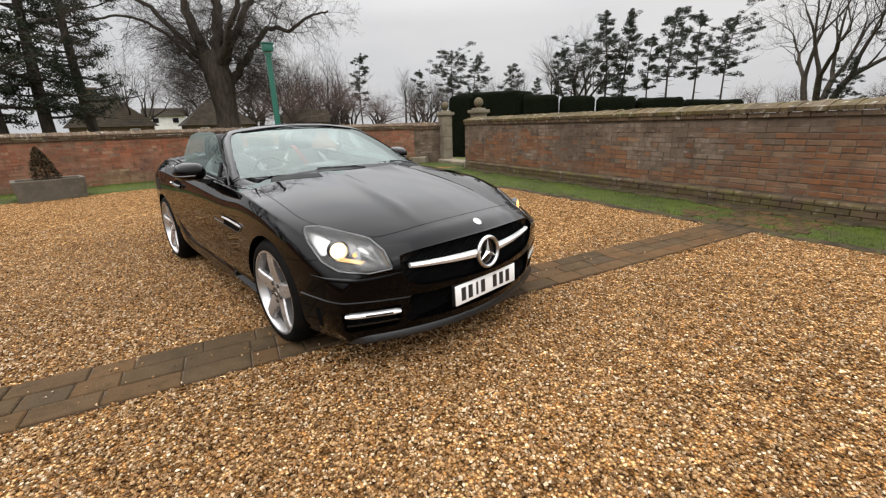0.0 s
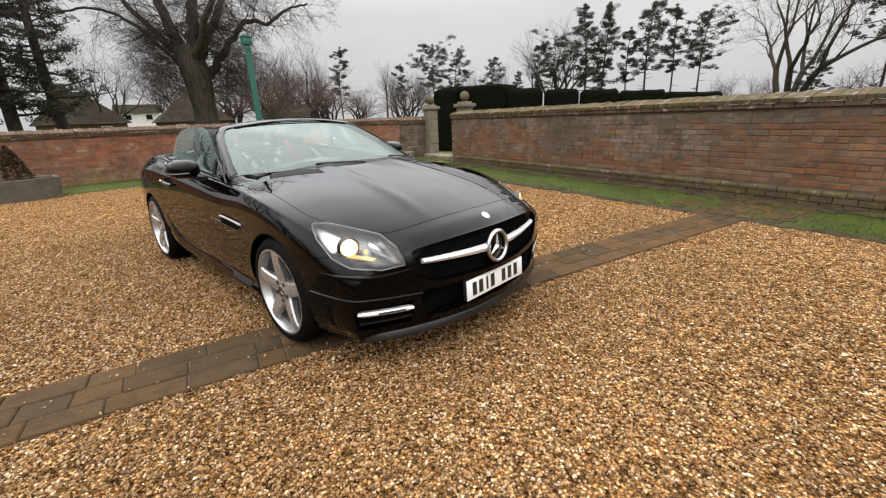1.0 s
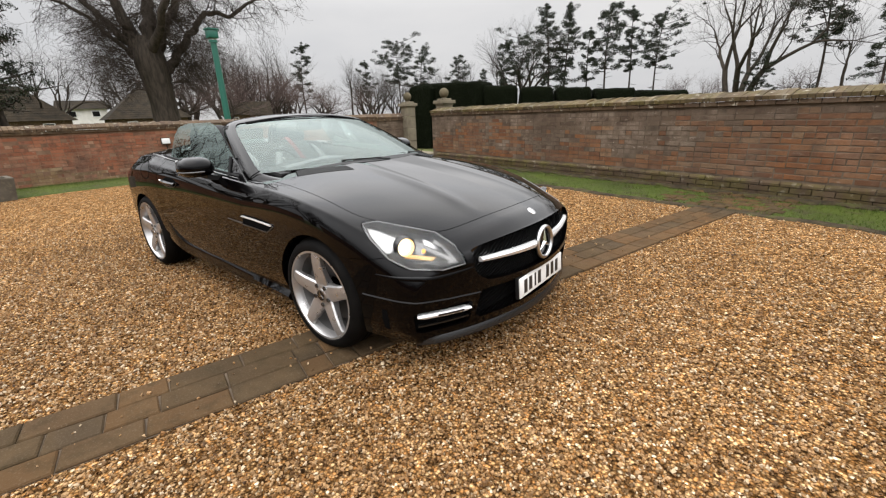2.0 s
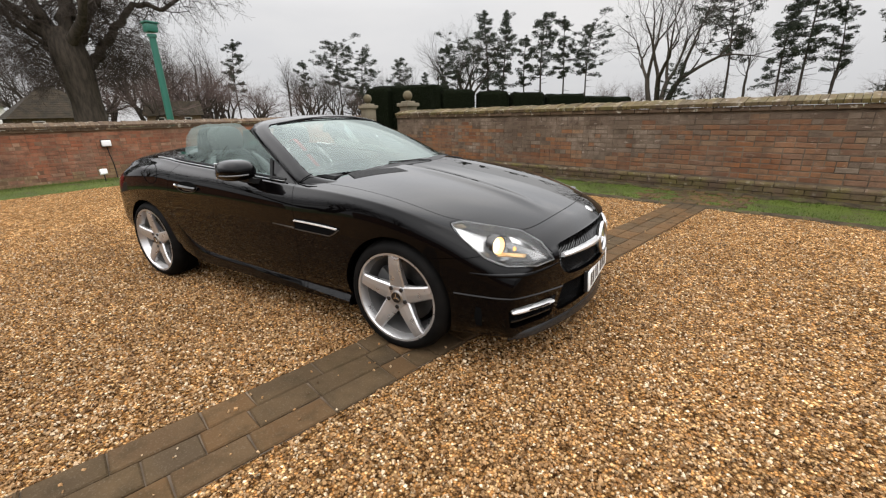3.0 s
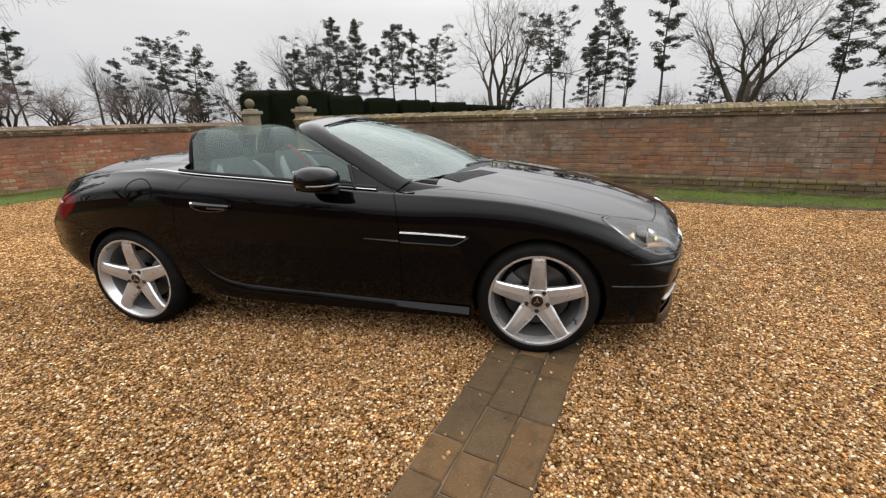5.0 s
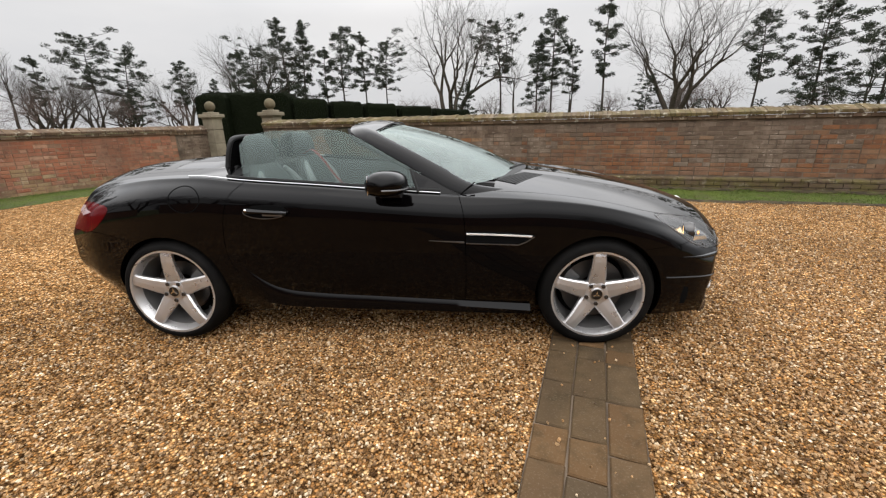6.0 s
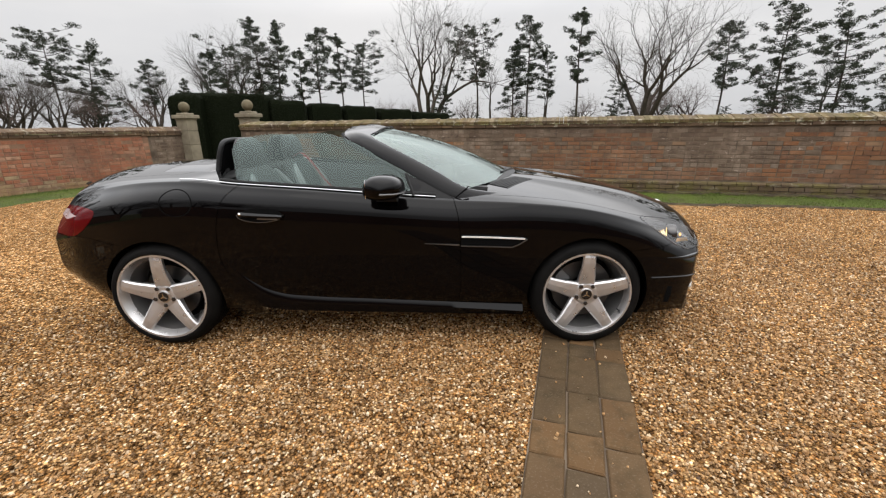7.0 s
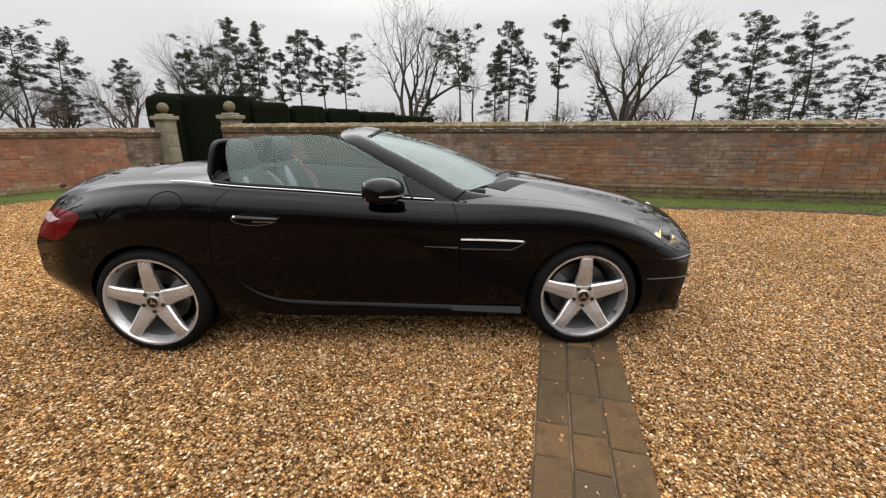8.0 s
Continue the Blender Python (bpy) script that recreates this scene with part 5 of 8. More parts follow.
# ---- windscreen with its frame ----
def strip_between(a, b, crown, n=40):
    """Rows of points from curve a to curve b, bulged along up and outwards in the middle."""
    rows = []
    for p, q in zip(a, b):
        row = []
        for k in range(6):
            t = k / 5
            row.append(p.lerp(q, t) + Vector((0.25, 0, 1)).normalized() * crown * math.sin(math.pi * t))
        rows.append(row)
    return rows


OUTER = [(0.68, -0.772, 0.835), (0.475, -0.792, 0.862), (0.30, -0.752, 0.945), (0.14, -0.705, 1.03), (-0.03, -0.655, 1.115), (-0.145, -0.60, 1.175), (-0.19, -0.50, 1.212), (-0.205, -0.25, 1.240), (-0.21, 0.0, 1.248)]
INNER = [(0.74, -0.69, 0.872), (0.535, -0.742, 0.908), (0.36, -0.704, 0.998), (0.215, -0.664, 1.073), (0.07, -0.617, 1.143), (-0.015, -0.567, 1.188), (-0.028, -0.49, 1.203), (0.0, -0.24, 1.226), (0.01, 0.0, 1.232)]


def both_sides(points, n):
    half = spline(points, n)
    return half + [Vector((p.x, -p.y, p.z)) for p in reversed(half[:-1])]


screen = empty("windscreen")
screen.parent = car
screen["label"] = "raked windscreen in a black frame"
outer, inner = both_sides(OUTER, 36), both_sides(INNER, 36)
bm = bmesh.new()
rows = strip_between(outer, inner, 0.016)
under = [[p + Vector((-0.012, -0.02 * (1 if p.y > 0 else -1) * 0, -0.028)) for p in reversed(r)] for r in rows]
add_rings(bm, [a + b for a, b in zip(rows, under)], True, True)
bmesh.ops.recalc_face_normals(bm, faces=bm.faces[:])
part("screen_frame", bm, M_PAINT, screen, "glossy black windscreen frame")
# glass
BASE = [(0.535, -0.742, 0.908), (0.66, -0.55, 0.922), (0.78, -0.35, 0.930), (0.84, -0.15, 0.934), (0.855, 0.0, 0.935)]
bm = bmesh.new()
rows = []
for k in range(25):
    t = k / 24
    # from the base line up to the header, row by row
    l = spline(INNER[1:7], 24)[k]
    base_mid = Vector((0.855, 0, 0.935)).lerp(Vector((0.01, 0, 1.232)), t) + Vector((0.02, 0, 0.03)) * math.sin(math.pi * t)
    row = []
    for j in range(21):
        u = -1 + j / 10
        bow = 1 - abs(u) ** 2.2
        row.append(Vector((l.x + (base_mid.x - l.x) * bow, u * abs(l.y), l.z + (base_mid.z - l.z) * bow - 0.006)))
    rows.append(row)
add_rings(bm, rows, False)
bmesh.ops.recalc_face_normals(bm, faces=bm.faces[:])
glass = part("screen_glass", bm, M_GLASS, screen, "greenish windscreen glass")
glass.visible_shadow = False
part("header_seal", tube_bm([p + Vector((0.004, 0, 0.002)) for p in spline([(-0.02, -0.50, 1.199), (0.0, -0.24, 1.228), (0.01, 0, 1.236), (0.0, 0.24, 1.228), (-0.02, 0.50, 1.199)], 20)], 0.005, 6), M_RUBBER, screen)
for s in (-1, 1):
    part("pillar_seal", tube_bm([Vector((p[0] - 0.012, -s * (p[1] + 0.004), p[2] - 0.012)) for p in OUTER[1:7]], 0.011, 8), M_RUBBER, screen)
# rear-view mirror, sticker and paper disc behind the glass
mir = empty("rear_view_mirror")
mir.parent = car
mir["label"] = "dark rear-view mirror hung behind the screen"
part("housing", box_bm((0.035, 0.24, 0.065), pose(0.02, 0.0, 1.155, 0, 12, 6), 0.016, 3), M_BLACKPLASTIC, mir)
part("stalk", tube_bm([(0.03, 0, 1.17), (0.06, 0, 1.205)], 0.018, 8), M_BLACKPLASTIC, mir)
part("screen_sticker", box_bm((0.002, 0.018, 0.018), pose(0.33, 0.14, 1.085, 0, -32, 0)), M_PAPER, screen, "small pale sticker on the glass", smooth=False)
part("screen_sticker", box_bm((0.002, 0.006, 0.018), pose(0.52, -0.56, 0.975, 20, -32, 0)), M_PAPER, screen, "small pale sticker on the glass", smooth=False)

# ---- scuttle and wipers ----
bm = bmesh.new()
rows = []
for k in range(31):
    y = -0.56 + 1.12 * k / 30
    t = 1 - abs(y / 0.70) ** 2
    x0, x1 = 0.50 + 0.33 * t, 0.57 + 0.34 * t
    z0, z1 = top_at(x0, y)[0].z + 0.002, top_at(x1, y)[0].z + 0.001
    rows.append([(x0, y, z0 + 0.002), (0.5 * (x0 + x1), y, 0.5 * (z0 + z1) + 0.004), (x1, y, z1)])
add_rings(bm, rows, False)
bmesh.ops.recalc_face_normals(bm, faces=bm.faces[:])
part("scuttle", bm, M_BLACKPLASTIC, car, "matt black scuttle panel below the screen")
for a, b in (((0.64, -0.60), (0.895, -0.02)), ((0.86, 0.08), (0.66, 0.60))):
    wi = empty("wiper")
    wi.parent = car
    wi["label"] = "black windscreen wiper resting on the scuttle"
    path = []
    for k in range(9):
        t = k / 8
        x, y = a[0] + (b[0] - a[0]) * t + 0.05 * math.sin(math.pi * t), a[1] + (b[1] - a[1]) * t
        path.append(top_at(x, y)[0] + Vector((-0.05, 0, 0.012)))
    part("blade", tube_bm(path, 0.004, 6), M_RUBBER, wi)
    part("arm", tube_bm([path[4] + Vector((0.010, 0, 0.007)), path[7] + Vector((0.03, 0, 0.002)), path[8] + Vector((0.06, 0.03, -0.010))], 0.0045, 6), M_BLACKPLASTIC, wi)


# ---- bonnet vents ----
for s in (-1, 1):
    v = empty("bonnet_vent")
    v.parent = car
    v["label"] = "slatted black vent in the bonnet"
    A, B, C, D = (0.665, 0.585), (0.78, 0.645), (0.975, 0.37), (0.865, 0.345)

    def vent_at(u, w, s=s):
        x = (A[0] * (1 - u) + D[0] * u) * (1 - w) + (B[0] * (1 - u) + C[0] * u) * w
        y = (A[1] * (1 - u) + D[1] * u) * (1 - w) + (B[1] * (1 - u) + C[1] * u) * w
        return top_at(x, s * y)

    bm = bmesh.new()
    rows = [[vent_at(i / 8, j / 4)[0] + vent_at(i / 8, j / 4)[1] * 0.0012 for i in range(9)] for j in range(5)]
    add_rings(bm, rows, False)
    bmesh.ops.recalc_face_normals(bm, faces=bm.faces[:])
    part("backing", bm, M_DEEP, v)
    for j in range(7):
        w = 0.07 + 0.86 * j / 6
        bm = bmesh.new()
        rows = []
        for i in range(9):
            q, n = vent_at(0.02 + 0.96 * i / 8, w)
            q2, _ = vent_at(0.02 + 0.96 * i / 8, w + 0.055)
            rows.append([q + n * 0.0014, q + n * 0.0036, q2 + n * 0.0018])
        add_rings(bm, rows, True, True)
        bmesh.ops.recalc_face_normals(bm, faces=bm.faces[:])
        part("slat", bm, M_BLACKPLASTIC, v, smooth=False)


# ---- sides: windows, mouldings, mirrors, handles, vents, skirts ----
def belt_point(x, s, dz=0.0, dy=0.0):
    return Vector((x, s * (curve(BELT_Y, x) + dy), curve(BELT, x) + dz))


for s in (-1, 1):
    # side glass
    w = empty("side_window")
    w.parent = car
    w["label"] = "raised frameless tinted side window"
    topz = [(-0.79, 1.13), (-0.77, 1.168), (-0.70, 1.192), (-0.45, 1.208), (-0.20, 1.195), (-0.10, 1.155), (0.10, 1.045), (0.27, 0.955), (0.42, 0.875)]
    bm = bmesh.new()
    rows = []
    for k in range(41):
        x = -0.79 + 1.19 * k / 40
        b = belt_point(x + 0.035 * (1 if k == 0 else 0), s, -0.01, -0.012)
        zt = max(curve(topz, x), b.z + 0.004)
        row = []
        for j in range(7):
            t = j / 6
            z = b.z + (zt - b.z) * t
            h = z - b.z
            row.append((x + 0.05 * (1 - t) * (1 if k == 0 else max(0, 1 - k / 6)), s * (abs(b.y) - 0.42 * h - 0.25 * h * h), z))
        rows.append(row)
    add_rings(bm, rows, False)
    bmesh.ops.recalc_face_normals(bm, faces=bm.faces[:])
    g = part("pane", bm, M_SIDEGLASS, w, "green-tinted side glass")
    g.visible_shadow = False
    # bright belt moulding and its seal
    path = [belt_point(x, s, 0.006, 0.003) for x in np.linspace(-1.05, 0.36, 40)]
    part("belt_moulding", tube_bm(path, 0.0032, 8), M_SATIN, car, "bright chrome belt moulding")
    part("belt_seal", tube_bm([p + Vector((0, -s * 0.012, 0.010)) for p in path[6:]], 0.009, 6), M_RUBBER, car)
    # black triangle ahead of the window
    bm = bmesh.new()
    tri = [Vector((0.205, s * 0.742, 0.985)), Vector((0.245, s * 0.800, 0.872)), Vector((0.455, s * 0.803, 0.858)), Vector((0.30, s * 0.757, 0.940))]
    rows = [tri, [p + Vector((0, -s * 0.03, 0)) for p in tri]]
    add_rings(bm, rows, True, True)
    bmesh.ops.recalc_face_normals(bm, faces=bm.faces[:])
    part("quarter_panel", bm, M_PAINT, car, "black triangular quarter panel", smooth=False)
    part("quarter_seal", tube_bm([(0.195, s * 0.745, 0.992), (0.24, s * 0.802, 0.874)], 0.010, 6), M_RUBBER, car)

    # mirror
    m = empty("door_mirror")
    m.parent = car
    m["label"] = "black door mirror with a slim indicator strip"
    bm = bmesh.new()
    rows = []
    for k in range(13):
        t = k / 12
        y = s * (0.835 + 0.205 * t)
        sc = (1 - abs(2 * t - 1) ** 3.2) ** 0.5 if 0 < t < 1 else 0.12
        ring = []
        for a in np.linspace(0, 2 * math.pi, 28, endpoint=False):
            c, sn = math.cos(a), math.sin(a)
            ex = math.copysign(abs(c) ** 0.75, c)
            ez = math.copysign(abs(sn) ** (0.85 if sn > 0 else 0.6), sn)
            dome = 0.072 if sn > 0 else 0.058
            ring.append((0.108 + 0.104 * ex * sc - 0.02 * t, y, 0.936 + dome * ez * sc * (1.0 - 0.10 * (ex > 0) * ex)))
        rows.append(ring)
    add_rings(bm, rows, True, True)
    bmesh.ops.recalc_face_normals(bm, faces=bm.faces[:])
    part("housing", bm, M_PAINT, m, "rounded glossy black mirror shell")
    part("glass", box_bm((0.004, 0.155, 0.095), pose(0.010, s * 0.937, 0.940, 0, 0, -s * 4), 0.0015), M_CHROME, m, "mirror glass")
    part("indicator", tube_bm([(0.09, s * 1.040, 0.918), (0.155, s * 1.030, 0.918), (0.195, s * 0.99, 0.918), (0.207, s * 0.93, 0.918)], 0.006, 6), M_DARKCHROME, m, "grey indicator strip")
    bm = bmesh.new()
    rows = [[(0.10 + 0.055 * a, s * y, z + 0.016 * b) for a, b in ((-1, -1), (1, -1), (1.1, 1), (-0.8, 1))] for y, z in ((0.90, 0.885), (0.86, 0.868), (0.80, 0.862))]
    add_rings(bm, rows, True, True)
    bmesh.ops.recalc_face_normals(bm, faces=bm.faces[:])
    part("foot", bm, M_BLACKPLASTIC, m)

    # door handle in its recess, whose shade is a flat black patch
    h = empty("door_handle")
    h.parent = car
    h["label"] = "black door handle with a bright lower edge"
    oval = [(-0.595 + 0.124 * math.cos(a) * (1 - 0.08 * math.sin(a)), 0.788 + 0.037 * math.sin(a)) for a in np.linspace(0, 2 * math.pi, 28, endpoint=False)]
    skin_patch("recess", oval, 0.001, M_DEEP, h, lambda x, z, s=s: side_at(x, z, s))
    skin_strip("recess_lip", [(-0.595 + 0.126 * math.cos(a), 0.788 + 0.039 * math.sin(a)) for a in np.linspace(math.pi * 0.97, math.pi * 2.02, 15)], 0.0022, 0.0015, M_DARKTRIM, h, lambda x, z, s=s: side_at(x, z, s), "", 0.003)
    bm = bmesh.new()
    rows = []
    for k in range(13):
        t = k / 12
        x, z = -0.705 + 0.235 * t, 0.793 - 0.013 * t
        q, n = side_at(x, z, s)
        o = 0.006 + 0.026 * math.sin(math.pi * min(1, max(0, 0.08 + 0.84 * t))) ** 0.5
        hh = 0.0155 * (1 - 0.35 * t)
        rows.append([q + n * (o + a) + Vector((0, 0, b)) for a, b in ((-0.012, hh), (-0.006, hh * 0.98), (0.006, hh * 0.1), (0.004, -hh * 0.6), (-0.010, -hh))])
    add_rings(bm, rows, True, True)
    bmesh.ops.recalc_face_normals(bm, faces=bm.faces[:])
    part("grip", bm, M_PAINT, h, "black grip")
    bm = bmesh.new()
    rows = []
    for k in range(7):
        x, z = -0.60 + 0.11 * k / 6, 0.772 - 0.004 * k / 6
        q, n = side_at(x, z, s)
        rows.append([q + n * a + Vector((0, 0, b)) for a, b in ((0.016, 0.006), (0.030, 0.004), (0.030, -0.004), (0.016, -0.006))])
    add_rings(bm, rows, True, True)
    bmesh.ops.recalc_face_normals(bm, faces=bm.faces[:])
    part("bright_edge", bm, M_DARKTRIM, h, "satin grey edge")
    q, n = side_at(-0.694, 0.797, s)
    bm = bmesh.new()
    bmesh.ops.create_uvsphere(bm, u_segments=12, v_segments=8, radius=0.0085, matrix=Matrix.Translation(q + n * 0.026))
    part("key_cap", bm, M_CHROME, h, "bright round lock cap")

    # wing vent with its bright fin
    v = empty("wing_vent")
    v.parent = car
    v["label"] = "slim wing vent with a bright fin"
    shape = [(0.500, 0.672), (0.62, 0.672), (0.76, 0.667), (0.862, 0.655), (0.868, 0.647), (0.80, 0.606), (0.775, 0.598), (0.62, 0.603), (0.500, 0.607)]
    skin_patch("recess", shape, 0.0012, M_DEEP, v, lambda x, z, s=s: side_at(x, z, s))
    skin_strip("fin", [(0.503 + 0.345 * k / 10, 0.660 - 0.012 * (k / 10) ** 1.5) for k in range(11)], 0.0047, 0.008, M_TRIM, v, lambda x, z, s=s: side_at(x, z, s), "bright chrome fin", 0.006)
    # grey strip that stands for the highlight on the vent's lower edge
    skin_strip("lower_edge", [(0.50 + 0.28 * k / 8, 0.607 - 0.007 * k / 8) for k in range(9)] + [(0.82, 0.617), (0.862, 0.645)], 0.0032, 0.002, M_DARKTRIM, v, lambda x, z, s=s: side_at(x, z, s), "", 0.004)
    # crease running back from the vent across the door, its highlight a grey strip
    skin_strip("door_crease", [(0.30 + 0.19 * k / 8, 0.622 - 0.009 * k / 8) for k in range(9)], [0.001 + 0.0045 * k / 8 for k in range(9)], 0.001, M_DARKTRIM, car, lambda x, z, s=s: side_at(x, z, s), "pressed crease in the door, its highlight a grey strip", 0.005)

    # sill skirt with its ledge that catches the light
    bm = bmesh.new()
    rows = []
    for k in range(41):
        t = k / 40
        x = -0.80 + 1.66 * t
        ztop = curve([(-0.80, 0.50), (-0.70, 0.412), (-0.62, 0.355), (-0.53, 0.322), (-0.35, 0.300), (0.0, 0.280), (0.46, 0.256), (0.86, 0.236)], x)
        wide = curve([(-0.80, 0.001), (-0.68, 0.007), (-0.5, 0.012), (0.0, 0.014), (0.86, 0.024)], x)
        q, n = side_at(x, ztop, s)
        rows.append([q + Vector((0, -s * 0.02, 0.004)), q + Vector((0, s * 0.001, 0.003)), q + Vector((0, s * wide, -1.15 * wide - 0.003)), q + Vector((0, s * wide * 0.8, -0.5 * (ztop - 0.17) - 0.02)), Vector((x, s * 0.82, 0.165)), Vector((x, s * 0.76, 0.165))])
    add_rings(bm, rows, True, True)
    bmesh.ops.recalc_face_normals(bm, faces=bm.faces[:])
    part("side_skirt", bm, M_PAINT, car, "black side skirt with a bright ledge")

# fuel flap on the car's right side: a fine round gap
bm = bmesh.new()
rows = []
for k in range(49):
    a = 2 * math.pi * k / 48
    pts = []
    for r in (0.0855, 0.0905):
        q, n = side_at(-1.045 + r * math.cos(a), 0.858 + 0.80 * r * math.sin(a), -1)
        pts.append(q + n * 0.0012)
    rows.append(pts)
add_rings(bm, rows, False)
part("fuel_flap_gap", bm, M_DEEP, car, "fine round gap of the fuel flap")


# ---- open cabin ----
part("cabin_floor", box_bm((1.36, 1.36, 0.02), pose(-0.27, 0, 0.372)), M_DEEP, car, "dark cabin floor")
for s in (-1, 1):
    bm = bmesh.new()
    rows = []
    for x in np.linspace(-0.80, 0.40, 14):
        y = 0.735 - 0.05 * abs((x + 0.25) / 0.6) ** 3
        z = curve(BELT, x)
        rows.append([(x, s * (y + 0.035), z - 0.012), (x, s * (y - 0.02), z - 0.004), (x, s * (y - 0.05), z - 0.06), (x, s * (y - 0.06), 0.62), (x, s * (y - 0.03), 0.40), (x, s * (y + 0.02), 0.40)])
    add_rings(bm, rows, True, True)
    bmesh.ops.recalc_face_normals(bm, faces=bm.faces[:])
    part("door_trim", bm, M_LEATHER, car, "black inner door trim")
# dashboard
bm = bmesh.new()
rows = []
for y in np.linspace(-0.68, 0.68, 21):
    hump = 0.045 * math.exp(-((y + 0.36) / 0.17) ** 2)
    rows.append([(0.66, y, 0.900), (0.52, y, 0.912 + 0.3 * hump), (0.36, y, 0.905 + hump), (0.27, y, 0.87 + hump), (0.26, y, 0.80), (0.33, y, 0.70), (0.36, y, 0.50), (0.60, y, 0.50)])
add_rings(bm, rows, True, True)
bmesh.ops.recalc_face_normals(bm, faces=bm.faces[:])
part("dashboard", bm, M_LEATHER, car, "black padded dashboard")
part("centre_console", box_bm((0.9, 0.20, 0.26), pose(-0.10, 0, 0.50), 0.03, 3), M_BLACKPLASTIC, car, "dark centre console")
# steering wheel
sw = empty("steering_wheel", pose(0.17, -0.36, 0.835, 0, -24, 0))
sw.parent = car
sw["label"] = "black leather steering wheel"
bm = bmesh.new()
rows = []
for k in range(33):
    a = 2 * math.pi * k / 32
    rows.append([(0.015 * math.cos(b), (0.180 + 0.015 * math.sin(b)) * math.cos(a), (0.180 + 0.015 * math.sin(b)) * math.sin(a)) for b in (2 * math.pi * j / 8 for j in range(8))])
add_rings(bm, rows, True)
bmesh.ops.recalc_face_normals(bm, faces=bm.faces[:])
part("wheel_rim", bm, M_LEATHER, sw)
part("boss", box_bm((0.05, 0.15, 0.12), pose(0.02, 0, 0), 0.02, 3), M_BLACKPLASTIC, sw)
for a in (0, 180, 270):
    part("wheel_spoke", box_bm((0.016, 0.12, 0.03), pose(0.01, 0.12 * math.cos(radians(a)), 0.12 * math.sin(radians(a)), a, 0, 0), 0.005), M_SATIN, sw)


def seat(y):
    e = empty("seat", pose(-0.52, y, 0.38))
    e.parent = car
    e["label"] = "black leather sports seat with light piping and built-in headrest"

    def cushion(rows_in):
        bm = bmesh.new()
        rows = []
        for x, z, half, th, lean in rows_in:
            ring = []
            for a in np.linspace(0, 2 * math.pi, 20, endpoint=False):
                c, sn = math.cos(a), math.sin(a)
                ring.append((x + lean * 0 + th * math.copysign(abs(c) ** 0.7, c), half * math.copysign(abs(sn) ** 0.6, sn), z))
            rows.append(ring)
        add_rings(bm, rows, True, True)
        bmesh.ops.recalc_face_normals(bm, faces=bm.faces[:])
        return bm

    part("backrest", cushion([(-0.17, 0.10, 0.20, 0.07, 0), (-0.19, 0.20, 0.25, 0.085, 0), (-0.22, 0.34, 0.265, 0.085, 0), (-0.26, 0.46, 0.245, 0.075, 0), (-0.29, 0.55, 0.20, 0.065, 0), (-0.305, 0.60, 0.155, 0.055, 0), (-0.315, 0.625, 0.125, 0.05, 0)]), M_LEATHER, e)
    part("headrest", cushion([(-0.315, 0.62, 0.115, 0.045, 0), (-0.32, 0.655, 0.138, 0.055, 0), (-0.328, 0.71, 0.142, 0.058, 0), (-0.337, 0.765, 0.130, 0.052, 0), (-0.345, 0.795, 0.095, 0.036, 0), (-0.348, 0.806, 0.05, 0.02, 0)]), M_LEATHER, e)
    for s in (-1, 1):
        part("bolster", cushion_side(s), M_SEATTRIM, e, "pale leather bolster edge")
    part("cushion", box_bm((0.50, 0.50, 0.16), pose(0.08, 0, 0.10, 0, -6, 0), 0.05, 4), M_LEATHER, e)
    return e


def cushion_side(s):
    path = [(-0.10, s * 0.245, 0.16), (-0.135, s * 0.262, 0.30), (-0.175, s * 0.255, 0.42), (-0.225, s * 0.215, 0.52), (-0.255, s * 0.17, 0.585)]
    return tube_bm(spline(path, 14), [0.012 + 0.022 * math.sin(math.pi * k / 14) for k in range(15)], 8)


seat(-0.36)
seat(0.36)

# roll-over hoops with the wind stop between them
for y in (-0.36, 0.36):
    h = empty("roll_hoop")
    h.parent = car
    h["label"] = "black roll-over hoop behind the seat"
    path = spline([(-1.0, y - 0.155, 0.94), (-0.975, y - 0.152, 1.06), (-0.955, y - 0.145, 1.13), (-0.945, y - 0.115, 1.163), (-0.938, y, 1.172), (-0.945, y + 0.115, 1.163), (-0.955, y + 0.145, 1.13), (-0.975, y + 0.152, 1.06), (-1.0, y + 0.155, 0.94)], 30)
    part("hoop", tube_bm(path, 0.015, 10), M_BLACKPLASTIC, h)
    bm = bmesh.new()
    add_rings(bm, [[p for p in path[4:-4]], [Vector((-0.975, p.y, 0.96)) for p in path[4:-4]]], False)
    bmesh.ops.recalc_face_normals(bm, faces=bm.faces[:])
    part("infill", bm, M_DEEP, h, "dark mesh infill")
part("wind_stop", box_bm((0.008, 0.26, 0.17), pose(-0.955, 0, 1.06, 0, 8, 0), 0.003), M_SIDEGLASS, car, "clear plastic wind stop")
bm = bmesh.new()
rows = []
for y in np.linspace(-0.66, 0.66, 15):
    z = top_at(-1.09, y)[0].z
    rows.append([(-0.90, y, 0.60), (-0.93, y, z - 0.06), (-0.985, y, z - 0.016), (-1.06, y, z - 0.004), (-1.06, y, 0.6)])
add_rings(bm, rows, True, True)
bmesh.ops.recalc_face_normals(bm, faces=bm.faces[:])
part("rear_bulkhead", bm, M_BLACKPLASTIC, car, "dark shelf behind the seats")
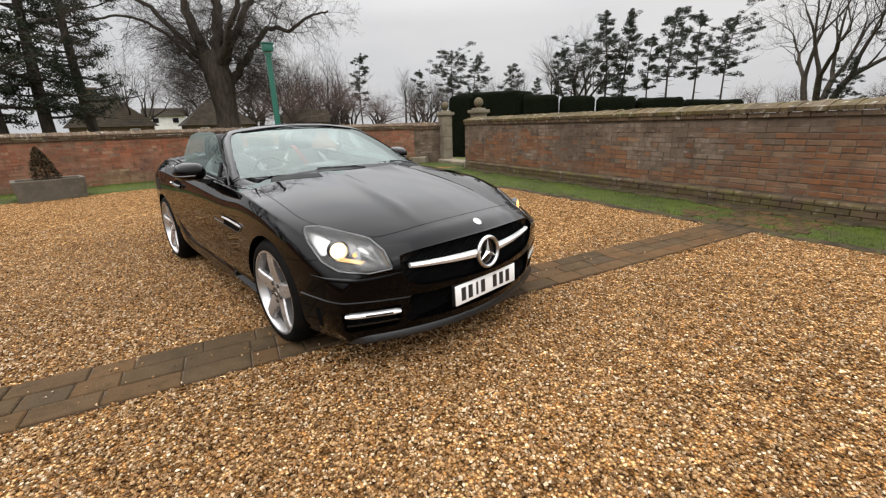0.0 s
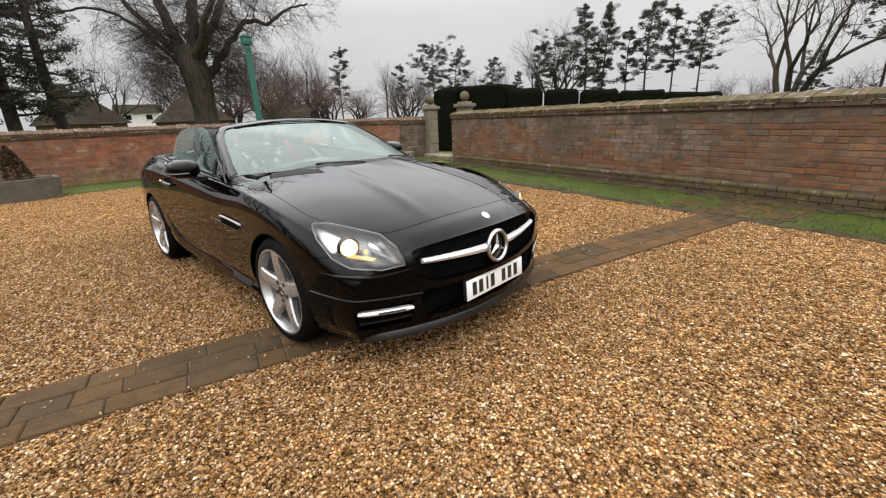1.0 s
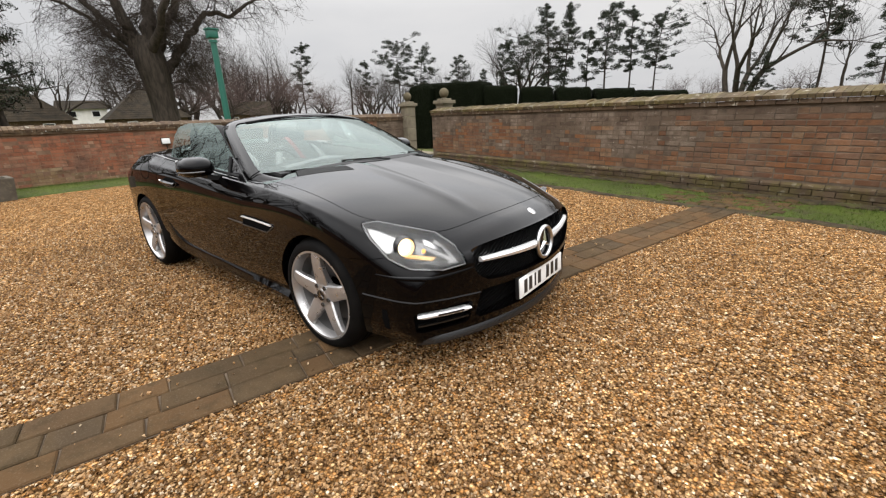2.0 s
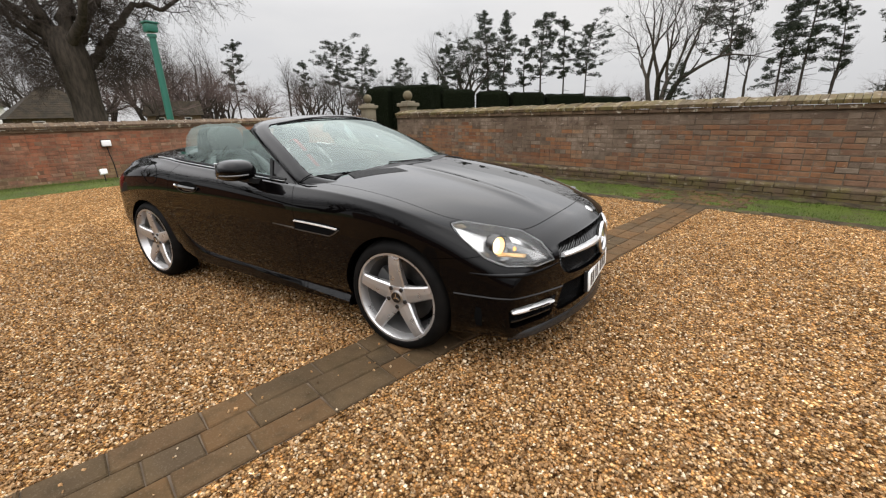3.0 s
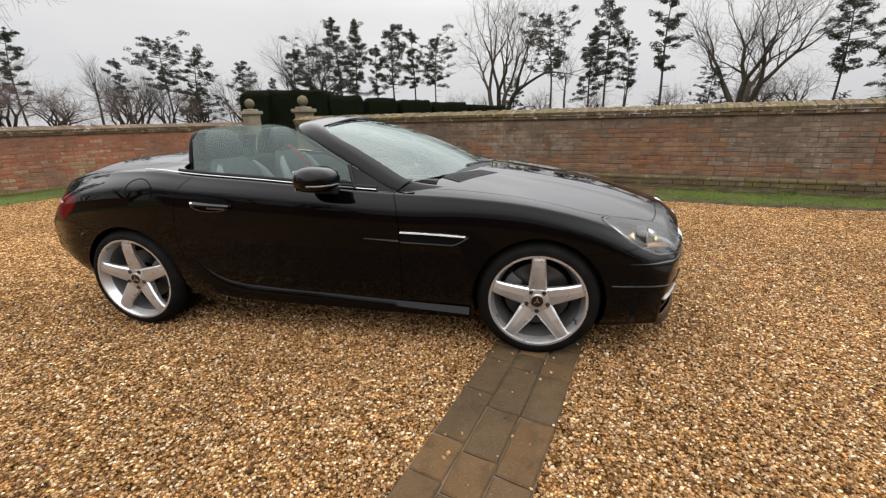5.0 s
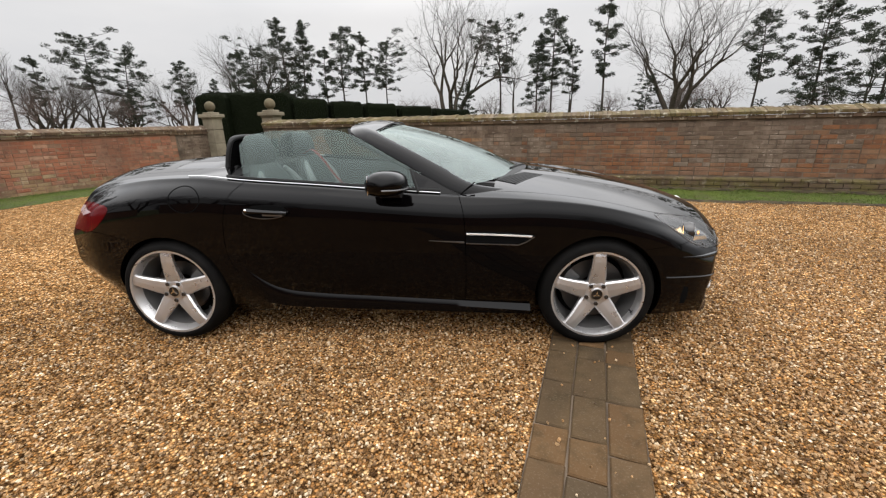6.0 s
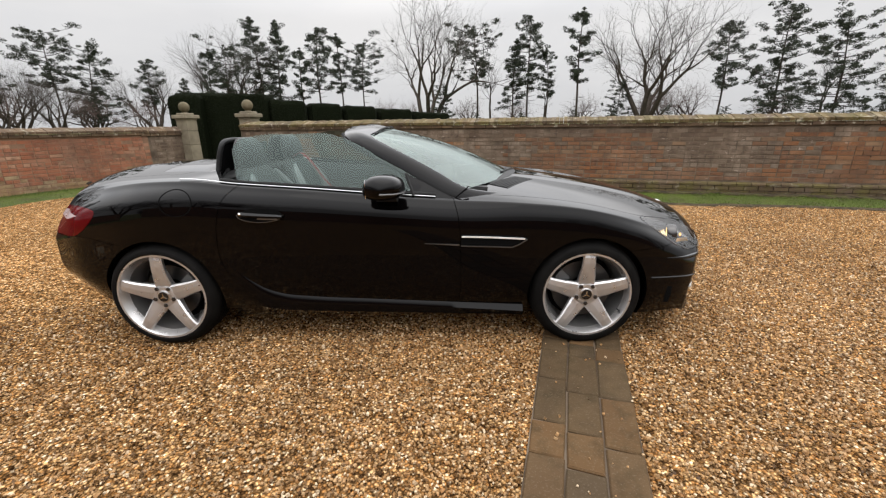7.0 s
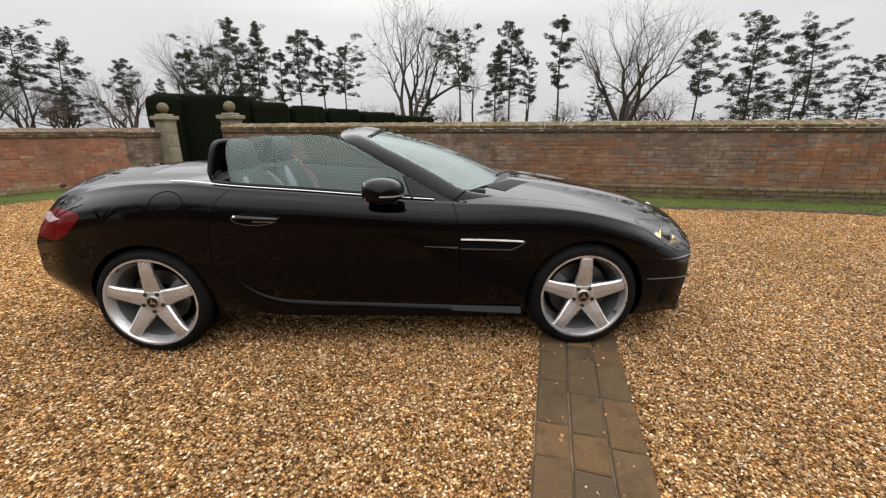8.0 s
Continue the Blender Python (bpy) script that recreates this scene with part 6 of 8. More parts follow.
# lid over the folded roof, a little proud of the boot
bm = bmesh.new()
rows = []
for k in range(25):
    y = -0.60 + 1.20 * k / 24
    row = []
    for j in range(13):
        x = -1.00 - (0.40 - 0.10 * (y / 0.6) ** 2) * j / 12
        edge = min(1.0, 6 * j / 12, 3.5 * (12 - j) / 12, 7 * min(k, 24 - k) / 24)
        q, n = top_at(min(x, -1.03), y)
        row.append(Vector((x, y, q.z)) + Vector((0, 0, -0.004 + 0.024 * math.sin(0.5 * math.pi * edge))))
    rows.append(row)
add_rings(bm, rows, False)
bmesh.ops.recalc_face_normals(bm, faces=bm.faces[:])
for f in bm.faces:
    if f.normal.z < 0:
        f.normal_flip()
part("roof_lid", bm, M_PAINT, car, "smooth black lid over the folded roof")
# fine gap between each windscreen post and its wing
for s in (-1, 1):
    part("pillar_gap", tube_bm([(0.468, s * 0.798, 0.858), (0.510, s * 0.782, 0.892), (0.548, s * 0.752, 0.918)], 0.0032, 6), M_DEEP, car, "fine dark shut line")
# red belt straps
for y, s in ((0.36, 1),):
    pts = [(-0.80, y - s * 0.13, 1.02), (-0.73, y - s * 0.13, 1.05), (-0.66, y - s * 0.10, 0.97), (-0.60, y - s * 0.05, 0.85), (-0.52, y + s * 0.02, 0.72)]
    bm = bmesh.new()
    add_rings(bm, [[p + Vector((0, -0.022, 0)), p + Vector((0.003, 0.022, 0)), p + Vector((-0.003, 0.022, 0))] for p in spline(pts, 16)], True, True)
    bmesh.ops.recalc_face_normals(bm, faces=bm.faces[:])
    part("seat_belt", bm, M_BELT, car, "red seat belt strap")


def build_wheel(name, x, side, width, radius):
    """Five-spoke alloy wheel; its axle is y, its outer face looks to -y before it is turned."""
    e = empty(name, pose(x, side * 0.785, radius - 0.004, 0, 0, 0 if side < 0 else 180))
    e.parent = car
    e["label"] = "silver five-spoke alloy wheel with a low black tyre"
    h = width / 2
    rim = 0.249 if x > 0 else 0.257
    # tyre
    prof = [(rim - 0.018, -h + 0.012), (rim - 0.004, -h - 0.004), (rim + 0.006, -h - 0.012), (rim + 0.022, -h - 0.012), (radius - 0.028, -h - 0.006), (radius - 0.012, -h + 0.012), (radius - 0.002, -h + 0.032), (radius, -h + 0.05)]
    # shoulder to shoulder with four tread grooves
    flank = list(prof)
    for y in (-0.055, -0.018, 0.018, 0.055):
        prof += [(radius, y - 0.006), (radius - 0.006, y - 0.005), (radius - 0.006, y + 0.005), (radius, y + 0.006)]
    prof += [(r, -y) for r, y in reversed(flank)]
    bm = lathe_bm(prof, 72)
    part("tyre", bm, M_TYRE, e, "low-profile black rubber tyre")
    # barrel and lip
    fy = -h - 0.002
    bm = lathe_bm([(rim + 0.003, fy - 0.006), (rim + 0.005, fy + 0.004), (rim - 0.004, fy + 0.014), (0.232, fy + 0.045), (0.224, fy + 0.042), (rim - 0.016, fy + 0.006), (rim - 0.010, fy - 0.006), (rim + 0.003, fy - 0.006)], 72)
    part("rim", bm, M_ALLOY, e, "silver alloy rim with a deep lip")
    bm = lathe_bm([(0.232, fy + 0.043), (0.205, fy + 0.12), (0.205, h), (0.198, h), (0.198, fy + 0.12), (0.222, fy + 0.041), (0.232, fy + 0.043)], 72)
    part("barrel", bm, M_BARREL, e, "inner rim barrel with its shade in the colour")
    # spokes: broad at the lip, waisted, splitting round the hub
    for k in range(5):
        a = radians(90 + 72 * k)
        bm = bmesh.new()
        rows = []
        for r, half, y, th in ((0.030, 0.036, fy + 0.020, 0.05), (0.060, 0.050, fy + 0.016, 0.05), (0.078, 0.0465, fy + 0.013, 0.045), (0.10, 0.0455, fy + 0.009, 0.04), (0.14, 0.0405, fy + 0.003, 0.035),
                               (0.19, 0.0365, fy - 0.002, 0.03), (0.222, 0.0345, fy - 0.001, 0.03), (rim - 0.008, 0.036, fy + 0.004, 0.03)):
            bev = half * 0.80
            ring = [(-half, y + 0.008), (-bev, y), (0.0, y - 0.003), (bev, y), (half, y + 0.008), (half * 0.9, y + th), (-half * 0.9, y + th)]
            rows.append([(r * math.cos(a) - u * math.sin(a), v, r * math.sin(a) + u * math.cos(a)) for u, v in ring])
        add_rings(bm, rows, True, True)
        bmesh.ops.recalc_face_normals(bm, faces=bm.faces[:])
        part("spoke", bm, M_ALLOY, e, smooth=False)
    # hub
    bm = lathe_bm([(0.0, fy + 0.013), (0.052, fy + 0.012), (0.066, fy + 0.014), (0.073, fy + 0.020), (0.078, fy + 0.05), (0.0, fy + 0.06)], 40)
    part("hub", bm, M_ALLOY, e)
    for k in range(5):
        a = radians(90 + 36 + 72 * k)
        bm = lathe_bm([(0.0, -0.004), (0.0115, -0.004), (0.0125, 0.0), (0.0125, 0.02), (0.0, 0.02)], 6)
        bmesh.ops.translate(bm, vec=(0.056 * math.cos(a), fy + 0.010, 0.056 * math.sin(a)), verts=bm.verts[:])
        part("wheel_bolt", bm, M_DARKCHROME, e)
    bm = lathe_bm([(0.0, fy + 0.006), (0.031, fy + 0.006), (0.037, fy + 0.009), (0.040, fy + 0.03), (0.0, fy + 0.03)], 32)
    cap = part("centre_cap", bm, M_SATIN, e)
    bm = lathe_bm([(0.0, fy + 0.0045), (0.030, fy + 0.0045), (0.030, fy + 0.008), (0.0, fy + 0.008)], 32)
    part("cap_inlay", bm, M_GLOSSPLASTIC, cap, "black cap inlay")
    for k in range(3):
        a = radians(90 + 120 * k)
        bm = bmesh.new()
        pts = [(0.026, 0.0), (0.0, 0.0052), (0.0, -0.0052)]
        add_rings(bm, [[(r * math.cos(a) - u * math.sin(a), y, r * math.sin(a) + u * math.cos(a)) for r, u in pts] for y in (fy + 0.0025, fy + 0.006)], True, True)
        bmesh.ops.recalc_face_normals(bm, faces=bm.faces[:])
        part("cap_ray", bm, M_CHROME, cap)
    # valve
    part("valve", tube_bm([(0.19, fy + 0.03, -0.10), (0.20, fy + 0.008, -0.105)], 0.004, 6), M_BLACKPLASTIC, e)
    # brake
    rd = 0.172 if x > 0 else 0.158
    bm = lathe_bm([(0.075, fy + 0.105), (rd, fy + 0.105), (rd, fy + 0.13), (0.075, fy + 0.13), (0.075, fy + 0.105)], 48)
    part("brake_disc", bm, M_DISC, e, "grey steel brake disc")
    bm = bmesh.new()
    rows = []
    sgn = (1 if x < 0 else -1) * (1 if side < 0 else -1)
    for t in np.linspace(-0.42, 0.42, 7):
        a = (0.0 if sgn > 0 else math.pi) + t + 0.35 * sgn
        c, s = math.cos(a), math.sin(a)
        rows.append([(r * c, fy + y, r * s) for r, y in ((rd - 0.06, 0.075), (rd + 0.012, 0.075), (rd + 0.012, 0.15), (rd - 0.06, 0.15))])
    add_rings(bm, rows, True, True)
    bmesh.ops.recalc_face_normals(bm, faces=bm.faces[:])
    part("brake_caliper", bm, M_CALIPER, e, "dark brake caliper")
    # black disc added behind the brake as the shade of the wheel well
    part("wheel_well_shade", lathe_bm([(0.0, fy + 0.16), (0.20, fy + 0.16), (0.20, fy + 0.17), (0.0, fy + 0.17)], 32), M_DEEP, e, "black disc for the shade behind the brake")
    return e


for _n, _x, _s, _w, _r in (("front_wheel", 1.215, -1, 0.200, 0.316), ("front_wheel", 1.215, 1, 0.200, 0.316), ("rear_wheel", -1.225, -1, 0.215, 0.316), ("rear_wheel", -1.225, 1, 0.215, 0.316)):
    build_wheel(_n, _x, _s, _w, _r)


# ---- trees ----
def skin_segments(segs, sides):
    """Tapered prisms for an array of (start, end, start radius, end radius)."""
    a = np.array([s[0] for s in segs], float)
    b = np.array([s[1] for s in segs], float)
    ra, rb = np.array([s[2] for s in segs]), np.array([s[3] for s in segs])
    d = b - a
    d /= np.maximum(np.linalg.norm(d, axis=1, keepdims=True), 1e-9)
    ref = np.where(np.abs(d[:, 2:3]) < 0.9, np.array([[0.0, 0, 1]]), np.array([[1.0, 0, 0]]))
    u = np.cross(d, ref)
    u /= np.linalg.norm(u, axis=1, keepdims=True)
    w = np.cross(u, d)
    ang = np.arange(sides) * 2 * np.pi / sides
    ring = np.cos(ang)[None, :, None] * u[:, None, :] + np.sin(ang)[None, :, None] * w[:, None, :]
    va, vb = a[:, None, :] + ring * ra[:, None, None], b[:, None, :] + ring * rb[:, None, None]
    verts = np.concatenate([va, vb], axis=1).reshape(-1, 3)
    base = (np.arange(len(segs)) * 2 * sides)[:, None]
    i = np.arange(sides)
    j = (i + 1) % sides
    quad = np.stack([i, j, j + sides, i + sides], axis=1)
    faces = (base[:, :, None] + quad[None]).reshape(-1, 4)
    return verts, faces


def skin_chains(chains, sides):
    """Continuous tapered tubes along chains of (point, radius)."""
    verts, faces = [], []
    for chain in chains:
        ref = None
        base = len(verts)
        for i, (c, r) in enumerate(chain):
            t = (chain[min(i + 1, len(chain) - 1)][0] - chain[max(i - 1, 0)][0]).normalized()
            if ref is None:
                ref = Vector((0, 0, 1)) if abs(t.z) < 0.9 else Vector((1, 0, 0))
            u = t.cross(ref).normalized()
            w = u.cross(t)
            ref = w
            for j in range(sides):
                a = 2 * math.pi * j / sides
                verts.append(tuple(c + (u * math.cos(a) + w * math.sin(a)) * r))
        for i in range(len(chain) - 1):
            for j in range(sides):
                a, b = base + i * sides + j, base + i * sides + (j + 1) % sides
                faces.append((a, b, b + sides, a + sides))
    return np.array(verts), np.array(faces)


def bare_tree(h, seed, spread=0.55, forks=3, depth=6, trunk=0.028, first=0.22, lean=(0, 0), upturn=0.05, droop=0.0, twig=M_TWIG, bark=M_BARK, label="", wander=0.16, multi=1, shrink=0.74, bushy=0.74):
    rng = random.Random(seed)
    thick, thin = [], []

    def rnd():
        return Vector((rng.gauss(0, 1), rng.gauss(0, 1), rng.gauss(0, 1)))

    def grow(p, d, length, r, level):
        n = 4 if level < 3 else (3 if level < 5 else 2)
        q = p
        chain = [(q, r * (1.25 if level == 0 else 1.0))]
        step = length / n
        for k in range(n):
            bend = wander * (1.0 + 0.35 * level)
            d = (d + rnd() * bend * 0.55 + Vector((0, 0, upturn if level < 4 else upturn - droop))).normalized()
            nxt = q + d * step
            r2 = r * (1 - 0.40 / n * (1 if level else 0.6))
            if r > h * 0.0042:
                chain.append((nxt, r2))
            else:
                thin.append((tuple(q), tuple(nxt), r, r2))
            r, q = r2, nxt
            if level and level < depth and k < n - 1 and rng.random() < bushy:
                side = (rnd() - d * rnd().dot(d)).normalized()
                grow(q, (d * 0.62 + side * spread * 1.1).normalized(), length * rng.uniform(0.5, 0.72), r * rng.uniform(0.42, 0.6), level + 1)
        if len(chain) > 1:
            thick.append(chain)
        if level < depth:
            m = forks if level < 2 else 2
            turn = rng.uniform(0, 6.28)
            u = d.cross(Vector((0.3, 0.8, 0.1))).normalized()
            w = d.cross(u)
            for k in range(m):
                a = turn + 6.28 * k / m + rng.uniform(-0.4, 0.4)
                side = u * math.cos(a) + w * math.sin(a)
                s = spread * rng.uniform(0.65, 1.25)
                grow(q - d * r * 0.9, (d + side * s).normalized(), length * rng.uniform(shrink - 0.1, shrink + 0.1), r * (0.80 if m == 2 else 0.74), level + 1)

    for k in range(multi):
        d0 = Vector((lean[0], lean[1], 1))
        if multi > 1:
            a = 6.28 * k / multi + seed
            d0 += Vector((math.cos(a), math.sin(a), 0)) * 0.55
        grow(Vector((0, 0, -0.1)), d0.normalized(), h * first, h * trunk * (1 if multi == 1 else 0.75), 0)
    e = empty("bare_tree", label=label or "leafless deciduous tree in winter", category="tree", group="trees beyond the walls")
    # the crown is scaled to the wanted height
    top = max([s[1][2] for s in thin] + [c[-1][0].z for c in thick])
    k = h / top
    v, f = skin_chains(thick, 9)
    ob = from_arrays("trunk", v * k, f, bark, e, smooth=True)
    ob["label"] = "grey-brown trunk and limbs"
    v, f = skin_segments([(a, b, r * 0.78, q * 0.78) for a, b, r, q in thin], 3)
    ob = from_arrays("crown", v * k, f, twig, e)
    ob["label"] = "fine bare twigs"
    return e


def needle_cards(rng, centres, sizes, flat, count, card):
    """Small crossed needle tufts filling flattened clumps."""
    c = np.repeat(np.array(centres), count, axis=0)
    s = np.repeat(np.array(sizes), count)
    n = len(c)
    d = rng.normal(size=(n, 3))
    d /= np.linalg.norm(d, axis=1, keepdims=True)
    r = rng.uniform(0.15, 1.0, n) ** 0.6
    p = c + d * (r * s)[:, None] * np.array([1, 1, flat])
    t = rng.normal(size=(n, 3))
    t[:, 2] *= 0.85
    t /= np.linalg.norm(t, axis=1, keepdims=True)
    b = np.cross(t, rng.normal(size=(n, 3)))
    b /= np.linalg.norm(b, axis=1, keepdims=True)
    L = card * rng.uniform(0.6, 1.4, n)[:, None]
    W = L * rng.uniform(0.20, 0.42, n)[:, None]
    verts = np.stack([p - t * L, p + b * W, p + t * L, p - b * W], axis=1).reshape(-1, 3)
    return verts, np.arange(n * 4).reshape(-1, 4)


def pine_tree(h, seed, start=0.45, spread=0.2, limbs=22, dense=60, lean=0.0, flat=0.56, card=0.17, crown="round", label="", trunk=0.011, pad=0.034, fork=0.0):
    """A pine: a bare trunk, limbs in loose tiers, and flat pads of needles along the outer part of each limb."""
    rng, nr = random.Random(seed), np.random.default_rng(seed)
    segs, centres, sizes = [], [], []
    a0 = rng.uniform(0, 6.28)
    bendx, bendy = lean * math.cos(a0), lean * math.sin(a0)

    def axis(t):
        return Vector((h * bendx * t * t + 0.012 * h * math.sin(5 * t + seed), h * bendy * t * t + 0.012 * h * math.cos(4 * t + seed), h * 0.96 * t))

    def needles(p, size):
        centres.append(tuple(p)), sizes.append(size)

    for k in range(16):
        t0, t1 = k / 16, (k + 1) / 16
        segs.append((tuple(axis(t0)), tuple(axis(t1)), h * trunk * (1 - 0.82 * t0), h * trunk * (1 - 0.82 * t1)))
    for k in range(limbs):
        u = (k + rng.random()) / limbs
        t = start + (0.99 - start) * u
        prof = {"round": 0.40 + 0.60 * math.sin(math.pi * min(1.0, 0.30 + 0.62 * u)), "cone": 1.05 - 0.80 * u, "flat": 0.55 + 0.45 * u if u < 0.85 else 0.7}[crown]
        reach = h * spread * prof * rng.uniform(0.30, 1.25)
        a = k * 2.4 + rng.uniform(-0.7, 0.7)
        rise = rng.uniform(-0.12, 0.22) + (0.30 * u if crown != "cone" else 0.0)
        way = Vector((math.cos(a), math.sin(a), 0))
        across = Vector((-way.y, way.x, 0))
        p0 = axis(t * 0.97)
        pts = [p0 + way * reach * q + Vector((0, 0, reach * (rise * q + 0.22 * (q * q - q)))) + across * reach * 0.10 * math.sin(3 * q + k) for q in (0, 0.3, 0.6, 0.85, 1.0)]
        r = h * 0.0044 * (1.2 - 0.6 * u)
        for j in range(4):
            segs.append((tuple(pts[j]), tuple(pts[j + 1]), r * (1 - 0.2 * j), r * (0.8 - 0.2 * j)))
        for j in range(3 + int(5 * prof * rng.random() + 1)):
            q = rng.uniform(0.25, 1.0)
            i = min(3, int(q * 4))
            b = pts[i].lerp(pts[i + 1], q * 4 - i if q < 1 else 1)
            e = b + across * reach * rng.uniform(-0.34, 0.34) + Vector((0, 0, h * rng.uniform(-0.014, 0.026)))
            segs.append((tuple(b), tuple(e), r * 0.4, r * 0.2))
            needles(e, h * pad * rng.uniform(0.6, 1.35))
    if fork:
        p0 = axis(start + 0.1)
        p1 = p0 + Vector((math.cos(a0 + 2), math.sin(a0 + 2), 1.6)) * h * fork
        segs.append((tuple(p0), tuple(p1), h * trunk * 0.5, h * trunk * 0.2))
        for j in range(9):
            needles(p0.lerp(p1, rng.uniform(0.5, 1.1)) + Vector((rng.gauss(0, 1), rng.gauss(0, 1), rng.gauss(0, 0.5))) * h * 0.04, h * pad * rng.uniform(0.7, 1.3))
    for j in range(3):
        needles(axis(0.985 - 0.03 * j), h * pad * (0.6 + 0.25 * j))
    # dead stubs below the crown
    for k in range(7):
        t = rng.uniform(0.15, start + 0.05)
        a = rng.uniform(0, 6.28)
        p0 = axis(t)
        segs.append((tuple(p0), tuple(p0 + Vector((math.cos(a), math.sin(a), rng.uniform(-0.2, 0.3))) * h * rng.uniform(0.03, 0.09)), h * 0.0028, h * 0.001))
    e = empty("pine_tree", label=label or "tall dark pine with flat clumps of needles", category="tree", group="trees beyond the walls")
    v, f = skin_segments(segs, 6)
    ob = from_arrays("trunk", v, f, M_BARKPINE, e, smooth=True)
    ob["label"] = "dark bare trunk with thin limbs"
    v, f = needle_cards(nr, centres, sizes, flat, dense, card)
    ob = from_arrays("crown", v, f, M_PINE, e)
    ob["label"] = "dark green needle clumps"
    return e


def plant(proto, x, y, scale, turn):
    return copy_thing(proto, pose(x, y, -0.05, 0, 0, turn) @ Matrix.Scale(scale, 4))


# pines: five forms, 20 m tall, set about by bearing
PINES = [pine_tree(20, 11, 0.40, 0.20, 26, 60, 0.03), pine_tree(20, 12, 0.28, 0.20, 30, 60, 0.02, crown="cone"), pine_tree(20, 13, 0.46, 0.36, 30, 60, 0.06, crown="flat", fork=0.10),
         pine_tree(20, 14, 0.42, 0.14, 20, 52, 0.04, pad=0.028), pine_tree(20, 15, 0.14, 0.28, 46, 62, 0.05, fork=0.14)]
spots = [(0, -63.7, 67.1, 16.0, 20), (2, -60.1, 70.2, 14.6, 70), (4, -56.8, 66.5, 7.2, 10), (2, -53.5, 75.2, 12.6, 160), (3, -45.5, 80.7, 15.2, 30), (2, -43.0, 82.0, 15.8, 210),
         (1, -39.3, 88.8, 22.0, 0), (1, -35.7, 90.2, 21.6, 120), (3, -31.8, 92.0, 17.0, 40), (0, -28.3, 92.7, 20.8, 220), (3, -23.6, 93.9, 20.0, 80), (2, -19.1, 95.0, 18.3, 300),
         (2, 6.0, 86.8, 19.6, 20), (1, 11.9, 76.1, 15.2, 200), (0, 14.6, 75.7, 18.3, 60), (3, 17.8, 75.0, 13.4, 140), (3, 22.6, 74.0, 19.4, 10), (0, 42.0, 64.9, 15.2, 250), (4, 44.6, 57.2, 15.4, 40),
         (4, 46.5, 49.6, 12.8, 170), (4, 53.7, 49.7, 9.4, 300), (2, 57.0, 42.0, 11.0, 90), (0, 62.0, 33.0, 13.0, 20), (3, -79.6, 53.9, 16.2, 0), (3, -66.0, 60.0, 12.0, 100), (1, -50.0, 79.0, 10.0, 190), (4, -1.0, 78.0, 8.0, 50), (4, 29.5, 72.5, 8.0, 10)]
for i, x, y, hh, turn in spots[5:]:
    plant(PINES[i], x, y, 1.07 * hh / 20, turn)
for p, (i, x, y, hh, turn) in zip(PINES, [spots[3], spots[2], spots[0], spots[4], spots[1]]):
    k = 1.07 * hh / 20
    p.matrix_world = pose(x, y, -0.05, 0, 0, turn) @ Matrix.Scale(k, 4)

# leafless trees: four forms
BARES = [bare_tree(20, 3, 0.46, 2, 6, 0.023, 0.26, multi=4, label="wide many-stemmed leafless tree", upturn=0.06, shrink=0.78, wander=0.17, bushy=0.62), bare_tree(20, 5, 0.46, 2, 6, 0.019, 0.19, multi=4, upturn=0.06, shrink=0.78, wander=0.16, bushy=0.60), bare_tree(20, 7, 0.42, 2, 5, 0.016, 0.30, label="slender leafless tree in winter", upturn=0.08),
         bare_tree(20, 9, 0.70, 2, 5, 0.017, 0.18, multi=5, upturn=0.03, shrink=0.80, wander=0.22, bushy=0.62, twig=M_TWIGRED, label="bushy leafless tree with reddish twigs")]
bspots = [(0, -3.6, 81.7, 26.5, 0), (1, 33.0, 70.2, 22.0, 30), (2, -48.5, 82.9, 15.5, 0), (3, 40.6, 71.3, 9.2, 20), (1, -44.8, 87.0, 21.4, 80), (2, 9.2, 91.5, 15.2, 140), (3, 36.0, 73.0, 9.0, 100), (1, -55.5, 78.0, 12.0, 200), (3, -62.0, 72.0, 8.5, 60),
          (0, -55.8, 7.6, 9.8, 60), (3, -71.6, 26.0, 11.0, 0), (1, -73.0, 33.0, 13.5, 40), (3, -74.0, 37.0, 12.5, 90), (1, -75.3, 41.7, 15.0, 170), (3, -72.0, 46.0, 11.0, 200), (3, -69.0, 51.0, 8.5, 10), (2, -73.6, 62.0, 13.0, 30), (1, -68.0, 64.0, 11.0, 130),
          (3, -14.0, 92.0, 8.0, 0), (3, 4.0, 88.0, 8.0, 45), (3, 25.5, 78.0, 7.5, 90), (2, 19.0, 82.0, 11.0, 10), (3, 49.0, 62.0, 7.5, 30), (3, -78.0, 30.0, 12.5, 130), (1, -70.0, 21.0, 12.5, 250), (3, -80.0, 48.0, 12.0, 250), (2, 52.0, 58.0, 11.0, 60), (3, -66.0, 30.0, 9.5, 15), (3, -68.0, 35.0, 10.5, 75), (3, -69.0, 40.0, 11.0, 145), (1, -76.0, 36.0, 14.0, 215), (3, -71.0, 43.0, 10.0, 280), (3, -66.0, 48.0, 8.0, 335), (3, -74.0, 22.0, 11.5, 50), (1, -62.0, 16.0, 8.0, 20), (3, -62.0, 55.0, 8.0, 80), (1, -64.0, 58.0, 10.0, 10), (3, -58.0, 66.0, 8.0, 190), (3, -52.0, 70.0, 7.0, 220), (1, -60.0, 62.0, 9.0, 260), (3, -47.0, 76.0, 7.0, 300), (3, 14.0, 84.0, 7.5, 150), (3, -8.0, 90.0, 7.5, 200), (3, 38.0, 76.0, 8.5, 30)]
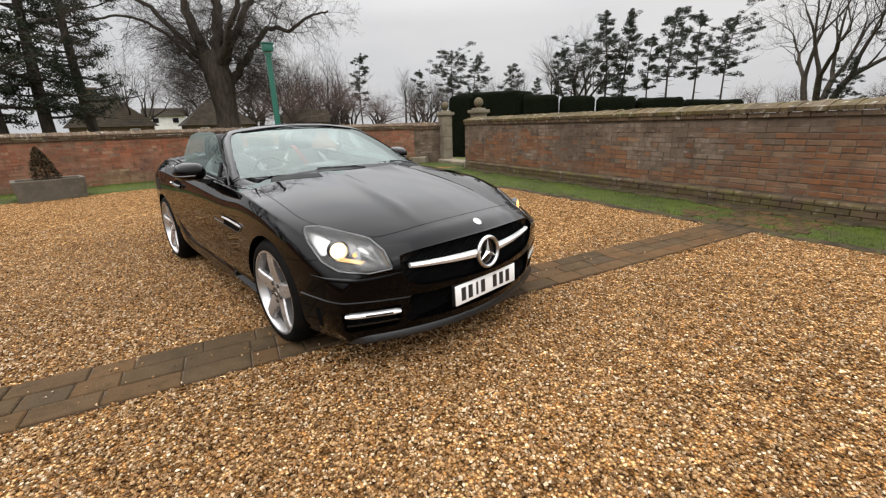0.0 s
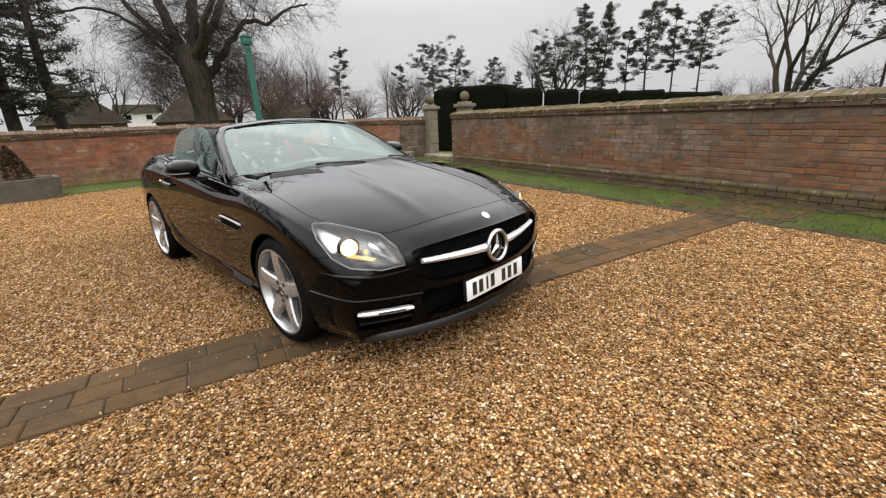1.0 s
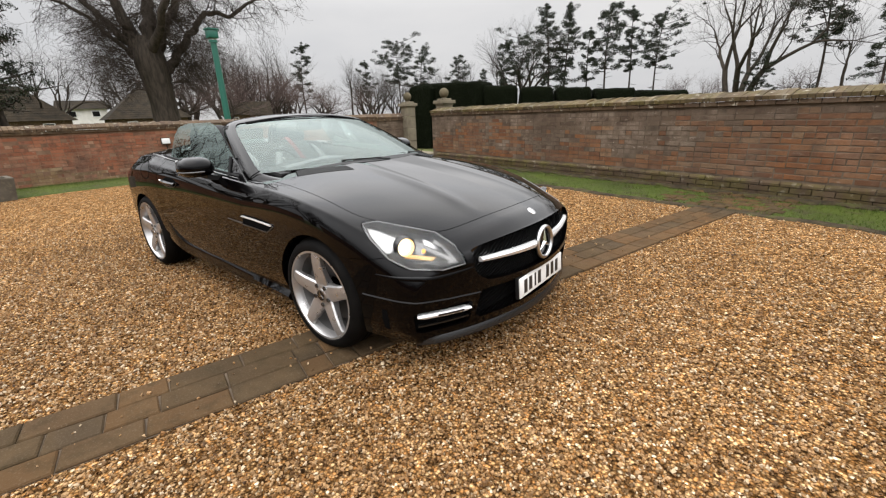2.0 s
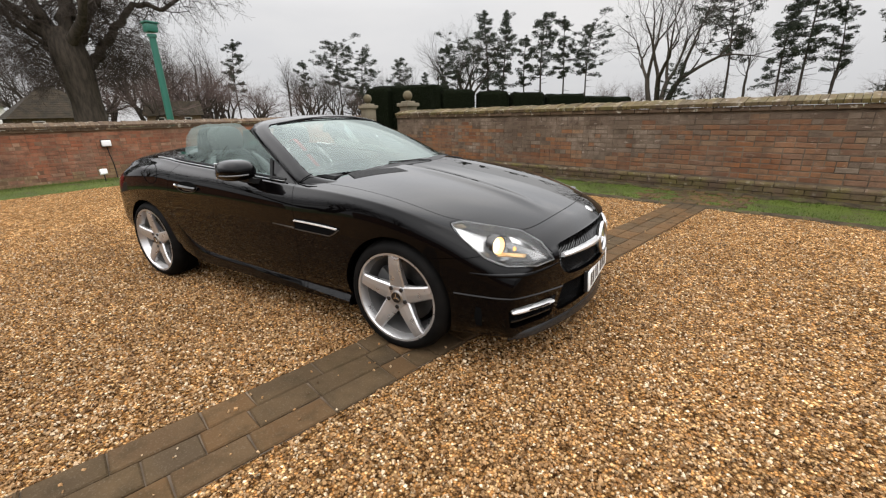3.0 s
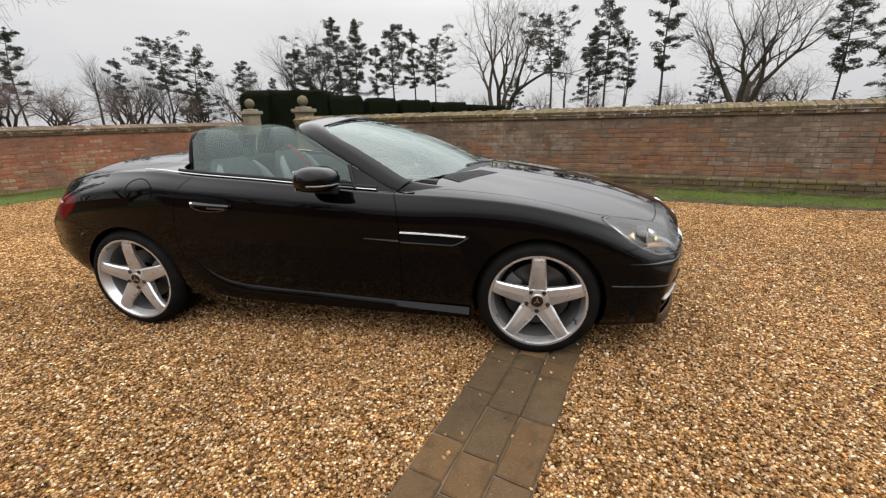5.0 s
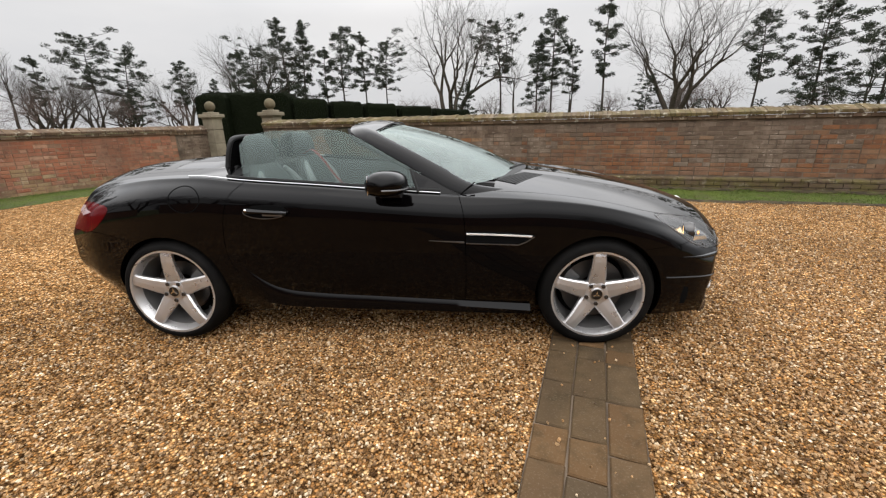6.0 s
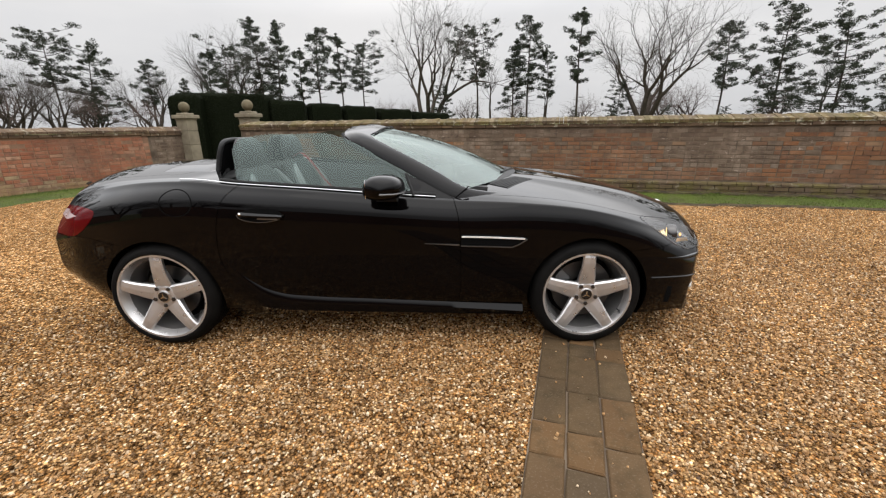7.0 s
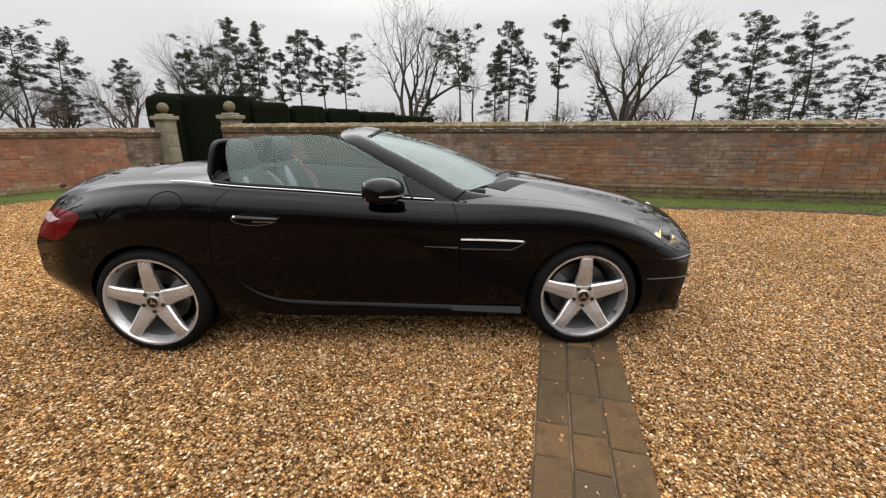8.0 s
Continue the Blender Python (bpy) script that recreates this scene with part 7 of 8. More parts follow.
for i, x, y, hh, turn in bspots[4:]:
    plant(BARES[i], x, y, (1.10 if x < -45 else 1.0) * hh / 20, turn)
for p, (i, x, y, hh, turn) in zip(BARES, bspots[:4]):
    p.matrix_world = pose(x, y, -0.05, 0, 0, turn) @ Matrix.Scale(hh / 20, 4)

# thickets and young evergreens below the far trees
for k, (i, x, y, hh) in enumerate(((3, 1.0, 74, 5.5), (3, 8.5, 72, 5.0), (3, 17.0, 70, 5.5), (3, 24.0, 68, 6.0), (3, 28.5, 66, 6.5), (3, 37.0, 62, 6.5), (3, 43.0, 57, 6.0), (3, 50.0, 52, 6.0), (3, -22.0, 84, 6.0), (3, -30.0, 82, 6.0), (3, -36.0, 80, 6.5))):
    plant(BARES[i], x, y, hh / 20, 37 * k)
for k, (x, y, hh) in enumerate(((5.0, 73, 4.5), (12.5, 70, 4.0), (21.0, 69, 4.5), (27.0, 68, 4.5), (34.0, 64, 5.0), (40.0, 60, 4.5), (47.5, 54, 5.0), (-27.0, 82, 5.0), (-33.0, 82, 5.0))):
    plant(PINES[4], x, y, hh / 20, 61 * k)

# the great tree beyond the side wall
def great_tree():
    """An old lime: a short thick bole that swells into several great limbs, hung with drooping twigs. u runs along the wall, w away from the court."""
    rng = random.Random(21)
    chains, thin = [], []

    def at(u, z, w=0.0):
        return Vector((-0.96 * w + 0.278 * u, 0.278 * w + 0.96 * u, z))

    def rnd():
        return Vector((rng.gauss(0, 1), rng.gauss(0, 1), rng.gauss(0, 1)))

    def twig(p, d, length, r, level):
        n = 4 if level < 2 else 3
        for k in range(n):
            d = (d + rnd() * 0.17 + Vector((0, 0, 0.02 if level == 0 else -0.10))).normalized()
            q = p + d * (length / n)
            r2 = max(r * 0.80, 0.005)
            thin.append((tuple(p), tuple(q), r, r2))
            p, r = q, r2
            if level < 2:
                for _ in range(2):
                    side = rnd()
                    side = (side - d * side.dot(d)).normalized()
                    twig(p, (d * 0.7 + side * 0.75).normalized(), length * rng.uniform(0.38, 0.62), r * 0.62, level + 1)

    def limb(keys, r0, r1, per_metre, reach, begin=0.22):
        pts = spline([at(*k) for k in keys], 5 * len(keys))
        n = len(pts) - 1
        chain = [(p + rnd() * 0.05 * (0 < i), r0 + (r1 - r0) * (i / n) ** 0.75) for i, p in enumerate(pts)]
        chains.append(chain)
        total = sum((b[0] - a[0]).length for a, b in zip(chain, chain[1:]))
        for _ in range(int(total * per_metre)):
            t = begin + (1 - begin) * rng.random()
            i = min(n - 1, int(t * n))
            p, r = chain[i]
            d = (chain[i + 1][0] - p).normalized()
            side = rnd()
            side = (side - d * side.dot(d)).normalized()
            twig(p, (d * 0.35 + side).normalized(), reach * rng.uniform(0.45, 1.1), min(0.045, r * 0.4) * rng.uniform(0.5, 1.0), 0)

    bole = [(at(0, -0.1), 1.0), (at(0.0, 0.35), 0.80), (at(0, 1.2), 0.68), (at(0.0, 2.6), 0.62), (at(-0.04, 3.6), 0.68), (at(-0.12, 4.6), 0.76), (at(-0.20, 5.3), 0.66), (at(-0.22, 5.9), 0.35)]
    chains.append(bole)
    limb([(-0.38, 4.3), (-0.70, 5.6), (-1.0, 7.0), (-1.4, 9.5), (-1.9, 13.5)], 0.42, 0.08, 2.8, 2.4)
    limb([(-0.05, 4.6), (0.10, 6.0), (0.35, 8.0), (0.3, 10.5), (0.7, 14.5)], 0.50, 0.09, 3.2, 2.4)
    limb([(0.05, 3.5), (0.65, 4.4), (1.5, 5.5), (2.3, 6.5), (3.0, 7.3), (4.1, 7.2), (5.4, 8.0), (6.6, 8.5)], 0.30, 0.05, 3.6, 2.0)
    limb([(0.0, 4.7), (0.8, 6.2), (1.7, 7.9), (3.0, 9.6), (4.6, 11.3)], 0.34, 0.06, 3.2, 2.2)
    limb([(-0.5, 4.5), (-1.7, 5.9), (-3.0, 7.1), (-4.6, 7.3), (-6.2, 6.7), (-7.2, 5.7)], 0.13, 0.02, 2.6, 1.5)
    limb([(-0.7, 5.2), (-2.2, 7.2), (-4.0, 8.7), (-6.4, 9.6)], 0.20, 0.04, 1.6, 1.9)
    limb([(-0.3, 4.9), (-0.6, 6.4, 1.5), (-0.9, 8.2, 3.2), (-1.2, 10.4, 5.0)], 0.30, 0.06, 2.2, 2.4)
    limb([(-0.2, 4.8), (0.6, 6.4, -1.6), (1.4, 8.2, -3.0), (1.8, 9.6, -4.4)], 0.28, 0.06, 2.2, 2.4)
    # twigs sprouting from the bole and hanging about the lowest limbs
    for _ in range(100):
        z = rng.uniform(3.2, 6.4)
        side = -1 if rng.random() < 0.6 else 1
        twig(at(-0.1 + side * 0.5, z, rng.uniform(-0.4, 0.4)), (at(side, 0.35, rng.uniform(-0.5, 0.5))).normalized(), rng.uniform(1.2, 2.6), 0.022, 0)
    e = empty("bare_tree", label="huge old leafless lime tree with drooping twigs", category="tree", group="trees beyond the walls")
    v, f = skin_chains(chains, 14)
    from_arrays("trunk", v, f, M_BARK, e, smooth=True)["label"] = "thick grey-brown bole and limbs"
    v, f = skin_segments(thin, 3)
    from_arrays("crown", v, f, M_TWIGDARK, e)["label"] = "hair-fine drooping twigs"
    return e


great_tree().matrix_world = pose(-20.1, 5.9, -0.1) @ Matrix.Scale(0.86, 4)
# dark conifers close beyond the side wall
for k, (x, y, hh, turn) in enumerate(((-26.5, -2.4, 15, 60), (-27.5, -0.6, 17, 90), (-29.0, 1.3, 16, 200), (-24.5, -3.4, 5.5, 30))):
    t = pine_tree(hh, 41 + k, 0.14, 0.18, 56, 64, 0.02, 0.50, 0.080, label="dense dark conifer close beyond the wall", trunk=0.021, crown="round", pad=0.029)
    t.matrix_world = pose(x, y, -0.1, 0, 0, turn)
# trees behind the drive, seen only as reflections in the paint
for k, (i, x, y, hh) in enumerate(((1, -21, -20, 14), (0, -29, -15, 13), (1, -17, -29, 15), (3, -9, -26, 6), (3, -3, -34, 7), (3, 4, -30, 6), (1, 12, -30, 9), (0, 21, -33, 11), (1, 27, -20, 10))):
    plant(BARES[i], x, y, hh / 20, 50 * k)
for k, (i, x, y, hh) in enumerate(((0, -14, -36, 12), (4, -6, -22, 4.2), (4, 1, -24, 4.6), (4, 8, -23, 4.2), (4, 15, -25, 5), (4, -13, -22, 4.8), (4, -20, -24, 5))):
    plant(PINES[i], x, y, hh / 20, 70 * k)


# ---- clipped yew hedges ----
def yew_hedge(a, b, za, zb, thick, seed, label):
    """A clipped hedge from a to b with softly rounded shoulders, a little uneven, covered with short leafy sprays."""
    rng = np.random.default_rng(seed)
    e = empty("yew_hedge", label=label, category="hedge")
    p, q = Vector((*a, 0)), Vector((*b, 0))
    d = (q - p).normalized()
    n = Vector((-d.y, d.x, 0))
    length = (q - p).length
    steps = max(8, int(length / 0.10))
    rings = []
    for k in range(steps + 1):
        s = length * k / steps
        z = za + (zb - za) * k / steps
        end = min(1.0, math.sqrt(max(0.0, 1 - (1 - min(s, length - s, 0.16) / 0.16) ** 2)) + 0.02)
        ring = []
        prof = [(0, 0.0), (0, 0.3), (0, 0.6), (0, 0.85), (0.0, z - 0.17), (0.035, z - 0.06), (0.12, z - 0.005), (0.30, z), (0.55, z + 0.01), (thick - 0.12, z), (thick, z - 0.17), (thick, 0.0)]
        for o, h in prof:
            w = p + d * s + n * (thick / 2 + (o - thick / 2) * (0.72 + 0.28 * end)) + Vector((0, 0, h - (0.10 * (1 - end) if h > 0.9 else 0)))
            g = noise.noise(w * 2.3) * 0.030 + noise.noise(w * 7.0) * 0.014
            ring.append(w - n * g + Vector((0, 0, g if h > 1.0 else 0)))
        rings.append(ring)
    bm = bmesh.new()
    add_rings(bm, rings, True, True)
    bmesh.ops.recalc_face_normals(bm, faces=bm.faces[:])
    faces = [(f.calc_area(), [v.co.copy() for v in f.verts], f.normal.copy()) for f in bm.faces if len(f.verts) == 4 and f.normal.dot(n) < 0.5]
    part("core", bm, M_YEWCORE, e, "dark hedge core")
    area = np.array([f[0] for f in faces])
    pick = rng.choice(len(faces), int(3600 * area.sum()), p=area / area.sum())
    c = []
    for i in pick:
        u, w = rng.uniform(0, 1, 2)
        v = faces[i][1]
        c.append(tuple(v[0].lerp(v[1], u).lerp(v[3].lerp(v[2], u), w)))
    v, f = needle_cards(rng, c, [0.014] * len(c), 1.0, 1, 0.017)
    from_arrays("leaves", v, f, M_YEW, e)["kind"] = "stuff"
    return e


yew_hedge((-8.30, 10.45), (-5.45, 10.62), 2.30, 2.24, 1.3, 1, "tall clipped dark yew hedge behind the gate")
yew_hedge((-8.15, 9.95), (-7.25, 10.08), 2.20, 2.22, 0.7, 9, "clipped dark yew buttress before the tall hedge")
for _k, (_a, _b, _za, _zb) in enumerate((((-5.43, 10.85), (-4.35, 11.42), 2.10, 2.06), ((-4.32, 11.52), (-3.30, 12.06), 1.99, 1.97), ((-3.27, 12.12), (-2.20, 12.68), 1.93, 1.90), ((-2.17, 12.76), (-0.95, 13.40), 1.84, 1.80), ((-0.92, 13.45), (0.5, 14.2), 1.74, 1.66))):
    yew_hedge(_a, _b, _za, _zb, 1.2, 2 + _k, "clipped dark yew hedge stepping down along the garden")


# ---- cottages beyond the side wall ----
def cottage(at, turn, size, eaves, ridge, hip, label, wall_mat, chimney=True):
    e = empty("cottage", pose(*at, 0, 0, turn), label=label, category="house")
    lx, ly = size
    part("wall", box_bm((lx, ly, eaves), pose(0, 0, eaves / 2)), wall_mat, e, smooth=False)
    bm = bmesh.new()
    o = 0.45
    a, b = lx / 2 + o, ly / 2 + o
    vs = [bm.verts.new(p) for p in ((-a, -b, eaves - 0.1), (a, -b, eaves - 0.1), (a, b, eaves - 0.1), (-a, b, eaves - 0.1), (0, -b + hip, ridge), (0, b - hip, ridge))]
    for f in ((0, 1, 4), (1, 2, 5, 4), (2, 3, 5), (3, 0, 4, 5), (3, 2, 1, 0)):
        bm.faces.new([vs[i] for i in f])
    bmesh.ops.recalc_face_normals(bm, faces=bm.faces[:])
    roof = part("roof", bm, M_TILE, e, "dark brown tiled roof", smooth=False)
    # courses of tiles as slight ledges
    bm = bmesh.new()
    for k in range(1, 14):
        t = k / 14
        z = eaves - 0.1 + (ridge - eaves + 0.1) * t
        x, y = a * (1 - t), b - (hip) * t
        rows = [[(sx * (x + 0.03), sy * (y + 0.03), z - 0.03), (sx * (x + 0.03), sy * (y + 0.03), z), (sx * (x - 0.02), sy * (y - 0.02), z + 0.02)] for sx, sy in ((-1, -1), (1, -1), (1, 1), (-1, 1), (-1, -1))]
        add_rings(bm, rows, False)
    part("tiling", bm, M_TILE, roof, "slight ledges of the tile rows", smooth=False)["kind"] = "stuff"
    if chimney:
        part("chimney", box_bm((0.8, 0.9, 1.3), pose(0.2, -b + hip - 0.3, ridge + 0.1)), M_COPING_RED, roof, "brick chimney", smooth=False)
    for y in (-ly * 0.25, ly * 0.25):
        w = part("window", box_bm((0.12, 0.9, 0.8), pose(lx / 2, y, eaves - 0.75)), M_WHITEBOX, e, smooth=False)
        part("pane", box_bm((0.02, 0.76, 0.66), pose(lx / 2 + 0.07, y, eaves - 0.75)), M_GLOSSPLASTIC, w, smooth=False)
    return e


cottage((-56.2, 5.2, 0), -3, (6.4, 7.2), 2.0, 5.2, 3.4, "low cottage under a steep dark tiled pyramid roof", M_COPING_RED)
cottage((-54.0, 15.4, 0), -8, (6.4, 7.0), 1.95, 4.9, 3.4, "low cottage under a steep dark tiled hipped roof", M_COPING_RED, False)
cottage((-71.5, 13.6, 0), -10, (4.6, 4.9), 3.55, 4.6, 0.3, "pale rendered house with a shallow roof", M_RENDER, False)
cottage((-66.0, 33.5, 0), -28, (5.0, 6.8), 2.2, 4.2, 0.2, "dark-roofed barn among bare trees", M_COPING_RED, False)


# ---- small things round the court ----
# green lamp post beyond the side wall
post = empty("lamp_post", pose(-11.9, 4.93, -0.05), label="green painted lamp post with a boxy head", category="lamp post")
part("pole", tube_bm([(0, 0, 0), (0, 0, 1.2), (0, 0, 2.6), (0, 0, 3.78)], [0.105, 0.10, 0.095, 0.09], 14), M_GREEN, post, "green painted pole")
bm = box_bm((0.30, 0.30, 0.24), pose(0, 0, 3.95), 0.03)
part("head", bm, M_GREEN, post, "green lamp head")
part("head_cap", box_bm((0.36, 0.36, 0.05), pose(0, 0, 4.09), 0.015), M_GREEN, post)
part("collar", lathe_bm([(0.10, -0.04), (0.13, -0.04), (0.13, 0.04), (0.10, 0.04)], 14), M_GREEN, post).matrix_local = pose(0, 0, 3.74, 90, 0, 0)

# stone trough with a clipped brown cone
TR = pose(-7.88, -1.60, 0, 0, 0, 2)
trough = empty("planter", TR, label="long grey stone trough standing on the gravel", category="planter")
bm = bmesh.new()
o = [(-0.30, -0.545), (0.30, -0.545), (0.30, 0.545), (-0.30, 0.545)]
rows = [[(a * k, b * k2, z) for a, b in o] for k, k2, z in ((0.92, 0.92, 0.0), (1.0, 1.0, 0.385), (0.97, 0.985, 0.40), (0.76, 0.86, 0.395), (0.74, 0.85, 0.34))]
add_rings(bm, rows, True, True)
bmesh.ops.recalc_face_normals(bm, faces=bm.faces[:])
part("trough", bm, M_TROUGH, trough, smooth=False)
part("soil", box_bm((0.44, 0.92, 0.03), pose(0, 0, 0.325)), M_DEEP, trough, "dark soil", smooth=False)
cone = empty("topiary", TR @ pose(0.0, 0.0, 0.335), label="clipped brownish cone of topiary in the trough", category="shrub")
rng_t = np.random.default_rng(8)
cc, ss = [], []
for _ in range(2600):
    t = rng_t.uniform(0, 1) ** 0.7
    a = rng_t.uniform(0, 6.28)
    r = 0.245 * (1 - t) ** 0.70 * rng_t.uniform(0.7, 1.05)
    cc.append((r * math.cos(a), r * math.sin(a) - 0.06 * t, 0.02 + 0.64 * t)), ss.append(0.02)
v, f = needle_cards(rng_t, cc, ss, 1.0, 1, 0.030)
from_arrays("leaves", v, f, M_BOX, cone)["kind"] = "stuff"
part("stem", tube_bm([(0, 0, -0.02), (0, 0, 0.3), (0, -0.04, 0.6)], [0.03, 0.02, 0.008], 6), M_BARKPINE, cone)

# white lights on and below the side wall
p, n, d = along_left(next(s for s in np.linspace(0, 12, 400) if along_left(s)[0].y < 2.03))
wl_m = Matrix.Translation(p + n * 0.07 + Vector((0, 0, 0.80))) @ pose(0, 0, 0, 0, 0, math.degrees(math.atan2(n.y, n.x)))
lamp_box = empty("wall_light", wl_m, label="small white square light fixed to the brick wall", category="light")
part("housing", box_bm((0.10, 0.17, 0.13), None, 0.012), M_WHITEBOX, lamp_box)
part("bezel", box_bm((0.02, 0.20, 0.16), pose(-0.05, 0, 0), 0.006), M_BLACKPLASTIC, lamp_box)
part("front_glass", box_bm((0.006, 0.13, 0.09), pose(0.052, 0, 0)), M_PAPER, lamp_box, smooth=False)
part("cable", tube_bm(spline([(-0.045, 0.0, -0.06), (-0.040, 0.015, -0.25), (-0.045, 0.045, -0.48), (-0.040, 0.05, -0.80)], 12), 0.010, 6), M_BLACKPLASTIC, lamp_box, "dark cable running down the wall")
g_lamp = empty("garden_spotlight", pose(-8.62, 1.6, 0.02, 0, 0, -10), label="small white spotlight on a spike in the grass", category="light")
part("housing", box_bm((0.11, 0.13, 0.12), pose(0, 0, 0.20, 0, -10, 0), 0.015), M_WHITEBOX, g_lamp)
part("spike", tube_bm([(0, 0, -0.03), (0, 0, 0.15)], 0.012, 6), M_BLACKPLASTIC, g_lamp)
part("front_glass", box_bm((0.006, 0.09, 0.08), pose(0.058, 0, 0.21, 0, -10, 0)), M_PAPER, g_lamp, smooth=False)

# dark weathered log at the foot of the side wall
log = empty("log", pose(-7.72, 6.0, 0.005, 0, 0, 62) @ Matrix.Scale(0.72, 4), label="short dark weathered log lying against the wall", category="log")
bm = tube_bm(spline([(-0.27, 0, 0.10), (-0.1, 0.02, 0.11), (0.1, -0.01, 0.105), (0.28, 0.01, 0.09)], 10), [0.085, 0.10, 0.105, 0.10, 0.095, 0.10, 0.105, 0.10, 0.09, 0.085, 0.07], 12)
for vv in bm.verts:
    vv.co += Vector((0, 0, 0.012 * noise.noise(vv.co * 12)))
part("trunk_piece", bm, M_BARKPINE, log)

# plain wall added out of view to close the court behind
part_wall = tagged(from_bm("wall_back", box_bm((26, 0.3, 2.2), pose(2.5, -12.6, 1.1)), M_BRICK_RED_J), "plain red brick wall added unseen to close the drive behind", "wall", kind="structure")


# ---- pieces: paving blocks, bricks and stones ----
def block_mesh(name, sx, sy, sz, material, seed, bevel=0.006):
    """A block with worn, slightly uneven corners; origin in its middle."""
    rng = random.Random(seed)
    bm = bmesh.new()
    top = [(-sx / 2, -sy / 2), (sx / 2, -sy / 2), (sx / 2, sy / 2), (-sx / 2, sy / 2)]
    j = [(rng.uniform(-1, 1) * bevel * 0.7, rng.uniform(-1, 1) * bevel * 0.7) for _ in top]
    rows = [[(x + a, y + b, -sz / 2) for (x, y), (a, b) in zip(top, j)], [(x + a, y + b, sz / 2 - bevel) for (x, y), (a, b) in zip(top, j)],
            [((x + a) * (1 - 2 * bevel / sx), (y + b) * (1 - 2 * bevel / sy), sz / 2 + rng.uniform(-0.001, 0.001)) for (x, y), (a, b) in zip(top, j)]]
    add_rings(bm, rows, True, True)
    bmesh.ops.recalc_face_normals(bm, faces=bm.faces[:])
    me = bpy.data.meshes.new(name)
    bm.to_mesh(me)
    bm.free()
    me.materials.append(material)
    return me


def build_strip():
    """Three rows of blocks in staggered lengths across the gravel."""
    rng = random.Random(12)
    ang = math.atan(0.285)
    d = Vector((math.sin(ang), math.cos(ang), 0))
    side = Vector((math.cos(ang), -math.sin(ang), 0))
    bm = bmesh.new()
    o = Vector((0.92, -1.9, 0))
    w = 0.222
    add_rings(bm, [[o + d * s - side * w + Vector((0, 0, z)), o + d * s + side * w + Vector((0, 0, z))] for s, z in ((-5, 0.001), (0, 0.001), (6.9, 0.001))], False)
    bmesh.ops.recalc_face_normals(bm, faces=bm.faces[:])
    for f in bm.faces:
        if f.normal.z < 0:
            f.normal_flip()
    bed = tagged(from_bm("paving_strip", bm, M_MORTAR), "strip of dark brown paving blocks across the gravel", "paving", kind="structure")
    meshes = {}
    for L in (0.14, 0.20, 0.24, 0.28, 0.33):
        meshes[L] = [block_mesh("paver", 0.143, L - 0.006, 0.05, M_PAVING, k) for k in range(3)]
    for c in (-1, 0, 1):
        s = -5 + rng.uniform(0, 0.2)
        while s < 5.85:
            L = rng.choice((0.20, 0.24, 0.28, 0.33, 0.33, 0.28)) if not (0.75 < s < 1.1) else 0.14
            p = o + d * (s + L / 2) + side * (c * 0.148)
            ob = new("paver", rng.choice(meshes[L]))
            ob.parent = bed
            ob.matrix_basis = Matrix.Translation(p + Vector((0, 0, -0.013 + rng.uniform(-0.002, 0.002)))) @ pose(0, 0, 0, rng.uniform(-0.5, 0.5), rng.uniform(-0.5, 0.5), -math.degrees(ang) + rng.uniform(-0.7, 0.7))
            s += L
    # worn setts, close set, where the strip runs out into the verge
    for i in range(8):
        for j in range(-5, 4):
            if rng.random() < 0.14 or (j < -2 and rng.random() < 0.35):
                continue
            p = o + d * (6.02 + 0.147 * i + rng.uniform(-0.012, 0.012)) + side * (0.152 * j + 0.076 * (i % 2) + rng.uniform(-0.012, 0.012))
            ob = new("paver", rng.choice(meshes[0.14]))
            ob.parent = bed
            ob.matrix_basis = Matrix.Translation(p + Vector((0, 0, rng.uniform(-0.004, 0.008)))) @ pose(0, 0, 0, rng.uniform(-3, 3), rng.uniform(-3, 3), -math.degrees(ang) + rng.uniform(-8, 8))
    return o, d, side


strip_o, strip_d, strip_side = build_strip()


BRICK_MESHES = {}


def brick_mesh(material, length, k):
    key = (material.name, length, k)
    if key not in BRICK_MESHES:
        BRICK_MESHES[key] = block_mesh("brick", length, 0.064, 0.03, material, k * 7 + int(length * 1000), 0.005)
    return BRICK_MESHES[key]


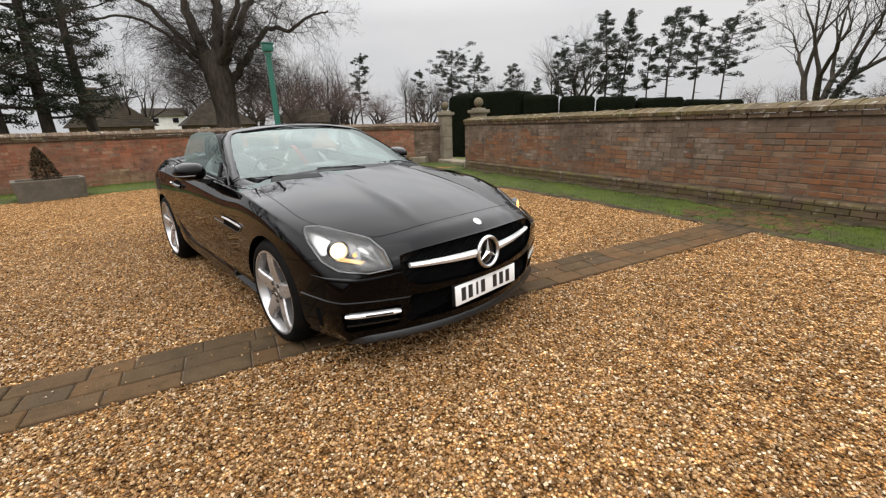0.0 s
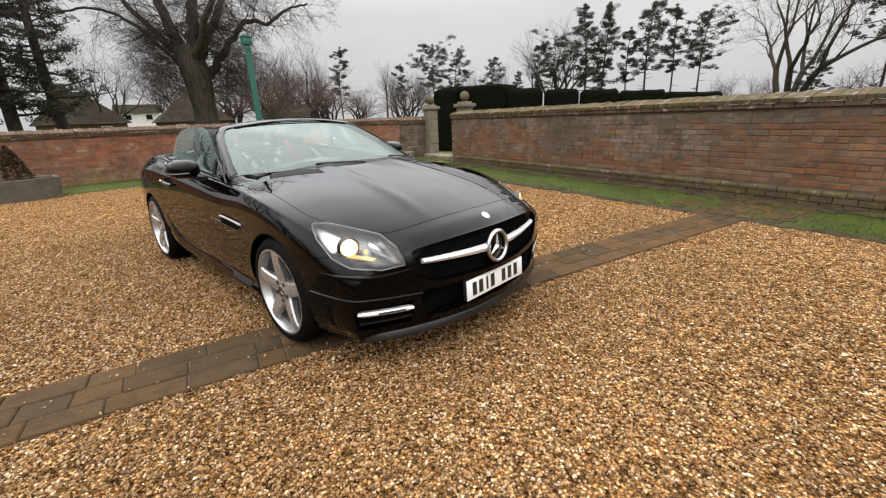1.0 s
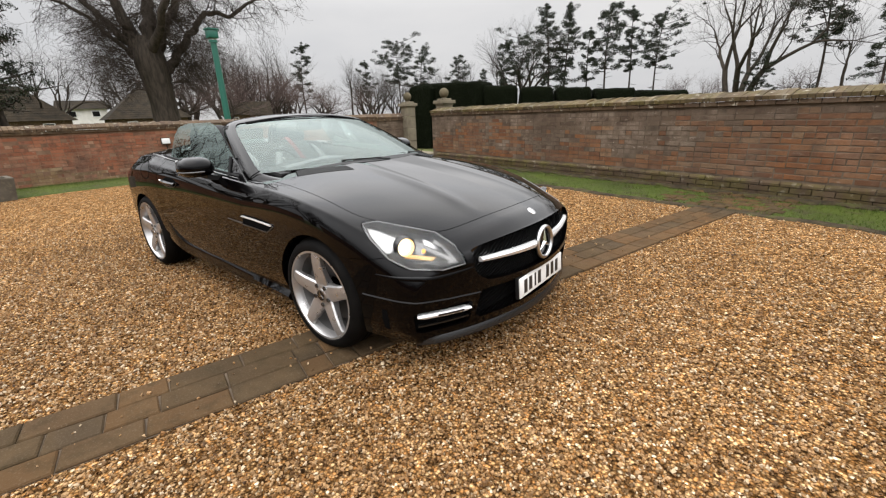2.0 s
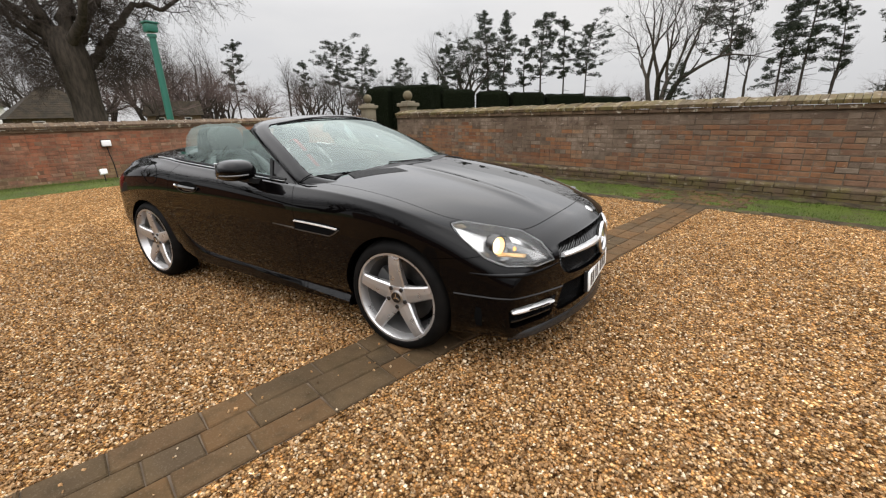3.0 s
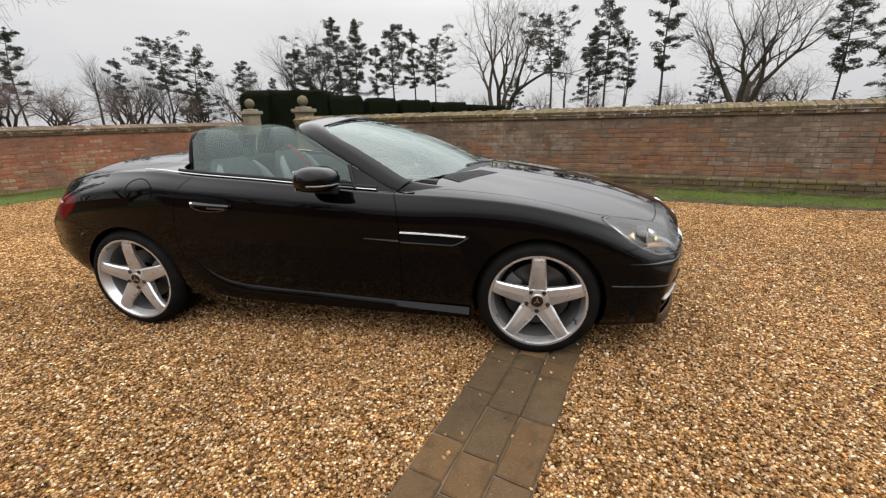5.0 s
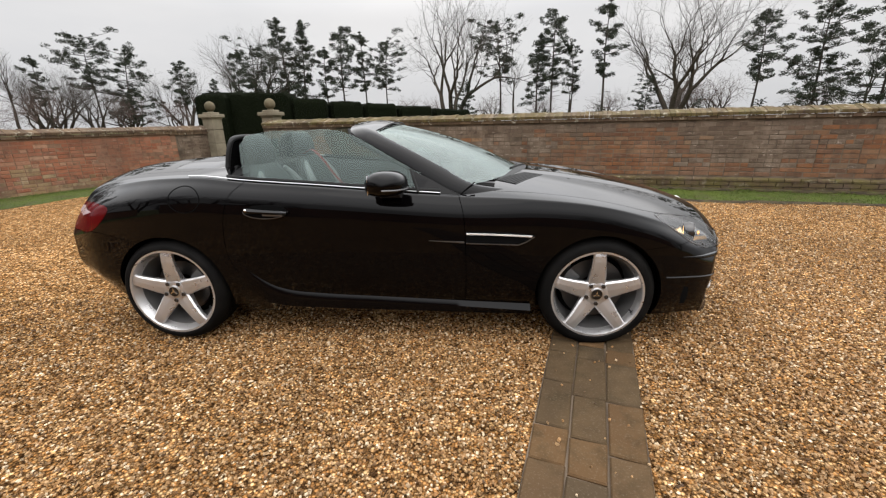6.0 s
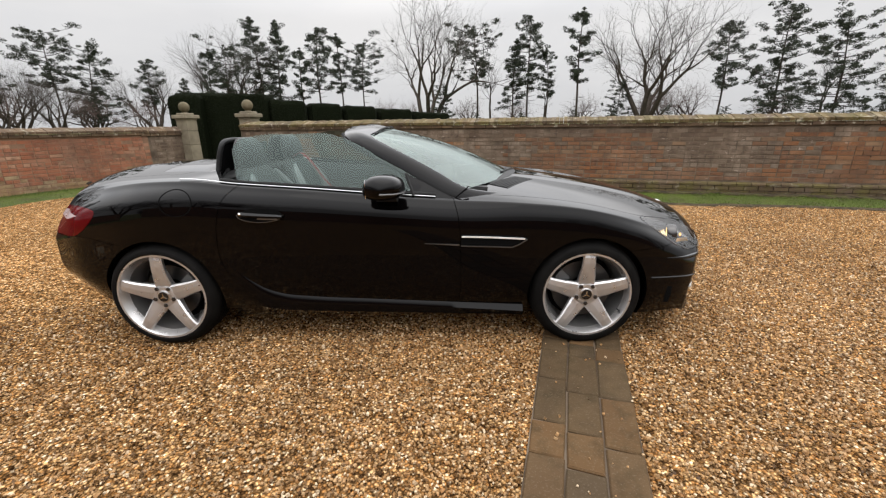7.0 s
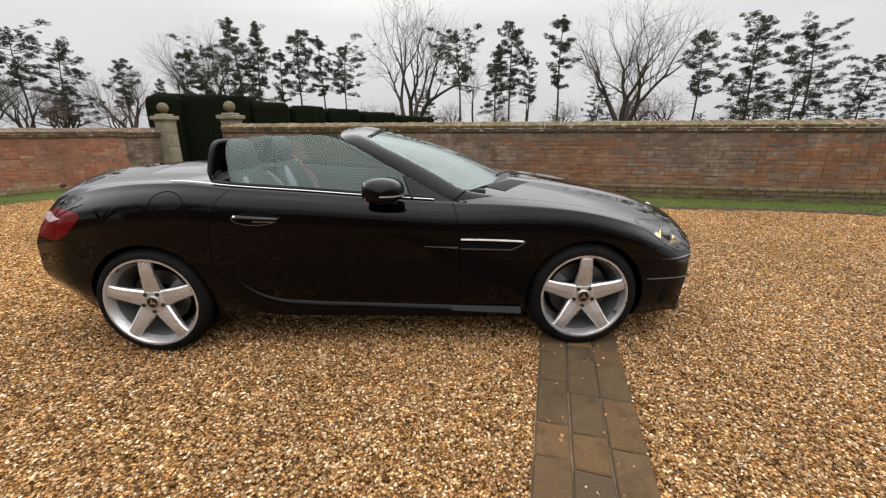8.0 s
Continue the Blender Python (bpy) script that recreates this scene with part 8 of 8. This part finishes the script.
def lay_bricks(wall, along, length, z0, z1, near, seed, tones):
    """Courses of brick on a wall face: single pieces within the near stretch, the rest joined."""
    rng = random.Random(seed)
    left = {}
    course, count = 0, 0
    z = z0
    while z + 0.06 < z1:
        s = -0.1 - (0.112 if course % 2 else 0.0)
        header = course % 4 == 3
        while s < length:
            L = 0.1025 if (header or rng.random() < 0.10) else 0.215
            if s > 0 and s + L < length:
                p, n, d = along(s + L / 2)
                out = rng.uniform(-0.004, 0.004)
                at = p + n * (-0.010 + out) + Vector((0, 0, z + 0.0335 + rng.uniform(-0.0015, 0.0015)))
                mat_, joined = tones(s, z, rng)
                m = Matrix(((d.x, 0, n.x, at.x), (d.y, 0, n.y, at.y), (0, 1, 0, at.z), (0, 0, 0, 1)))
                if m.to_3x3().determinant() < 0:
                    m = Matrix(((-d.x, 0, n.x, at.x), (-d.y, 0, n.y, at.y), (0, 1, 0, at.z), (0, 0, 0, 1)))
                if near[0] < s < near[1] and near[2] < z < near[3] and count < 300:
                    ob = new("brick", brick_mesh(mat_, L, rng.randrange(3)))
                    ob.parent = wall
                    ob.matrix_basis = m @ pose(0, 0, 0, 0, 0, rng.uniform(-0.5, 0.5))
                    count += 1
                else:
                    left.setdefault(joined, []).append((m, L, rng.uniform(-0.002, 0.002)))
            s += L + 0.010
        z += COURSE
        course += 1
    box = np.array([(-1, -1, -1), (1, -1, -1), (1, 1, -1), (-1, 1, -1), (-1, -1, 1), (1, -1, 1), (1, 1, 1), (-1, 1, 1)], float) * 0.5
    faces = np.array([(4, 5, 6, 7), (0, 1, 5, 4), (1, 2, 6, 5), (2, 3, 7, 6), (3, 0, 4, 7)])
    for material, items in left.items():
        v, f = [], []
        for k, (m, L, o) in enumerate(items):
            a = box * np.array((L, 0.064, 0.03)) + np.array((0, 0, o))
            mm = np.array(m)
            v.append(a @ mm[:3, :3].T + mm[:3, 3])
            f.append(faces + 8 * k)
        ob = from_arrays("brickwork", np.concatenate(v), np.concatenate(f), material, wall)
        ob["kind"], ob["label"] = "stuff", "courses of old brick"


def tones_right(s, z, rng):
    t = noise.noise((s * 0.45, z * 1.6, 2.0)) + (z - 0.66) * 1.7 + rng.uniform(-0.4, 0.4)
    return (M_BRICK_GREY, M_BRICK_GREY_J) if t > 0 else (M_BRICK_RUST, M_BRICK_RUST_J)


def tones_left(s, z, rng):
    t = noise.noise((s * 0.5, z * 1.6, 7.0)) + rng.uniform(-0.28, 0.28)
    if t + (0.40 - z) * 1.6 > 0.34:
        return M_BRICK_BUFF, M_BRICK_BUFF_J
    return M_BRICK_RED, M_BRICK_RED_J


lay_bricks(wall_r, along_right, RIGHT_LEN, PLINTH_H + 0.012, 1.190, (6.2, 11.4, 0.2, 1.2), 1, tones_right)
lay_bricks(wall_l, along_left, LEFT_LEN, 0.0, 1.09, (1.5, 6.6, 0.0, 1.2), 2, tones_left)
lay_bricks(wall_t, along_return, 0.96, 0.0, 1.09, (0, 0.8, 0.0, 1.2), 3, lambda s, z, r: (M_BRICK_GREY, M_BRICK_GREY_J))


def build_plinth():
    """Three projecting, damp courses at the foot of the garden wall, with a chamfered top."""
    rng = random.Random(5)
    bm = bmesh.new()
    for c in range(3):
        s = 0.0 - 0.11 * (c % 2)
        while s < RIGHT_LEN:
            L = 0.215
            if s > 0:
                p, n, d = along_right(s + L / 2)
                o = 0.040 + rng.uniform(-0.006, 0.006)
                z = 0.0 + 0.076 * c
                prof = [(-0.02, z), (o, z), (o, z + (0.066 if c < 2 else 0.030)), (-0.005 if c == 2 else o, z + 0.066), (-0.02, z + 0.066)]
                rows = [[p + d * q + n * a + Vector((0, 0, b)) for a, b in prof] for q in (-L / 2, L / 2)]
                add_rings(bm, rows, True, True)
            s += L + 0.010
    bmesh.ops.recalc_face_normals(bm, faces=bm.faces[:])
    ob = from_bm("plinth", bm, M_PLINTH, wall_r)
    ob["kind"], ob["label"] = "stuff", "damp mossy plinth courses"


build_plinth()


def build_stones():
    """Loose stones lying on the gravel bed over the nearer part of the court."""
    rng = np.random.default_rng(77)
    n = 330000
    # plan of the stretch: along the near side of the car and before its nose
    x = rng.uniform(-4.2, 6.6, n)
    y = rng.uniform(-2.9, 4.0, n)
    keep = (y < -0.35) | (x > 1.5)
    keep &= ~((x < -2.2) & (y > -0.3))
    far = np.clip((np.hypot(x - 1.6, y + 2.2) - 1.1) / 4.6, 0, 0.82)
    keep &= rng.uniform(0, 1, n) > far
    off = (x - strip_o.x) * strip_side.x + (y - strip_o.y) * strip_side.y
    on_strip = np.abs(off) < 0.226
    keep &= ~on_strip | (rng.uniform(0, 1, n) < 0.012)
    edge = np.array([lawn_edge_r(a) for a in np.linspace(-4, 7, 200)])
    keep &= y < np.interp(x, np.linspace(-4, 7, 200), edge) + 0.05
    x, y, on_strip = x[keep], y[keep], on_strip[keep]
    n = len(x)
    size = np.minimum(rng.lognormal(math.log(0.0056), 0.32, n), 0.0095)
    box = np.array([(-1, -1, -1), (1, -1, -1), (1, 1, -1), (-1, 1, -1), (-1, -1, 1), (1, -1, 1), (1, 1, 1), (-1, 1, 1)], float)
    v = box[None] * rng.uniform(0.50, 0.80, (n, 8, 1)) * np.array([1.30, 0.95, 0.74])
    v[:, 4:, :2] *= 0.72
    v += rng.normal(0, 0.15, (n, 8, 3))
    q = rng.normal(size=(n, 4))
    q[:, 1:3] *= 0.40
    q /= np.linalg.norm(q, axis=1, keepdims=True)
    w, a, b, c = q.T
    R = np.stack([np.stack([1 - 2 * (b * b + c * c), 2 * (a * b - c * w), 2 * (a * c + b * w)], 1), np.stack([2 * (a * b + c * w), 1 - 2 * (a * a + c * c), 2 * (b * c - a * w)], 1),
                  np.stack([2 * (a * c - b * w), 2 * (b * c + a * w), 1 - 2 * (a * a + b * b)], 1)], 1)
    v = np.einsum("nij,nkj->nki", R, v) * size[:, None, None]
    v += np.stack([x, y, np.where(on_strip, 0.016, 0.001 + rng.uniform(-0.002, 0.004, n))], 1)[:, None, :]
    faces = np.array([(4, 5, 6, 7), (0, 1, 5, 4), (1, 2, 6, 5), (2, 3, 7, 6), (3, 0, 4, 7)])
    f = (faces[None] + (np.arange(n) * 8)[:, None, None]).reshape(-1, 4)
    ob = from_arrays("gravel_stones", v.reshape(-1, 3), f, M_STONES)
    tagged(ob, "loose golden and buff gravel stones", "gravel", kind="stuff")


build_stones()

discard(shell)
